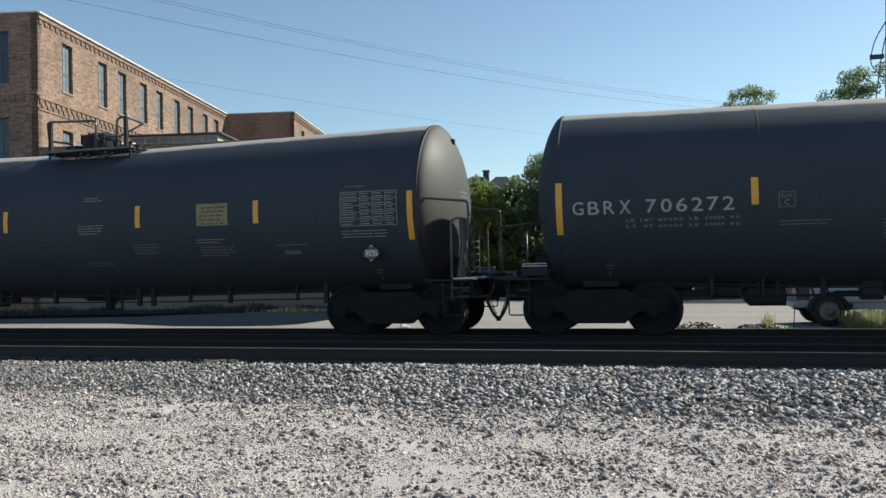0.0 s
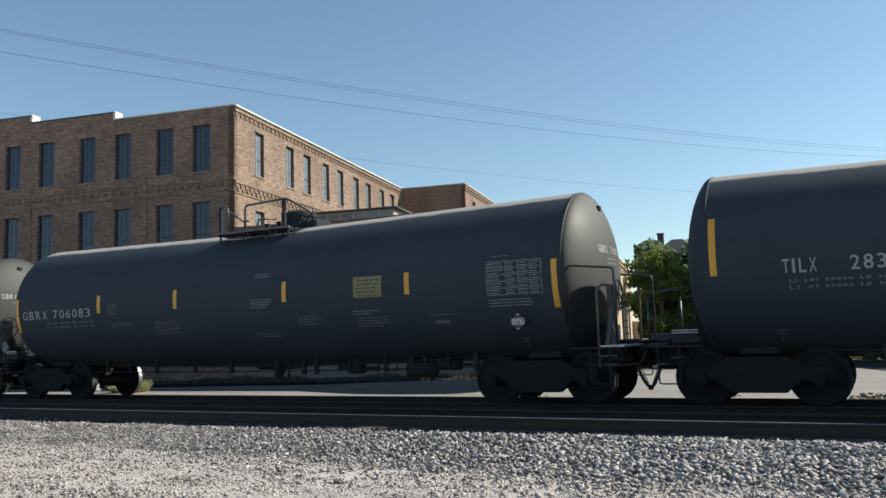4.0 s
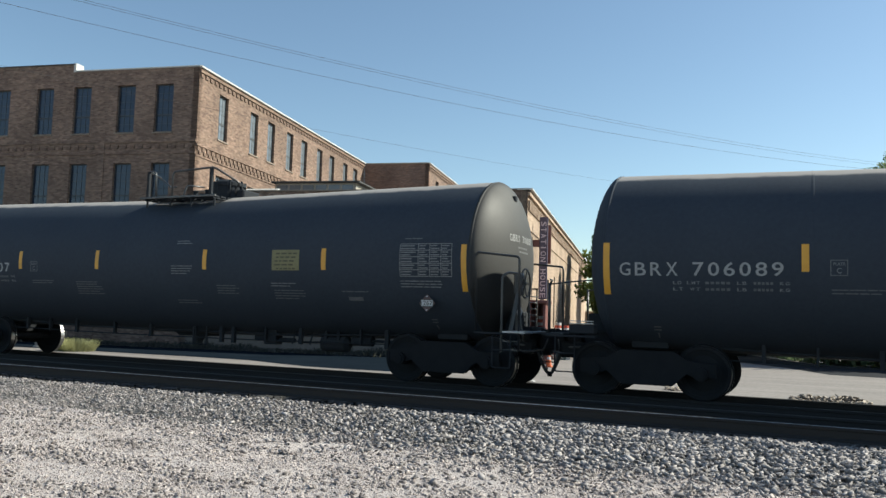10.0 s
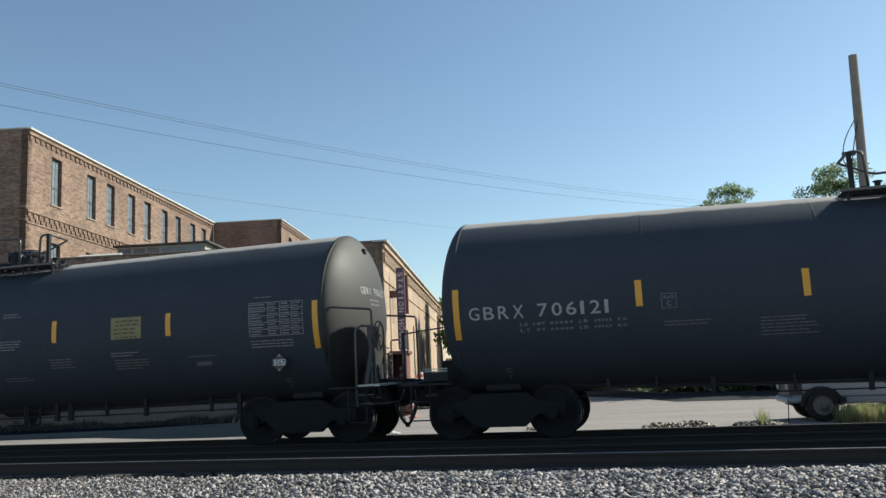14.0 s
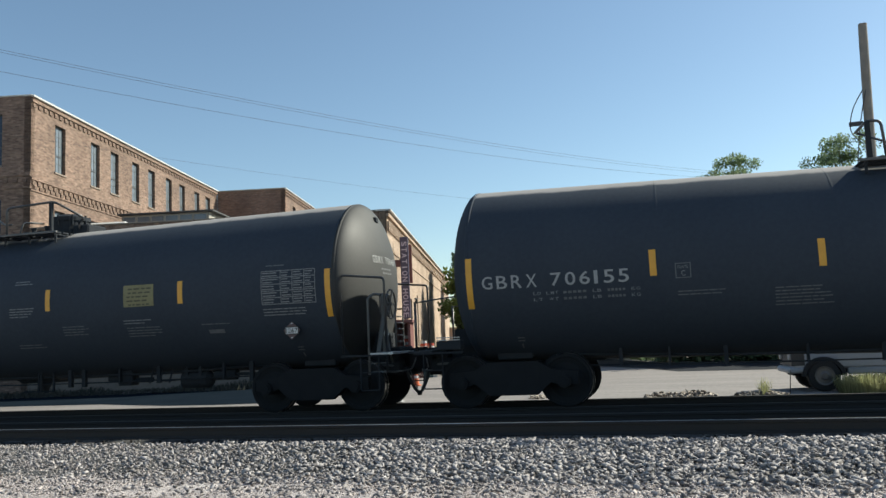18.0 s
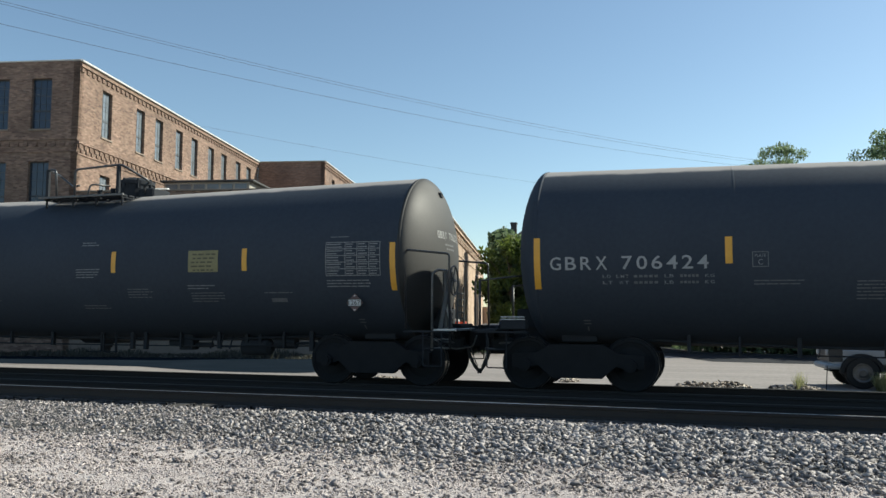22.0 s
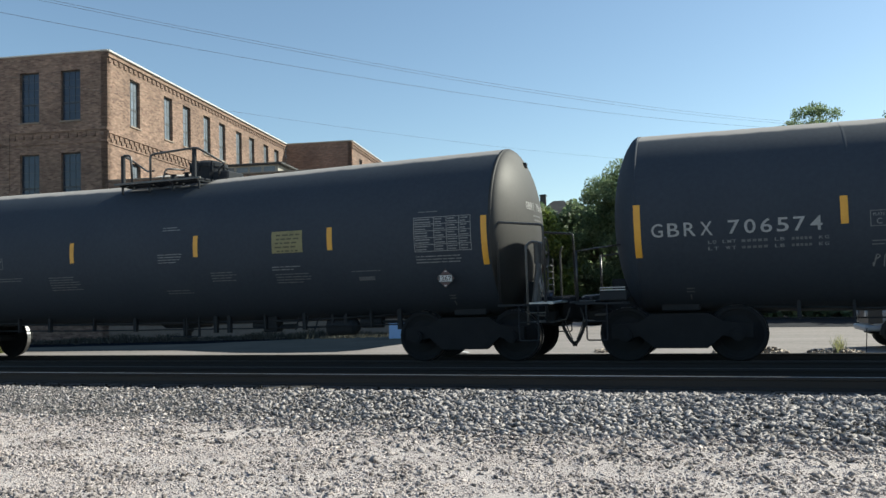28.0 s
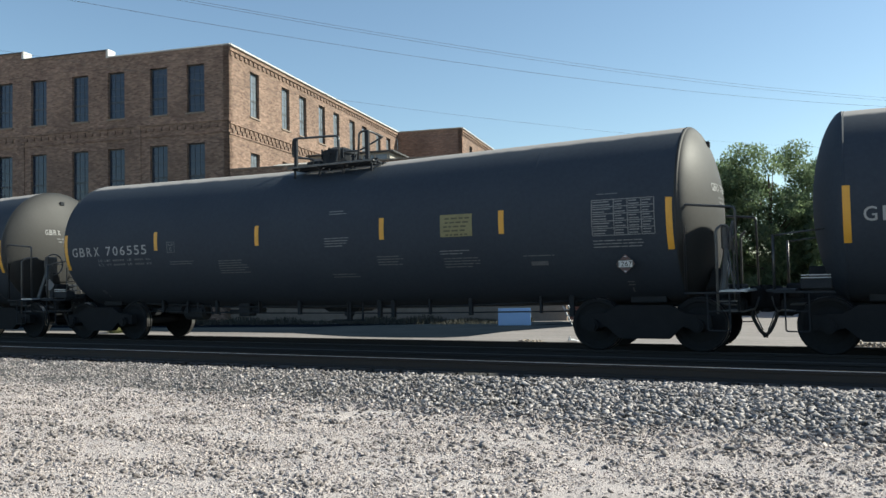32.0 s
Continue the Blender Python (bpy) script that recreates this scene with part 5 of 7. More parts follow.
def make_car(variant):
    car = new("tank_car")
    make_shell(car)
    make_top(car, variant)
    make_under(car, variant)
    for s in (-1, 1):
        make_end(car, s)
        make_truck(car, s * 6.73)
        for dx in (-0.89, 0.89):
            make_wheelset(car, s * 6.73 + dx)
    for o in car.children:
        if o.name.split(".")[0] in ("side_frame", "bearing_cap", "spring", "truck_bolster", "brake_beam"):
            o.matrix_basis = pose(0, 0, -RAIL_DROP)
    # hand brake on the end that faces +x
    bm = B()
    box(bm, 7.99, 8.10, -0.76, -0.42, 1.62, 2.04, 0.03)
    box(bm, 8.0, 8.06, -0.64, -0.54, 0.96, 1.64)
    part("brake_housing", bm, M_DULL, car)
    bm = B()
    ring = [(8.17, -0.60 + 0.27 * math.cos(a * math.pi / 10), 1.84 + 0.27 * math.sin(a * math.pi / 10)) for a in range(21)]
    tube(bm, ring, 0.017, 6)
    for a in range(5):
        rod(bm, (8.15, -0.60, 1.84), (8.17, -0.60 + 0.27 * math.cos(a * math.pi * 0.4), 1.84 + 0.27 * math.sin(a * math.pi * 0.4)), 0.012, 6)
    rod(bm, (8.08, -0.60, 1.84), (8.19, -0.60, 1.84), 0.035, 8)
    part("brake_wheel", bm, M_DULL, car, "worn steel brake wheel")
    # leaning flat stay, short ladder and the placard beside it
    bm = rod(B(), (8.06, -0.72, 1.66), (8.02, -0.95, 0.96), 0.045, 4)
    part("brake_stay", bm, M_DULL, car)
    for q in range(6):
        part("ladder_rung", rod(B(), (8.10, -0.15, 1.02 + q * 0.12), (8.10, 0.30, 1.02 + q * 0.12), 0.012, 6), M_DULL, car)
    for yy in (-0.15, 0.30):
        part("ladder_rail", rod(B(), (8.10, yy, 0.96), (8.10, yy, 1.76), 0.016, 6), M_DULL, car)
    bm = B()
    vs = [bm.verts.new((8.08, -0.66 + dy, 1.30 + dz)) for dy, dz in ((-0.14, 0), (0, -0.16), (0.14, 0), (0, 0.16))]
    bm.faces.new(vs)
    g = bmesh.ops.extrude_face_region(bm, geom=bm.faces[:])
    bmesh.ops.translate(bm, vec=(0.012, 0, 0), verts=[v for v in g["geom"] if isinstance(v, bmesh.types.BMVert)])
    bmesh.ops.recalc_face_normals(bm, faces=bm.faces)
    part("end_placard", bm, M_SIGNW, car, "white diamond placard on the end ladder")
    pipe_part("brake_pipe_end", [(8.08, -0.70, 1.65), (8.16, -0.82, 1.2), (8.2, -0.8, 0.9), (8.16, -0.5, 0.7)], 0.02, car, M_DULL)
    # small lines under the end number
    for q in range(2):
        for w in range(4):
            bm = B()
            y0 = -0.3 + w * 0.13 + q * 0.05
            vs = [bm.verts.new(on_head(yy, zz, 0.005)) for yy, zz in ((y0, ZC + 0.24 - q * 0.08), (y0 + 0.1, ZC + 0.24 - q * 0.08), (y0 + 0.1, ZC + 0.275 - q * 0.08), (y0, ZC + 0.275 - q * 0.08))]
            bm.faces.new(vs)
            part("end_stencil", bm, M_FAINT, car)
    bm = B()
    box(bm, RIM + 0.16, RIM + 0.29, -0.06, 0.06, ZC + 1.20, ZC + 1.30, 0.01)
    part("lifting_lug", bm, M_STEEL, car)
    # long side board of the top platform, bright where the sun rakes it
    f = -1 if variant == "B" else 1
    bm = B()
    ox = 0.35 if variant == "B" else 0.0
    box(bm, f * -1.02 + ox, f * 1.16 + ox, -1.13, -1.08, ZC + R - 0.20, ZC + R - 0.155, 0.004)
    part("running_board", bm, M_DULL, car, "grey steel board along the platform's edge")
    make_marks(car, variant)
    return car


CARS = [(-1, "B", "GBRX", ""), (0, "B", "GBRX", "706272"), (1, "A", "GBRX", "706083"), (2, "C", "TILX", "283104"), (3, "A", "GBRX", "706559"), (4, "A", "GBRX", "706107"), (5, "A", "GBRX", "706089"),
        (6, "B", "GBRX", "706122"), (7, "A", "GBRX", "706121"), (8, "A", "GBRX", "706469"), (9, "A", "GBRX", "706155"), (10, "A", "GBRX", "706203"), (11, "A", "GBRX", "706424"), (12, "A", "GBRX", "706388"),
        (13, "A", "GBRX", "706400"), (14, "A", "GBRX", "706574"), (15, "B", "GBRX", "706555"), (16, "A", "GBRX", "")]
PROTO, TRAIN = {}, []
for k, variant, mark, number in CARS:
    if variant not in PROTO:
        car = PROTO[variant] = make_car(variant)
    else:
        car = copy_thing(PROTO[variant], Matrix())
    car["bare"] = 1
    TRAIN.append((k, variant, mark, number, car))
for k, variant, mark, number, car in TRAIN:
    del car["bare"]
    tagged(car, "black tank car with tall drum-shaped top housing and yellow stripes" if variant == "C" else "black tank car with white lettering and yellow reflective stripes", "tank car", "tank cars of the passing train")
    up = 0.02 if variant != "C" else 0.06
    zl = 1.98 if variant != "C" else 2.02
    x0, x1 = (-7.08, -6.13) if mark == "GBRX" else (-6.20, -5.66)
    for ch, bm in lettering(mark, x0, x1, zl + 0.01, 0.215):
        part("reporting_letter", bend(bm), M_WHITE, car, "white stencilled letter")
    if number:
        x0, x1 = (-5.91, -4.55) if variant != "C" else (-5.26, -4.24)
        for ch, bm in lettering(number, x0, x1, zl + 0.01, 0.215):
            part("car_numeral", bend(bm), M_WHITE, car, "white stencilled numeral")
        for ch, bm in lettering(mark + " " + number, -0.62, 0.62, 0, 0.14):
            for v in bm.verts:
                v.co = on_head(v.co.x, ZC + 0.36 + v.co.z)
            part("end_letter", bm, M_WHITE, car, "white stencilled character on the head")


def load_figures(car, variant, read):
    """Weights stencilled between the words under the reporting marks; bars where they cannot be read."""
    lx, lz = (-6.22, 1.855) if variant != "C" else (-6.12, 1.885)
    for i in range(2):
        z = lz - i * 0.10
        for (a, b), word in zip(((0.50, 0.90), (1.22, 1.52)), read[i] if read else ("", "")):
            if word:
                tagged(part("load_figures", bend(spaced(word, lx + a, lx + b, z, 0.05), 0.005), M_WORN, car, "small white stencilled figures"), kind="stuff")
                continue
            bm = B()
            for q in range(5):
                w = (b - a) / 5
                shell_patch(bm, lx + a + q * w, lx + a + (q + 0.7) * w, z + 0.004, z + 0.044, 0.005, 1, 1)
            tagged(part("stencil", bm, M_FAINT, car, "unreadable stencilled figures"), kind="stuff")


for k, variant, mark, number, car in TRAIN:
    load_figures(car, variant, (("191800", "86950"), ("94200", "42750")) if number == "706559" else None)


def chalk_line(car, pts, round_off=0.09, half=0.009):
    """One chalk stroke on the shell along the given x and z."""
    bm = B()
    fine = arc([(a, 0, b) for a, b in pts], round_off, 5)
    for p, q in zip(fine, fine[1:]):
        d = Vector((q.x - p.x, 0, q.z - p.z))
        if d.length < 0.004:
            continue
        e = Vector((-d.z, 0, d.x)).normalized() * half
        bm.faces.new([bm.verts.new(on_shell(c.x, c.z, 0.006)) for c in (p - e, q - e, q + e, p + e)])
    bmesh.ops.recalc_face_normals(bm, faces=bm.faces)
    part("chalk_stroke", bm, M_WORN, car, "pale chalk scrawl")


def scrawl(car, x0, x1, z0, z1, seed):
    """Pale unreadable chalk strokes."""
    rng = random.Random(seed)
    x = x0
    while x < x1:
        w = rng.uniform(0.12, 0.26)
        chalk_line(car, [(x + w * rng.random(), z0 + (z1 - z0) * rng.random()) for _ in range(5)])
        x += w * 0.9


def chalk_eye(car, x, z):
    """A chalk doodle like an eye with a long brow and strokes under it."""
    brow = [(-0.71, -0.06), (-0.43, -0.05), (-0.26, -0.03), (-0.15, 0.06), (0.02, 0.24), (0.30, 0.19), (0.49, 0.05), (0.44, -0.05), (0.19, -0.01), (0.08, 0.08)]
    under = [[(-0.71, -0.2), (-0.62, -0.12), (-0.48, -0.1)], [(0.02, -0.23), (0.36, -0.19), (0.7, -0.22)], [(0.04, -0.33), (0.4, -0.31), (0.81, -0.30)], [(0.19, -0.01), (0.3, 0.03), (0.47, 0.01)], [(-0.25, 0.37), (0.02, 0.39)]]
    rings = [[(r * math.cos(a * 0.5236), r * math.sin(a * 0.5236)) for a in range(13)] for r in (0.065, 0.12)]
    for line in [brow] + under + rings:
        chalk_line(car, [(x + a, z + b) for a, b in line], 0.12, 0.011)


for k, variant, mark, number, car in TRAIN:
    if k == 8:
        chalk_eye(car, -4.29, 1.63)
    if k == 14:
        scrawl(car, -3.9, -2.6, 1.38, 1.62, 4)


# ---------------------------------------------------------------- trees, pole, wires, lot things
def limb(bm, a, b, r0, r1, seg=7):
    rod(bm, a, b, r0, seg, r1)


def make_tree(name, x, y, height, spread, seed, material, label, trunk_r=0.22, clumps=85, leaves=150, base=LOT_Z, low=0.08, leaf=0.17, clump=0.24):
    """Tapered trunk, forked limbs and a crown of many small leaves gathered in clumps."""
    rng = random.Random(seed)
    tree = tagged(new(name), label, "tree")
    tree.matrix_basis = pose(x, y, base)
    bm = B()
    limb(bm, (0, 0, -0.2), (0.1, 0.05, height * 0.35), trunk_r, trunk_r * 0.7)
    limb(bm, (0.1, 0.05, height * 0.33), (0.0, 0.1, height * 0.8), trunk_r * 0.7, trunk_r * 0.2)
    centres = []
    for i in range(clumps):
        a = rng.uniform(0, 6.283)
        h = rng.uniform(low, 1.0)
        rad = spread * math.sqrt(rng.random()) * math.sin(math.pi * min(1, 0.16 + 0.84 * (1 - (h - low) / (1 - low)) ** 0.65) * 0.62)
        centres.append(Vector((rad * math.cos(a), rad * math.sin(a), height * h * rng.uniform(0.93, 1.0))))
    for c in centres[::4]:
        limb(bm, (0.05, 0.05, max(height * 0.2, c.z * 0.62)), c * 0.96, trunk_r * 0.25, 0.02, 5)
    part("trunk", bm, M_BARK, tree)
    nl = clumps * leaves
    r = np.random.RandomState(seed)
    cc = np.array([c[:] for c in centres])[r.randint(0, clumps, nl)]
    size = spread * clump
    off = r.normal(size=(nl, 3))
    off /= np.linalg.norm(off, axis=1)[:, None]
    p = cc + off * (r.random_sample((nl, 1)) ** 0.45) * size * np.array((1.0, 1.0, 0.75))
    u = r.normal(size=(nl, 3))
    u /= np.linalg.norm(u, axis=1)[:, None]
    w = np.cross(u, r.normal(size=(nl, 3)))
    w /= np.linalg.norm(w, axis=1)[:, None]
    s = leaf * r.uniform(0.6, 1.3, (nl, 1))
    V = np.stack([p - u * s, p + w * s * 0.5, p + u * s, p - w * s * 0.5], 1).reshape(-1, 3)
    F = np.arange(nl * 4).reshape(-1, 4)
    crown = mesh_from("crown", V, F, material)
    crown.parent = tree
    return tree


def at(az, d):
    return -math.sin(radians(az)) * d, math.cos(radians(az)) * d


for az, d, hgt, spr, seed, m in ((8.2, 62, 10.2, 3.6, 21, M_LEAF), (5.7, 60, 11.0, 4.4, 22, M_LEAF), (2.2, 63, 10.2, 4.6, 23, M_LEAF), (-1.4, 64, 9.8, 4.6, 24, M_LEAF), (-4.65, 66, 15.0, 3.4, 25, M_LEAF), (-11.9, 60, 14.0, 3.6, 26, M_LEAF), (-8.4, 66, 12.0, 4.0, 27, M_LEAF), (-17.0, 62, 14.0, 5.0, 28, M_LEAF)):
    far = hgt > 13
    make_tree("tree", *at(az, d), hgt, spr, seed, m, "leafy green tree standing behind the lot", clumps=85, leaves=230 if far else 320, clump=0.2 if far else 0.24, low=0.42 if far else 0.08, leaf=0.10 if far else 0.115)
make_tree("tree", *at(13.0, 58), 7.4, 3.0, 31, M_LEAF_LIGHT, "lighter yellow-green tree beside the cream hall", clumps=40)


def make_pole():
    pole = tagged(new("utility_pole"), "weathered bare wooden utility pole with loose cables", "utility pole")
    x, y = at(-12.70, 27.5)
    pole.matrix_basis = pose(x, y, LOT_Z)
    tx, ty = at(-13.34, 27.5)
    top = Vector((tx - x, ty - y, 10.88))
    bm = rod(B(), (0, 0, -0.3), top, 0.17, 16, 0.125)
    part("post", bm, M_POLE, pole)
    side = Vector((-1, 0, 0))
    q = top * 0.83
    pipe_part("cable", [q, q + Vector((-0.5, -0.1, -0.8)), q + Vector((-0.62, -0.1, -1.5)), q + Vector((-0.25, -0.1, -1.9))], 0.016, pole, M_WIRE, radius=0.5)
    pipe_part("cable", [q + Vector((0, -0.1, 0)), q + Vector((-0.3, -0.12, -1.2)), q + Vector((-0.5, -0.12, -2.6)), q + Vector((-0.55, -0.12, -4.2))], 0.016, pole, M_WIRE, radius=0.5)
    bm = B()
    box(bm, -0.35, 0.02, -0.2, -0.08, 7.72, 7.84)
    part("bracket", bm, M_WIRE, pole)
    return pole


make_pole()


def wire_point(az, e, hh=9.0):
    x, y = at(az, hh / e)
    return Vector((x, y, hh + EYE_Z))


def make_wire(az0, e0, az1, e1, sagging, r):
    """A wire through two bearings and slopes, hanging that much below the line between them, and on past both."""
    w = tagged(new("overhead_wire"), "thin overhead wire crossing above the tracks", "wire", "overhead wires")
    a, b = wire_point(az0, e0), wire_point(az1, e1)
    pts = []
    for i in range(57):
        u = -0.5 + 2.1 * i / 56
        pts.append(a.lerp(b, u) - Vector((0, 0, sagging * 4 * u * (1 - u))))
    part("strand", tube(B(), pts, r, 5), M_WIRE, w)


make_wire(58, 0.3581, 1, 0.1984, 0.434, 0.0055)
make_wire(58, 0.3557, 1, 0.1954, 0.444, 0.0055)
make_wire(58, 0.3321, 1, 0.1876, 0.502, 0.0065)
make_wire(58, 0.2631, 12, 0.1670, 0.29, 0.005)


def make_hedge():
    """Overgrown bank of shrubs that closes the lot at the back."""
    r = np.random.RandomState(77)
    n = 115000
    az = np.radians(r.uniform(-40, 14.5, n))
    near = np.clip((6.0 - np.degrees(az)) / 5.0, 0, 1)
    d = 66 - 17.5 * near + r.normal(size=n) * 1.0 + 1.5 * np.sin(az * 19)
    top = 3.4 + 0.9 * np.sin(az * 23 + 1) + 0.6 * np.sin(az * 61)
    # height added on the near stretch, unseen behind the train, to shade the street
    top = top + 3.6 * near
    rise = np.clip((np.degrees(az) - 7.0) / 2.0, 0, 1) * np.clip((15.6 - np.degrees(az)) / 1.0, 0, 1)
    # a higher, more even stretch with a dip before the house
    dip = np.exp(-((np.degrees(az) - 11.6) / 0.4) ** 2)
    top = top * (1 - rise) + rise * (8.5 - 0.9 * dip + 0.25 * np.sin(az * 140))
    z = LOT_Z + top * r.random_sample(n) ** 0.75
    p = np.stack([-np.sin(az) * d, np.cos(az) * d, z], 1)
    u = r.normal(size=(n, 3))
    u /= np.linalg.norm(u, axis=1)[:, None]
    w = np.cross(u, r.normal(size=(n, 3)))
    w /= np.linalg.norm(w, axis=1)[:, None]
    s = 0.24 * r.uniform(0.6, 1.3, (n, 1))
    V = np.stack([p - u * s, p + w * s * 0.6, p + u * s, p - w * s * 0.6], 1).reshape(-1, 3)
    return tagged(mesh_from("shrub_bank", V, np.arange(n * 4).reshape(-1, 4), M_LEAF), "dense dark green overgrown shrubs behind the lot", "shrubs", kind="stuff")


make_hedge()


def tuft(name, x, y, z, n, rad, hgt, seed, material, label, category="grass", width=0.012):
    """Blades fanning out of one root."""
    r = np.random.RandomState(seed)
    a = r.uniform(0, 6.283, n)
    q = rad * np.sqrt(r.random_sample(n))
    root = np.stack([q * np.cos(a), q * np.sin(a), np.zeros(n)], 1)
    tip = root * 1.35 + np.stack([r.normal(size=n) * 0.12 * hgt, r.normal(size=n) * 0.12 * hgt, hgt * r.uniform(0.45, 1.0, n)], 1)
    side = np.stack([np.cos(a + 1.5), np.sin(a + 1.5), np.zeros(n)], 1) * width
    V = np.stack([root - side, root + side, tip + side * 0.15, tip - side * 0.15], 1).reshape(-1, 3)
    ob = mesh_from(name, V, np.arange(n * 4).reshape(-1, 4), material)
    ob.location = (x, y, z)
    return tagged(ob, label, category)


# dry bush and weeds at the lot's edge
for i, (az, d, rad, h) in enumerate(((10.75, 24.2, 0.32, 0.5), (11.6, 24.1, 0.36, 0.55), (12.4, 24.3, 0.34, 0.5))):
    tuft("grass_clump", *at(-az, d), LOT_Z, 900, rad, h, 40 + i, M_GRASS, "pale dry grass clump at the edge of the lot")
tuft("weed", *at(-5.7, 23.6), LOT_Z, 70, 0.16, 0.5, 51, M_GRASS, "small pale weed growing in the dirt", "weed")
tuft("grass_clump", *at(48.8, 37.6), LOT_Z + 0.006, 1600, 0.75, 0.55, 52, M_GRASS, "sunlit yellow-green grass beside the hydrant")


def make_weed_strip():
    r = np.random.RandomState(91)
    n = 9000
    s0, dd = r.uniform(-26, 16, n), -0.4 - 2.6 * r.random_sample(n) ** 1.5
    c, s = math.cos(radians(WALL_YAW)), math.sin(radians(WALL_YAW))
    p = np.stack([CX + s0 * c - dd * s, CY + s0 * s + dd * c, np.full(n, LOT_Z)], 1)
    hump = 0.10 + 0.24 * np.abs(np.sin(s0 * 1.3) * np.sin(s0 * 0.37 + 1))
    a = r.uniform(0, 6.283, n)
    side = np.stack([np.cos(a), np.sin(a), np.zeros(n)], 1) * 0.03
    tip = p + np.stack([r.normal(size=n) * 0.1, r.normal(size=n) * 0.1, hump * r.uniform(0.4, 1.2, n)], 1)
    V = np.stack([p - side, p + side, tip + side * 0.3, tip - side * 0.3], 1).reshape(-1, 3)
    return tagged(mesh_from("weed_strip", V, np.arange(n * 4).reshape(-1, 4), M_WEED), "dark weeds along the foot of the brick walls", "weeds", kind="stuff")


make_weed_strip()


M_EARTH = mat("dug_earth", (0.13, 0.107, 0.087), (0.42, 0.36, 0.30), rough=0.95, scale=3, fine=24, bump=0.6, depth=0.02, island=0.6)


def make_dirt(az0, az1, d, seed, high=0.2):
    """Low uneven ridge of clods between two bearings."""
    (xa, ya), (xb, yb) = at(az0, d), at(az1, d)

    def place(rng):
        q, v = rng.random(), min(1.0, abs(rng.gauss(0, 0.45)))
        hump = (0.55 + 0.45 * noise.noise((q * 7 + seed, 0.3, 0))) * min(1, 6 * q, 6 * (1 - q))
        return xa + (xb - xa) * q, ya + (yb - ya) * q + rng.choice((-1, 1)) * v * 0.45, LOT_Z + high * hump * (1 - v) * rng.random() ** 0.5
    count = int(330 * (Vector((xa, ya)) - Vector((xb, yb))).length)
    ob = scatter_rocks("dirt_mound", count, place, lambda r, x, y: 0.03 + 0.12 * r.random() ** 2, M_EARTH, 60 + seed)
    return tagged(ob, "low ridge of dug earth and rubble on the lot", "dirt mound", "dirt mounds on the lot", "stuff")


make_dirt(1.9, -2.7, 23.5, 1)
make_dirt(-3.9, -7.0, 23.6, 2, 0.13)
make_dirt(22.6, 21.0, 24.6, 3, 0.12)
make_dirt(9.6, 8.4, 24.5, 4, 0.06)


def make_stake():
    s = tagged(new("thin_stake"), "thin rusty stake standing in the dirt", "stake")
    s.matrix_basis = pose(*at(-7.2, 24.0), LOT_Z)
    part("shaft", rod(B(), (0, 0, -0.05), (0.05, 0, 0.62), 0.012, 6), M_RAILSIDE, s)


make_stake()


def make_far_road():
    """Asphalt street across the far side of the lot."""
    near = [(16, 56), (6, 47), (1.8, 41), (-0.4, 37.1), (-5.2, 36.8), (-14, 37.5), (-40, 46)]
    far = [(-40, 56), (-14, 46.6), (-5.2, 46.2), (0.5, 46.6), (5, 60), (16, 63)]
    bm = B()
    bm.faces.new([bm.verts.new((*at(az, d), 0)) for az, d in near + far])
    bmesh.ops.triangulate(bm, faces=bm.faces[:])
    ob = part("road", bm, M_ASPHALT)
    ob.location = (0, 0, LOT_Z + 0.006)
    if ob.data.polygons[0].normal.z < 0:
        ob.data.flip_normals()
    return tagged(ob, "dark asphalt street along the far side of the lot", "road", kind="structure")


make_far_road()


M_CARPAINT = mat("silver_car_paint", (0.32, 0.33, 0.35), (0.40, 0.41, 0.43), rough=0.35, metal=0.2, scale=1.0, fine=20, bump=0.0)
M_DARKPAINT = mat("dark_car_paint", (0.03, 0.032, 0.036), (0.05, 0.052, 0.056), rough=0.3, scale=1.0, fine=20, bump=0.0)
M_CARPAINT_BLUE = mat("grey_blue_paint", (0.25, 0.28, 0.31), (0.33, 0.36, 0.39), rough=0.4, scale=1.0, fine=20, bump=0.0)
M_TYRE = mat("tyre_rubber", (0.015, 0.015, 0.015), (0.03, 0.03, 0.03), rough=0.85, scale=6, fine=60, bump=0.3, depth=0.004)
M_HUB = mat("wheel_rim_metal", (0.11, 0.11, 0.115), (0.2, 0.2, 0.205), rough=0.4, metal=0.8, scale=6, fine=60, bump=0.05)


def car_wheel(parent, x, y, r=0.39, w=0.24):
    o = new("wheel")
    o.parent = parent
    o.matrix_basis = pose(x, y, r)
    bm = lathe(B(), [(r * 0.6, -w / 2), (r * 0.93, -w / 2), (r, -w * 0.36), (r, w * 0.36), (r * 0.93, w / 2), (r * 0.6, w / 2)], 26, "Y")
    part("tyre", bm, M_TYRE, o)
    part("rim", lathe(B(), [(0.03, -w * 0.56), (r * 0.2, -w * 0.58), (r * 0.3, -w * 0.52), (r * 0.5, -w * 0.515), (r * 0.56, -w * 0.56), (r * 0.61, -w * 0.56), (r * 0.61, w * 0.56), (r * 0.56, w * 0.56), (r * 0.5, w * 0.515), (r * 0.3, w * 0.52), (0.03, w * 0.56)], 22, "Y"), M_HUB, o)


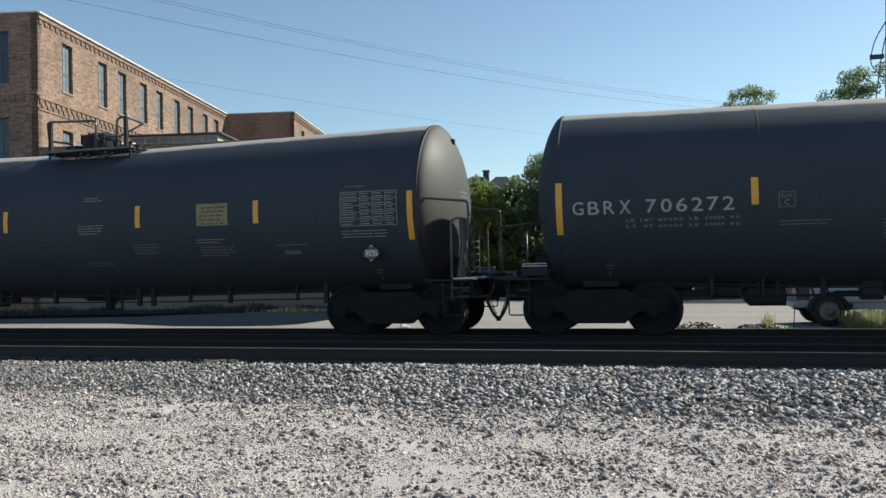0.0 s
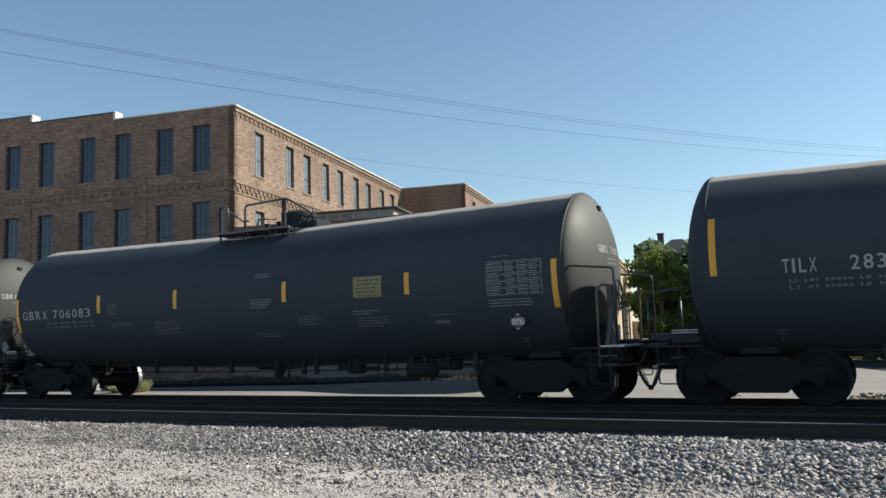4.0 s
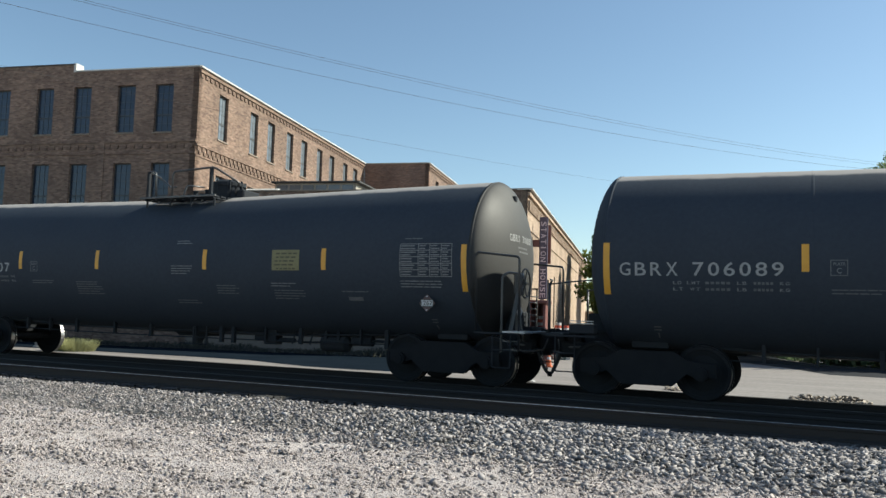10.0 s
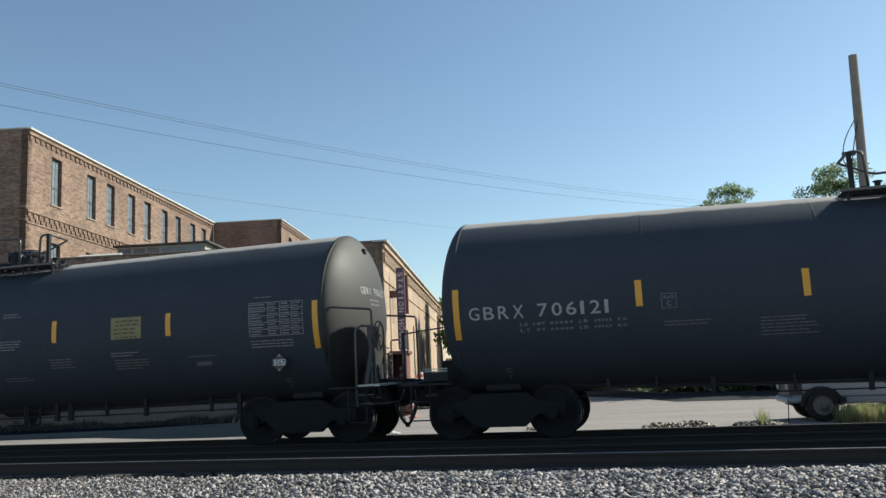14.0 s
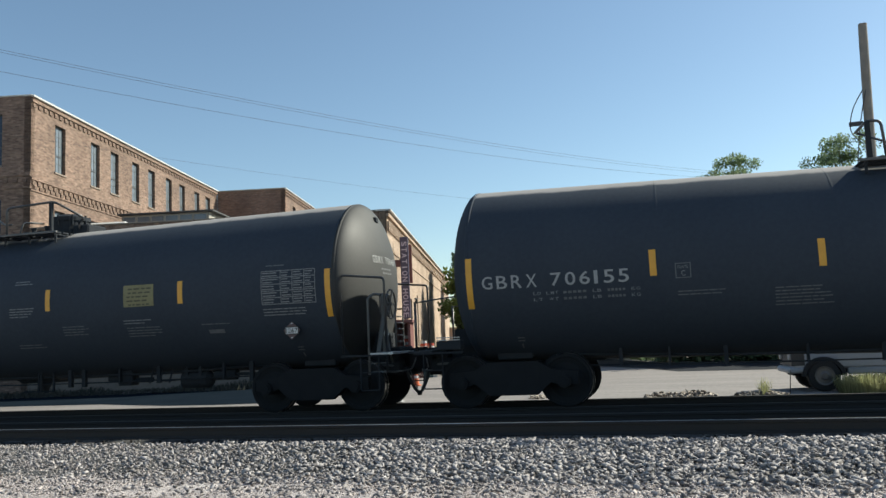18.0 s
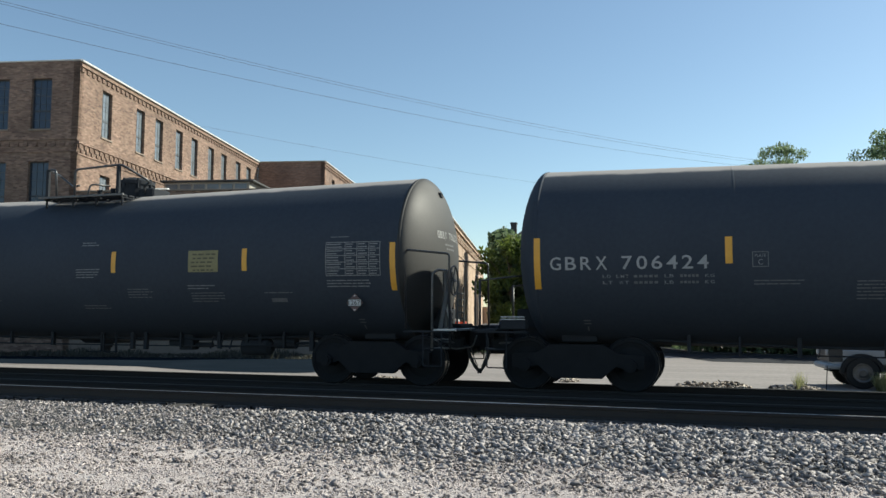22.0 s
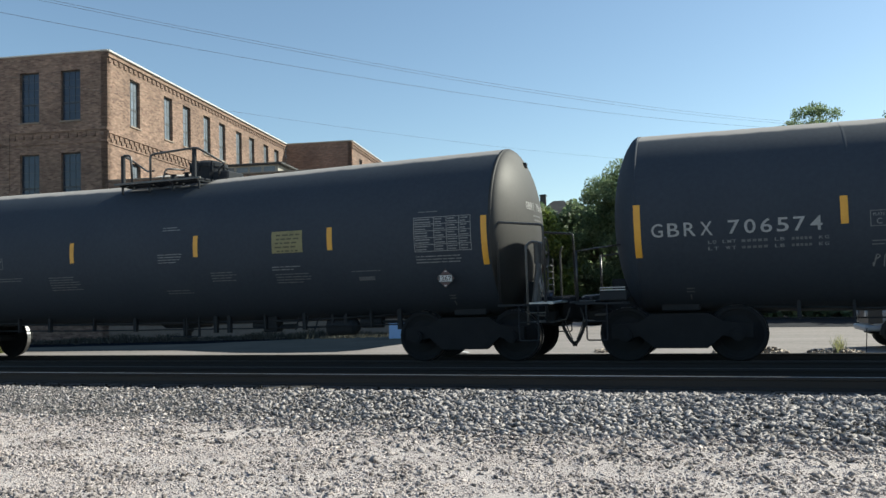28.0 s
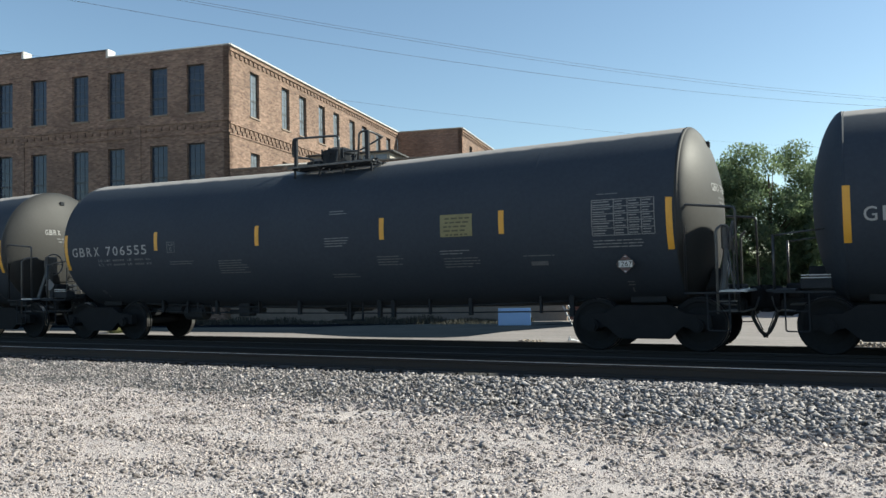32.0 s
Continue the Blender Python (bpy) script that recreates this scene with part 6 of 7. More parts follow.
def make_jeep():
    """Off-road car seen mostly below the tank cars: front bumper, big tyre, flared wing."""
    car = tagged(new("off_road_car"), "silver off-road car with large tyres and a black front bumper", "car")
    x, y = at(-8.85, 25.4)
    car.matrix_basis = pose(x, y, LOT_Z, 0, 0, 4)
    # nose points to -x
    bm = B()
    box(bm, -0.74, 3.2, -0.76, 0.76, 0.60, 1.06, 0.06)
    box(bm, 0.62, 1.8, -0.75, 0.75, 0.44, 0.62, 0.03)
    box(bm, 0.75, 3.2, -0.73, 0.73, 1.06, 1.2, 0.04)
    part("body", bm, M_CARPAINT, car)
    bm = B()
    box(bm, -0.72, 0.75, -0.70, 0.70, 1.05, 1.2, 0.05)
    part("bonnet", bm, M_CARPAINT, car)
    bm = B()
    vs = [(0.85, 1.2), (1.2, 1.78), (3.1, 1.80), (3.2, 1.2)]
    a = [bm.verts.new((px, -0.68, pz)) for px, pz in vs]
    b = [bm.verts.new((px, 0.68, pz)) for px, pz in vs]
    bm.faces.new(a), bm.faces.new(b[::-1])
    for i in range(4):
        bm.faces.new((a[i], b[i], b[(i + 1) % 4], a[(i + 1) % 4]))
    bmesh.ops.recalc_face_normals(bm, faces=bm.faces)
    part("cabin", bm, M_GLASS, car)
    bm = B()
    box(bm, 1.1, 2.95, -0.7, 0.7, 1.78, 1.85, 0.03)
    part("roof", bm, M_DARKPAINT, car)
    bm = B()
    box(bm, -0.90, -0.45, -0.80, 0.80, 0.50, 0.66, 0.05)
    part("front_bumper", bm, M_CARPAINT_BLUE, car)
    bm = B()
    box(bm, -0.80, -0.45, -0.775, 0.775, 0.70, 1.10, 0.02)
    part("grille", bm, M_DARKPAINT, car)
    for q in (-0.58, 0.58):
        part("headlight", rod(B(), (-0.84, q, 0.95), (-0.78, q, 0.95), 0.1, 14), M_SIGNW, car)
    for xx in (0.0, 2.4):
        for q in (-1, 1):
            # one arched strip with thickness
            bm = B()
            rows = []
            for i in range(25):
                c, w = math.cos(math.pi * i / 24), math.sin(math.pi * i / 24)
                rows.append([bm.verts.new((xx + rr * c, q * yy, 0.42 + (rr - 0.04) * w)) for rr, yy in ((0.45, 0.68), (0.45, 0.88), (0.55, 0.88), (0.55, 0.68))])
            for a, b in zip(rows, rows[1:]):
                for k in range(4):
                    bm.faces.new((a[k], a[(k + 1) % 4], b[(k + 1) % 4], b[k]))
            bm.faces.new(rows[0][::-1])
            bm.faces.new(rows[-1])
            bmesh.ops.recalc_face_normals(bm, faces=bm.faces)
            part("wing_flare", bm, M_TYRE, car)
            car_wheel(car, xx, q * 0.76, 0.42, 0.25)
    part("axle", rod(B(), (0, -0.7, 0.39), (0, 0.7, 0.39), 0.06, 8), M_STEEL, car)
    bm = B()
    box(bm, -0.7, 2.9, -0.4, 0.4, 0.42, 0.56)
    part("chassis", bm, M_STEEL, car)
    return car


make_jeep()


def make_cone(az, d, h=0.68):
    c = tagged(new("traffic_cone"), "orange traffic cone with white reflective bands", "traffic cone", "traffic cones")
    x, y = at(az, d)
    c.matrix_basis = pose(x, y, LOT_Z)
    orange = bpy.data.materials.get("orange_plastic") or mat("orange_plastic", (0.5, 0.1, 0.03), (0.62, 0.15, 0.05), rough=0.5, scale=5, fine=50, bump=0.05)
    bm = B()
    box(bm, -0.16, 0.16, -0.16, 0.16, 0.0, 0.05, 0.015)
    part("base", bm, orange, c)
    part("body", lathe(B(), [(0.12, 0.05), (0.025, h), (0.018, h + 0.01)], 20), orange, c)
    for a, b in ((0.45, 0.6), (0.7, 0.8)):
        r = lambda t: 0.12 - 0.095 * (t * h - 0.05) / (h - 0.05) + 0.004
        part("band", lathe(B(), [(r(a), a * h), (r(b), b * h)], 20), M_SIGNW, c)
    return c


make_cone(17.38, 33.3)


def make_board():
    """Pale blue board leaning on a frame beside the wall."""
    b = tagged(new("leaning_board"), "pale blue rectangular board standing on the lot", "board")
    x, y = at(22.7, 34.2)
    b.matrix_basis = pose(x, y, LOT_Z, -8, 0, 16)
    bm = B()
    box(bm, -0.68, 0.68, 0, 0.03, 0.02, 0.74, 0.006)
    part("panel", bm, mat("pale_blue_sheet", (0.30, 0.46, 0.70), (0.38, 0.54, 0.78), rough=0.5, scale=2, fine=30, bump=0.05), b)
    for q in (-0.55, 0.55):
        bm = B()
        rod(bm, (q, 0.03, 0.6), (q, 0.32, 0.07), 0.015, 6)
        part("prop", bm, M_GALV, b)
    return b


make_board()
M_MAROON = mat("dark_red_paint", (0.12, 0.045, 0.04), (0.19, 0.075, 0.065), rough=0.6, scale=3, fine=40, bump=0.1)


def make_kiosk():
    k = tagged(new("entrance_porch"), "dark red painted entrance porch beside the hall's corner", "porch")
    walls_space(k, 17.85, 0.6, LOT_Z)
    bm = B()
    box(bm, 0, 0.12, 0, 1.6, 0, 2.7)
    part("side_panel", bm, M_MAROON, k)
    bm = B()
    box(bm, 0.7, 0.82, 0, 1.6, 0, 2.7)
    part("side_panel", bm, M_MAROON, k)
    bm = B()
    box(bm, -0.0, 0.95, -0.2, 1.7, 2.7, 2.85, 0.02)
    part("roof", bm, M_MAROON, k)
    bm = B()
    box(bm, 0.12, 0.7, 1.5, 1.6, 0, 2.7)
    part("door", bm, M_MAROON, k)
    return k


make_kiosk()


def make_shade_drive():
    """Asphalt drive along the brick fronts with the shade put into its colour, its edge curving to the hall's corner.
    """
    pts = [(-60, -2.2), (-60, -4.8), (-20, -6.0), (-1.6, -7.3), (2.4, -8.0), (5.0, -8.35), (8.1, -8.95), (9.9, -10.1), (11.4, -10.95), (13.2, -11.4), (15.0, -11.5), (15.75, -10.9), (16.2, -9.4), (16.7, -8.0), (17.6, -6.6), (18.6, -5.2), (19.1, -2.7), (17.6, -1.0), (10, -2.0)]
    bm = B()
    bm.faces.new([bm.verts.new((x * 0.98, y * 0.991, 0)) for x, y in pts])
    bmesh.ops.triangulate(bm, faces=bm.faces[:])
    ob = part("drive", bm, M_SHADE_DRIVE)
    ob.matrix_basis = pose(CX, CY, LOT_Z + 0.006, 0, 0, WALL_YAW)
    if ob.data.polygons[0].normal.z < 0:
        ob.data.flip_normals()
    return tagged(ob, "asphalt drive along the brick fronts, its shade put into the dark bluish colour", "road", kind="structure")


make_shade_drive()


def make_ladder():
    l = tagged(new("leaning_ladder"), "pale metal ladder leaning at the hall's corner", "ladder")
    l.matrix_basis = pose(*at(18.52, 34.4), LOT_Z, 0, 0, 18)
    a, b = Vector((0, 0, 0)), Vector((-0.72, 0.35, 1.5))
    for q in (-0.15, 0.15):
        o = Vector((q * 0.8, -q * 0.8, 0))
        part("stile", rod(B(), a + o, b + o, 0.03, 6), M_GALV, l)
    for i in range(6):
        p = a.lerp(b, (i + 0.5) / 6)
        part("rung", rod(B(), p + Vector((-0.15, 0.15, 0)), p + Vector((0.15, -0.15, 0)), 0.02, 6), M_GALV, l)


make_ladder()


def make_marker(s, d, n, label):
    """Stack of striped road markers."""
    k = tagged(new("striped_marker"), label, "road marker", "striped markers by the hall")
    walls_space(k, s, d, LOT_Z)
    orange = mat("faded_red_plastic", (0.42, 0.06, 0.03), (0.55, 0.1, 0.06), rough=0.6, scale=5, fine=50, bump=0.05) if "faded_red_plastic" not in bpy.data.materials else bpy.data.materials["faded_red_plastic"]
    part("base", lathe(B(), [(0.3, 0.0), (0.3, 0.07), (0.2, 0.09)], 18), M_RUBBER, k)
    for i in range(n):
        z = 0.09 + i * 0.155
        part("band", lathe(B(), [(0.19, z), (0.2, z + 0.02), (0.19, z + 0.15)], 18), orange if i % 2 else M_SIGNW, k)
    return k


make_marker(18.35, 1.9, 13, "tall stack of red and white striped road markers")
make_marker(18.5, 9.2, 11, "stack of red and white striped road markers")
make_marker(18.9, 9.6, 10, "stack of red and white striped road markers")


def make_wall_notice():
    """Broad white notice on the hall's front near the corner."""
    w = tagged(new("wall_notice"), "broad white notice board with dark print on brick", "notice")
    walls_space(w, 14.2, -0.06)
    part("board", box(B(), 0, 3.25, -0.02, 0.02, 1.85, 2.97, 0.005), M_COPING, w)
    rng = random.Random(15)
    for z, h, n in ((2.68, 0.2, 9), (2.47, 0.06, 12), (2.2, 0.1, 3), (1.98, 0.1, 4)):
        x, end = (0.12, 3.1) if n > 8 else (1.9, 3.1)
        for i in range(n):
            ww = (end - x) / n
            part("print", box(B(), x + i * ww, x + (i + rng.uniform(0.6, 0.85)) * ww, -0.026, -0.022, z, z + h), M_BAR, w)


make_wall_notice()


def make_cream_shed():
    s = tagged(new("cream_shed"), "small cream flat-roofed shed past the hall's far end", "shed")
    walls_space(s, 17.8, 48.5, LOT_Z)
    part("wall", box(B(), 0, 1.1, 0, 2.4, 0, 2.9), M_CREAM, s)
    part("roof", box(B(), -0.0, 1.2, -0.1, 2.5, 2.9, 3.0, 0.01), M_STONE, s)


make_cream_shed()


def make_sign():
    """Tall vertical blade sign fixed to the hall's sunlit side."""
    s = tagged(new("blade_sign"), "tall narrow dark blue blade sign with pale vertical lettering", "sign")
    walls_space(s, 17.75, 2.4)
    bm = B()
    box(bm, 0.36, 0.78, -0.09, 0.09, 2.25, 6.35, 0.02)
    part("panel", bm, mat("dark_blue_panel", (0.05, 0.042, 0.075), (0.085, 0.07, 0.11), rough=0.5, scale=3, fine=40, bump=0.05), s)
    word = "STATION HOUSE"
    pale = mat("pale_sign_letters", (0.5, 0.42, 0.5), (0.62, 0.54, 0.6), rough=0.5, scale=5, fine=50, bump=0.0)
    n = len(word)
    for i, ch in enumerate(word):
        if ch == " ":
            continue
        t = text_bm(ch, 0.02 if ch != "I" else 0.10, 0.25 if ch != "I" else 0.16, 0, 0.27)
        # letters stand on their side, reading downwards
        for v in t.verts:
            x, z = v.co.x, v.co.z
            v.co = (0.435 + z, -0.095, 6.14 - i * 0.298 - x)
        part("letter", t, pale, s)
    part("bracket", box(B(), -0.55, 0.36, -0.12, 0.06, 4.85, 5.2, 0.01), M_MAROON, s, "brown wooden bracket beam")
    part("bracket", box(B(), 0.0, 0.36, -0.03, 0.03, 2.7, 2.78), M_STEEL, s)
    part("rear_panel", box(B(), 0.5, 0.82, 1.2, 1.3, 4.1, 6.1, 0.01), M_MAROON, s, "narrow dull purple strip behind the blade sign")
    return s


make_sign()


def make_banner():
    b = tagged(new("wall_banner"), "bright blue banner with pale marks on the brick wall", "banner")
    walls_space(b, 12.38, -0.03)
    blue = mat("blue_banner_cloth", (0.03, 0.13, 0.42), (0.05, 0.19, 0.55), rough=0.7, scale=2, fine=40, bump=0.1)
    bm = B()
    box(bm, 0, 1.66, -0.02, 0.0, 2.02, 3.26, 0.004)
    part("cloth", bm, blue, b)
    bm = B()
    box(bm, 0, 1.66, -0.024, 0.0, 1.86, 2.012, 0.004)
    part("hem", bm, M_SIGNW, b, "pale strip at the banner's foot")
    rng = random.Random(5)
    for i in range(5):
        bm = B()
        x = 0.15 + rng.uniform(0, 0.5)
        z = 2.16 + i * 0.13
        box(bm, x, min(1.55, x + rng.uniform(0.3, 1.0)), -0.026, -0.022, z, z + 0.05)
        part("print", bm, M_SIGNW, b)
    return b


make_banner()


def make_hydrant():
    h = tagged(new("fire_hydrant"), "pale grey fire hydrant on the grass verge", "hydrant")
    x, y = at(50.9, 40.5)
    h.matrix_basis = pose(x, y, LOT_Z)
    m = mat("pale_grey_enamel", (0.2, 0.2, 0.2), (0.3, 0.3, 0.3), rough=0.5, scale=4, fine=50, bump=0.1)
    part("barrel", lathe(B(), [(0.25, 0), (0.25, 0.06), (0.19, 0.08), (0.18, 0.56), (0.23, 0.58), (0.23, 0.64), (0.16, 0.76), (0.05, 0.82), (0.05, 0.88)], 16), m, h)
    for q in (-1, 1):
        part("nozzle", rod(B(), (q * 0.1, 0, 0.5), (q * 0.24, 0, 0.5), 0.07, 10), m, h)


make_hydrant()


def make_parked(az, d, yaw, paint, label, length=4.4):
    c = tagged(new("parked_car"), label, "car", "cars parked far across the lot")
    x, y = at(az, d)
    c.matrix_basis = pose(x, y, LOT_Z, 0, 0, yaw)
    L = length / 2
    prof = [(-L, 0.35), (-L, 0.75), (-L * 0.62, 0.92), (-L * 0.35, 1.42), (L * 0.45, 1.46), (L * 0.8, 0.98), (L, 0.9), (L, 0.35)]
    bm = B()
    a = [bm.verts.new((px, -0.85, pz)) for px, pz in prof]
    b = [bm.verts.new((px, 0.85, pz)) for px, pz in prof]
    bm.faces.new(a), bm.faces.new(b[::-1])
    for i in range(len(prof)):
        bm.faces.new((a[i], b[i], b[(i + 1) % len(prof)], a[(i + 1) % len(prof)]))
    bmesh.ops.recalc_face_normals(bm, faces=bm.faces)
    bmesh.ops.bevel(bm, geom=bm.edges[:], offset=0.05, segments=2, affect="EDGES")
    part("body", bm, paint, c)
    for q in (-1, 1):
        bm = B()
        vs = [bm.verts.new((px, q * 0.862, pz)) for px, pz in ((-L * 0.55, 0.95), (-L * 0.32, 1.36), (L * 0.42, 1.38), (L * 0.68, 0.98))]
        bm.faces.new(vs if q < 0 else vs[::-1])
        part("side_window", bm, M_GLASS, c)
        for xx in (-L * 0.62, L * 0.62):
            car_wheel(c, xx, q * 0.78, 0.33, 0.2)
    return c


make_parked(14.3, 52.0, 20, M_CARPAINT, "silver car parked far across the lot")
make_parked(11.9, 54.0, 15, M_DARKPAINT, "dark car parked far across the lot")
make_parked(9.4, 56.0, 12, M_CARPAINT_BLUE, "grey-blue car parked far across the lot")


def make_far_house():
    """House whose roof and chimney show over the shrubs."""
    h = tagged(new("far_house"), "distant brick house with a dark roof and dark chimney", "house")
    x, y = at(11.7, 78)
    h.matrix_basis = pose(x, y, LOT_Z, 0, 0, 8)
    part("wall", box(B(), -2.6, 2.6, -2, 2, 0, 8.2), M_BRICK_RED, h)
    bm = B()
    a = [bm.verts.new(p) for p in ((-2.9, -2.3, 8.1), (2.9, -2.3, 8.1), (2.9, 2.3, 8.1), (-2.9, 2.3, 8.1), (-0.5, 0, 10.25), (0.5, 0, 10.25))]
    for f in ((0, 1, 5, 4), (1, 2, 5), (2, 3, 4, 5), (3, 0, 4), (3, 2, 1, 0)):
        bm.faces.new([a[i] for i in f])
    bmesh.ops.recalc_face_normals(bm, faces=bm.faces)
    part("roof", bm, M_ROOF, h)
    bm = box(B(), -1.75, -1.2, 0.2, 0.75, 8.0, 10.8)
    box(bm, -1.8, -1.15, 0.15, 0.8, 10.8, 10.95)
    part("chimney", bm, M_ROOF, h)


make_far_house()


def crate_stack(az, d, n, material, label, w=0.5, turn=0.0):
    """Open slatted crates piled on one another."""
    k = tagged(new("crate_stack"), label, "crates", "stacked crates by the hall")
    k.matrix_basis = pose(*at(az, d), LOT_Z, 0, 0, az + turn)
    h = 0.28
    bm = B()
    for x0, x1, y0, y1 in ((-w / 2, w / 2, -0.2, -0.17), (-w / 2, w / 2, 0.17, 0.2), (-w / 2, -w / 2 + 0.03, -0.17, 0.17), (w / 2 - 0.03, w / 2, -0.17, 0.17)):
        for z0, z1 in ((0.0, 0.08), (0.11, 0.17), (0.20, 0.265)):
            box(bm, x0, x1, y0, y1, z0, z1)
    for sx in (-1, 1):
        for sy in (-1, 1):
            box(bm, sx * (w / 2 - 0.02) - 0.025, sx * (w / 2 - 0.02) + 0.025, sy * 0.185 - 0.02, sy * 0.185 + 0.02, 0.0, 0.27)
    box(bm, -w / 2 + 0.03, w / 2 - 0.03, -0.17, 0.17, 0.005, 0.02)
    rng = random.Random(int(az * 100))
    first = None
    for i in range(n):
        m = pose(rng.uniform(-0.02, 0.02), rng.uniform(-0.02, 0.02), i * h, 0, 0, rng.uniform(-3, 3))
        if first is None:
            first = part("crate", bm, material, k)
            first.matrix_basis = m
        else:
            like(first, m)
    return k


M_TEAL = mat("dark_teal_plastic", (0.02, 0.06, 0.065), (0.045, 0.10, 0.105), rough=0.5, scale=4, fine=50, bump=0.05)
M_PALE = mat("pale_grey_plastic", (0.42, 0.42, 0.41), (0.6, 0.6, 0.58), rough=0.55, scale=4, fine=50, bump=0.05)
crate_stack(18.15, 35.1, 5, M_MAROON, "dark red slatted crates stacked on the lot")
crate_stack(17.72, 35.6, 4, M_MAROON, "dark red slatted crates stacked on the lot", 0.45)
crate_stack(17.02, 40.1, 5, M_MAROON, "dark red slatted crates stacked on the lot", 0.42)
crate_stack(16.55, 40.0, 5, M_TEAL, "dark teal slatted crates stacked on the lot", 0.45)
crate_stack(16.15, 40.3, 5, M_PALE, "pale grey slatted crates stacked on the lot", 0.32)


def make_front_car():
    """Parked off-road car, its nose to the tracks."""
    c = tagged(new("parked_car"), "dark grey off-road car parked nose-on with pale bonnet", "car", "cars parked far across the lot")
    x, y = at(13.02, 43.6)
    c.matrix_basis = pose(x, y, LOT_Z, 0, 0, 13.0)
    # nose towards -y
    bm = box(B(), -0.72, 0.72, -1.0, 2.2, 0.52, 1.02, 0.08)
    part("body", bm, M_DARKPAINT, c)
    part("bonnet", box(B(), -0.66, 0.66, -0.98, 0.4, 0.98, 1.10, 0.05), M_CARPAINT, c, "pale bonnet")
    bm = B()
    a = [bm.verts.new(p) for p in ((-0.66, 0.4, 1.06), (0.66, 0.4, 1.06), (0.58, 0.75, 1.68), (-0.58, 0.75, 1.68), (-0.66, 2.1, 1.06), (0.66, 2.1, 1.06), (0.58, 2.0, 1.68), (-0.58, 2.0, 1.68))]
    for f in ((0, 1, 2, 3), (5, 4, 7, 6), (1, 5, 6, 2), (4, 0, 3, 7), (3, 2, 6, 7), (4, 5, 1, 0)):
        bm.faces.new([a[i] for i in f])
    bmesh.ops.recalc_face_normals(bm, faces=bm.faces)
    part("cabin", bm, M_GLASS, c)
    part("roof", box(B(), -0.6, 0.6, 0.7, 2.05, 1.68, 1.75, 0.03), M_DARKPAINT, c)
    part("front_bumper", box(B(), -0.76, 0.76, -1.18, -1.0, 0.46, 0.62, 0.04), M_CARPAINT_BLUE, c)
    part("grille", box(B(), -0.42, 0.42, -1.03, -0.99, 0.68, 0.94, 0.01), M_RUBBER, c)
    for q in range(6):
        part("grille_bar", box(B(), -0.36 + q * 0.13, -0.31 + q * 0.13, -1.045, -1.03, 0.70, 0.92), M_CARPAINT, c)
    for q in (-0.56, 0.56):
        part("headlight", rod(B(), (q, -1.06, 0.82), (q, -1.0, 0.82), 0.09, 14), M_SIGNW, c)
    for q in (-1, 1):
        for yy in (-0.55, 1.7):
            o = new("wheel")
            o.parent = c
            o.matrix_basis = pose(q * 0.66, yy, 0.36)
            part("tyre", lathe(B(), [(0.2, -0.11), (0.34, -0.11), (0.36, -0.08), (0.36, 0.08), (0.34, 0.11), (0.2, 0.11)], 22, "X"), M_TYRE, o)
            part("rim", lathe(B(), [(0.03, -0.06), (0.2, -0.09), (0.2, 0.09), (0.03, 0.06)], 18, "X"), M_HUB, o)
    return c


make_front_car()


def make_shrub(az, d, seed, label, rad=0.45, hgt=0.9):
    """Low bush of small leaves on thin stems."""
    sh = tagged(new("shrub"), label, "shrub", "shrubs by the crates")
    sh.matrix_basis = pose(*at(az, d), LOT_Z)
    rng = random.Random(seed)
    bm = B()
    for i in range(9):
        a = rng.uniform(0, 6.28)
        rod(bm, (0, 0, -0.02), (rad * 0.8 * math.cos(a), rad * 0.8 * math.sin(a), hgt * rng.uniform(0.5, 0.9)), 0.014, 5, 0.005)
    part("stems", bm, M_BARK, sh)
    r = np.random.RandomState(seed)
    n = 900
    off = r.normal(size=(n, 3))
    off /= np.linalg.norm(off, axis=1)[:, None]
    p = off * r.random_sample((n, 1)) ** 0.4 * np.array((rad, rad, hgt * 0.5)) + np.array((0, 0, hgt * 0.55))
    u = r.normal(size=(n, 3))
    u /= np.linalg.norm(u, axis=1)[:, None]
    w = np.cross(u, r.normal(size=(n, 3)))
    w /= np.linalg.norm(w, axis=1)[:, None]
    q = 0.06 * r.uniform(0.6, 1.3, (n, 1))
    V = np.stack([p - u * q, p + w * q * 0.5, p + u * q, p - w * q * 0.5], 1).reshape(-1, 3)
    part_ob = mesh_from("foliage", V, np.arange(n * 4).reshape(-1, 4), M_LEAF)
    part_ob.parent = sh


make_shrub(15.55, 41.2, 3, "dark green bush standing on the lot")
make_shrub(14.95, 41.4, 4, "dark green bush standing on the lot", 0.4, 0.75)


def make_litter():
    """Crumpled white sheet lying beside the far track."""
    x, y = at(18.65, 25.0)
    rng = random.Random(8)
    bm = B()
    g = [[bm.verts.new((i * 0.05 - 0.15, j * 0.05 - 0.1, 0.014 + (0.22 if i == 1 and j in (1, 2) else 0.07) * rng.uniform(0.3, 1) * (1 - abs(i - 2) / 4.5))) for j in range(5)] for i in range(7)]
    for i in range(6):
        for j in range(4):
            bm.faces.new((g[i][j], g[i + 1][j], g[i + 1][j + 1], g[i][j + 1]))
    r = bmesh.ops.extrude_face_region(bm, geom=bm.faces[:])
    bmesh.ops.translate(bm, vec=(0, 0, -0.012), verts=[v for v in r["geom"] if isinstance(v, bmesh.types.BMVert)])
    bmesh.ops.recalc_face_normals(bm, faces=bm.faces)
    ob = part("litter", bm, M_SIGNW)
    ob.location = (x, y, LOT_Z + 0.012)
    tagged(ob, "crumpled white sheet lying on the lot", "litter")


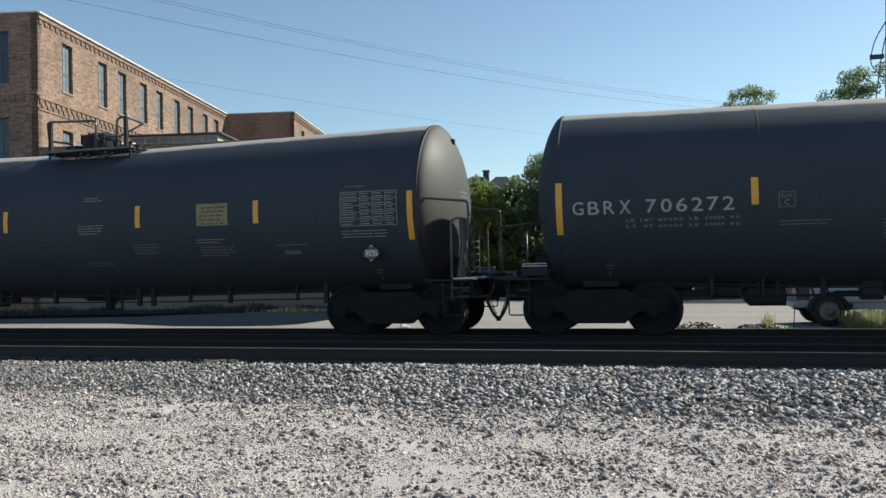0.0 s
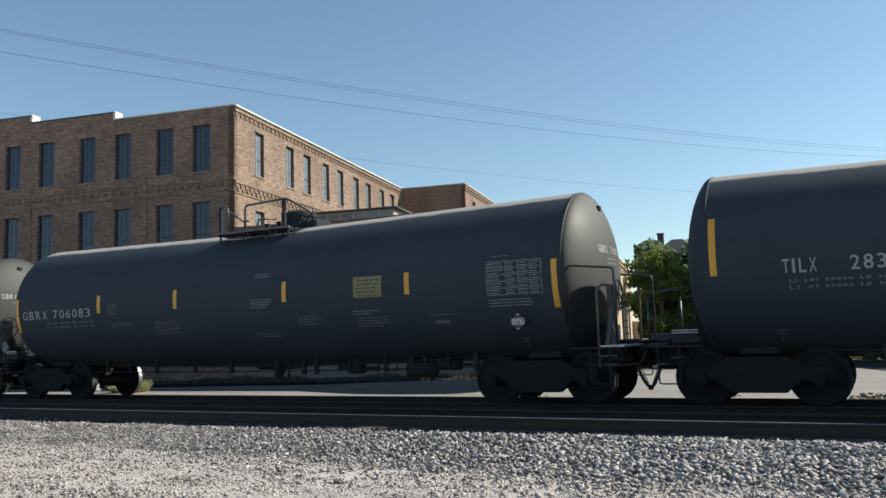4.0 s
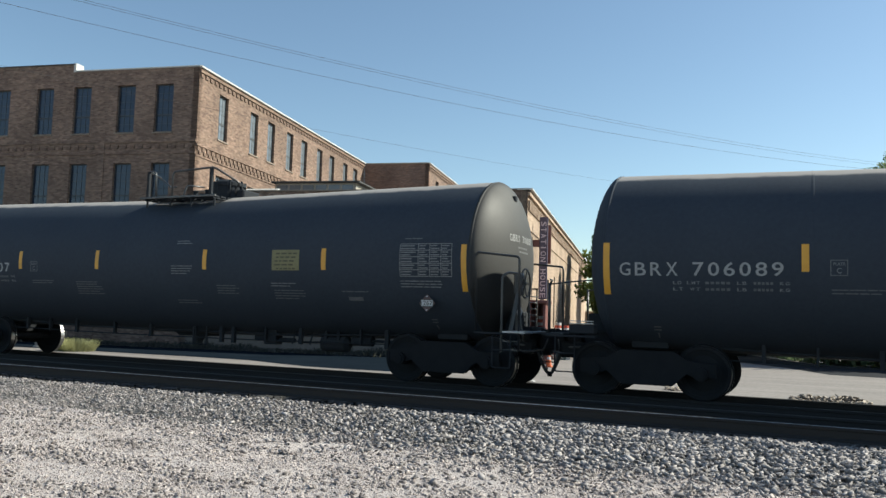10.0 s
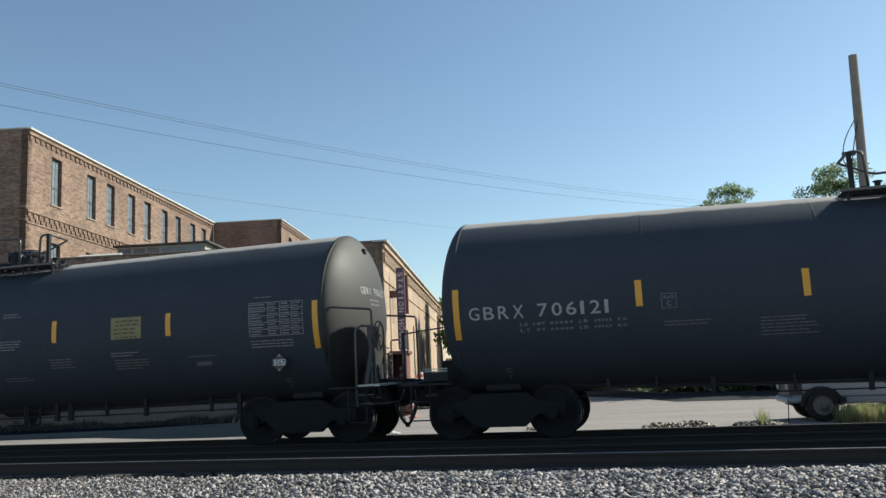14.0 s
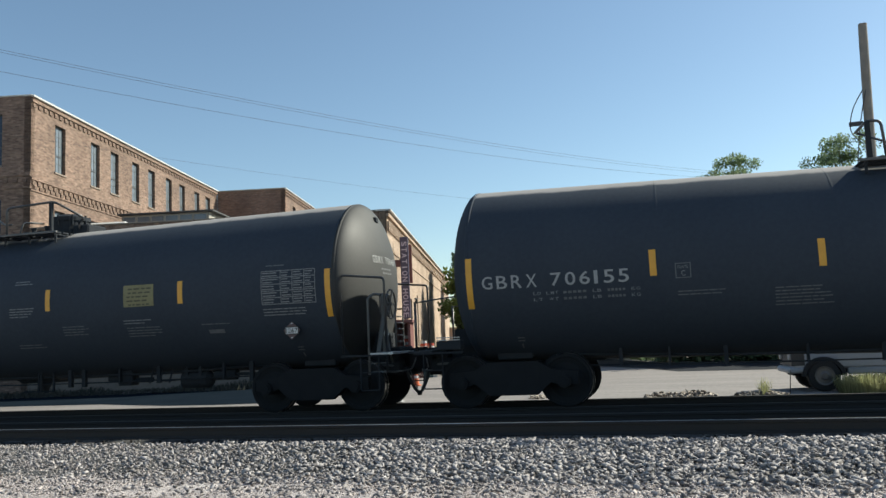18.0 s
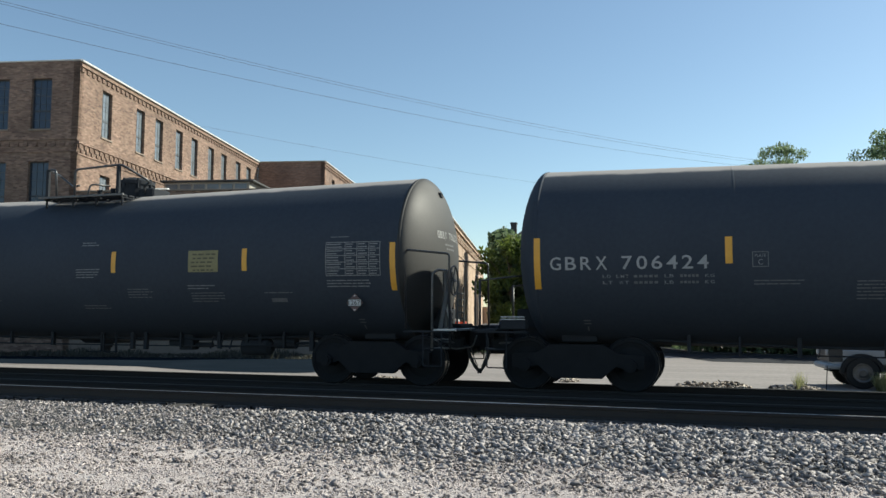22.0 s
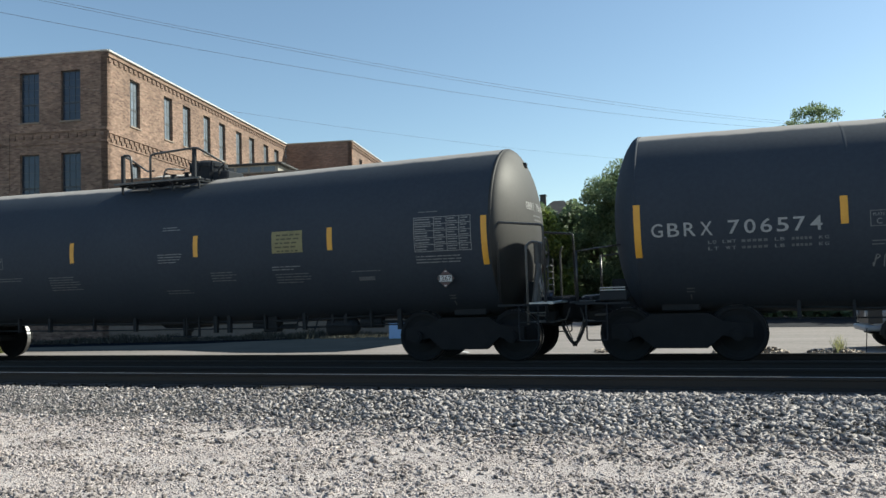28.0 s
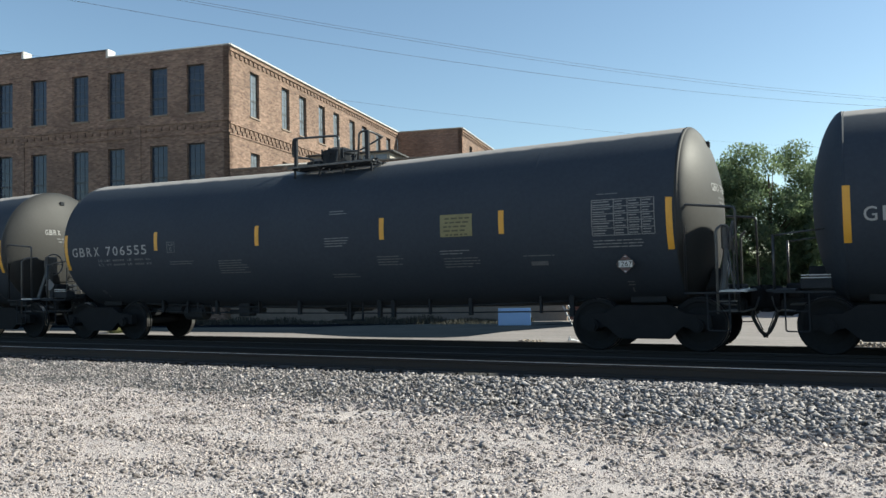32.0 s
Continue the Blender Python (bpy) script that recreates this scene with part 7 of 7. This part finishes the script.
make_litter()


# ---------------------------------------------------------------- movement
TRAVEL = [(0.0, 5.466), (0.5, 1.095), (1.0, -3.300), (1.5, -7.590), (2.0, -12.074), (2.5, -16.404), (5.0, -38.265), (5.5, -42.645), (6.0, -46.983), (6.5, -51.351), (7.0, -56.014), (7.5, -60.456), (8.0, -64.722), (8.5, -69.029), (9.0, -73.363), (9.5, -77.712), (10.0, -82.035), (11.0, -90.619), (11.5, -94.982), (12.0, -99.331), (12.5, -103.664), (13.0, -107.995), (13.5, -112.291), (14.0, -116.593), (16.5, -138.065), (17.0, -142.322), (17.5, -146.582), (18.0, -150.865), (18.5, -155.078), (19.0, -159.345), (20.0, -167.825), (20.5, -171.996), (21.0, -176.222), (21.5, -180.465), (22, -184.736), (23.0, -193.510), (23.5, -197.669), (24.0, -201.805), (24.5, -205.963), (25.0, -210.153), (25.5, -214.342), (28.0, -235.246), (28.5, -239.353), (29.0, -243.273), (29.5, -247.433), (30.0, -251.602), (30.5, -255.752), (31.0, -260.138), (31.5, -264.315), (32.0, -268.436)]


def travel_at(t):
    for (t0, s0), (t1, s1) in zip(TRAVEL, TRAVEL[1:]):
        if t <= t1:
            return s0 + (s1 - s0) * (t - t0) / (t1 - t0)
    return TRAVEL[-1][1]


def motions():
    for k, variant, mark, number, car in TRAIN:
        # wheels turn while the car is near the view, once round for each 2.87 m
        spin = [i / 15 for i in range(0, 481) if -38 < travel_at(i / 15) + PITCH * k < 18]
        spin = sorted({0.0, 32.0, *spin})
        first, last = (spin[1] if len(spin) > 2 else 0.0), (spin[-2] if len(spin) > 2 else 32.0)
        if travel_at(0.0) + PITCH * k < 18:
            first = 0.0
        if travel_at(32.0) + PITCH * k > -38:
            last = 32.0
        for o in car.children:
            if o.name.startswith("wheelset"):
                x = o.matrix_basis.translation.x
                walk(o, [(t, pose(x, 0, 0.457 - RAIL_DROP, 0, math.degrees((travel_at(min(max(t, first), last))) / 0.457), 0)) for t in spin])
        walk(car, [(t, pose(s + PITCH * k, TRACK_Y, 0)) for t, s in TRAVEL])


motions()
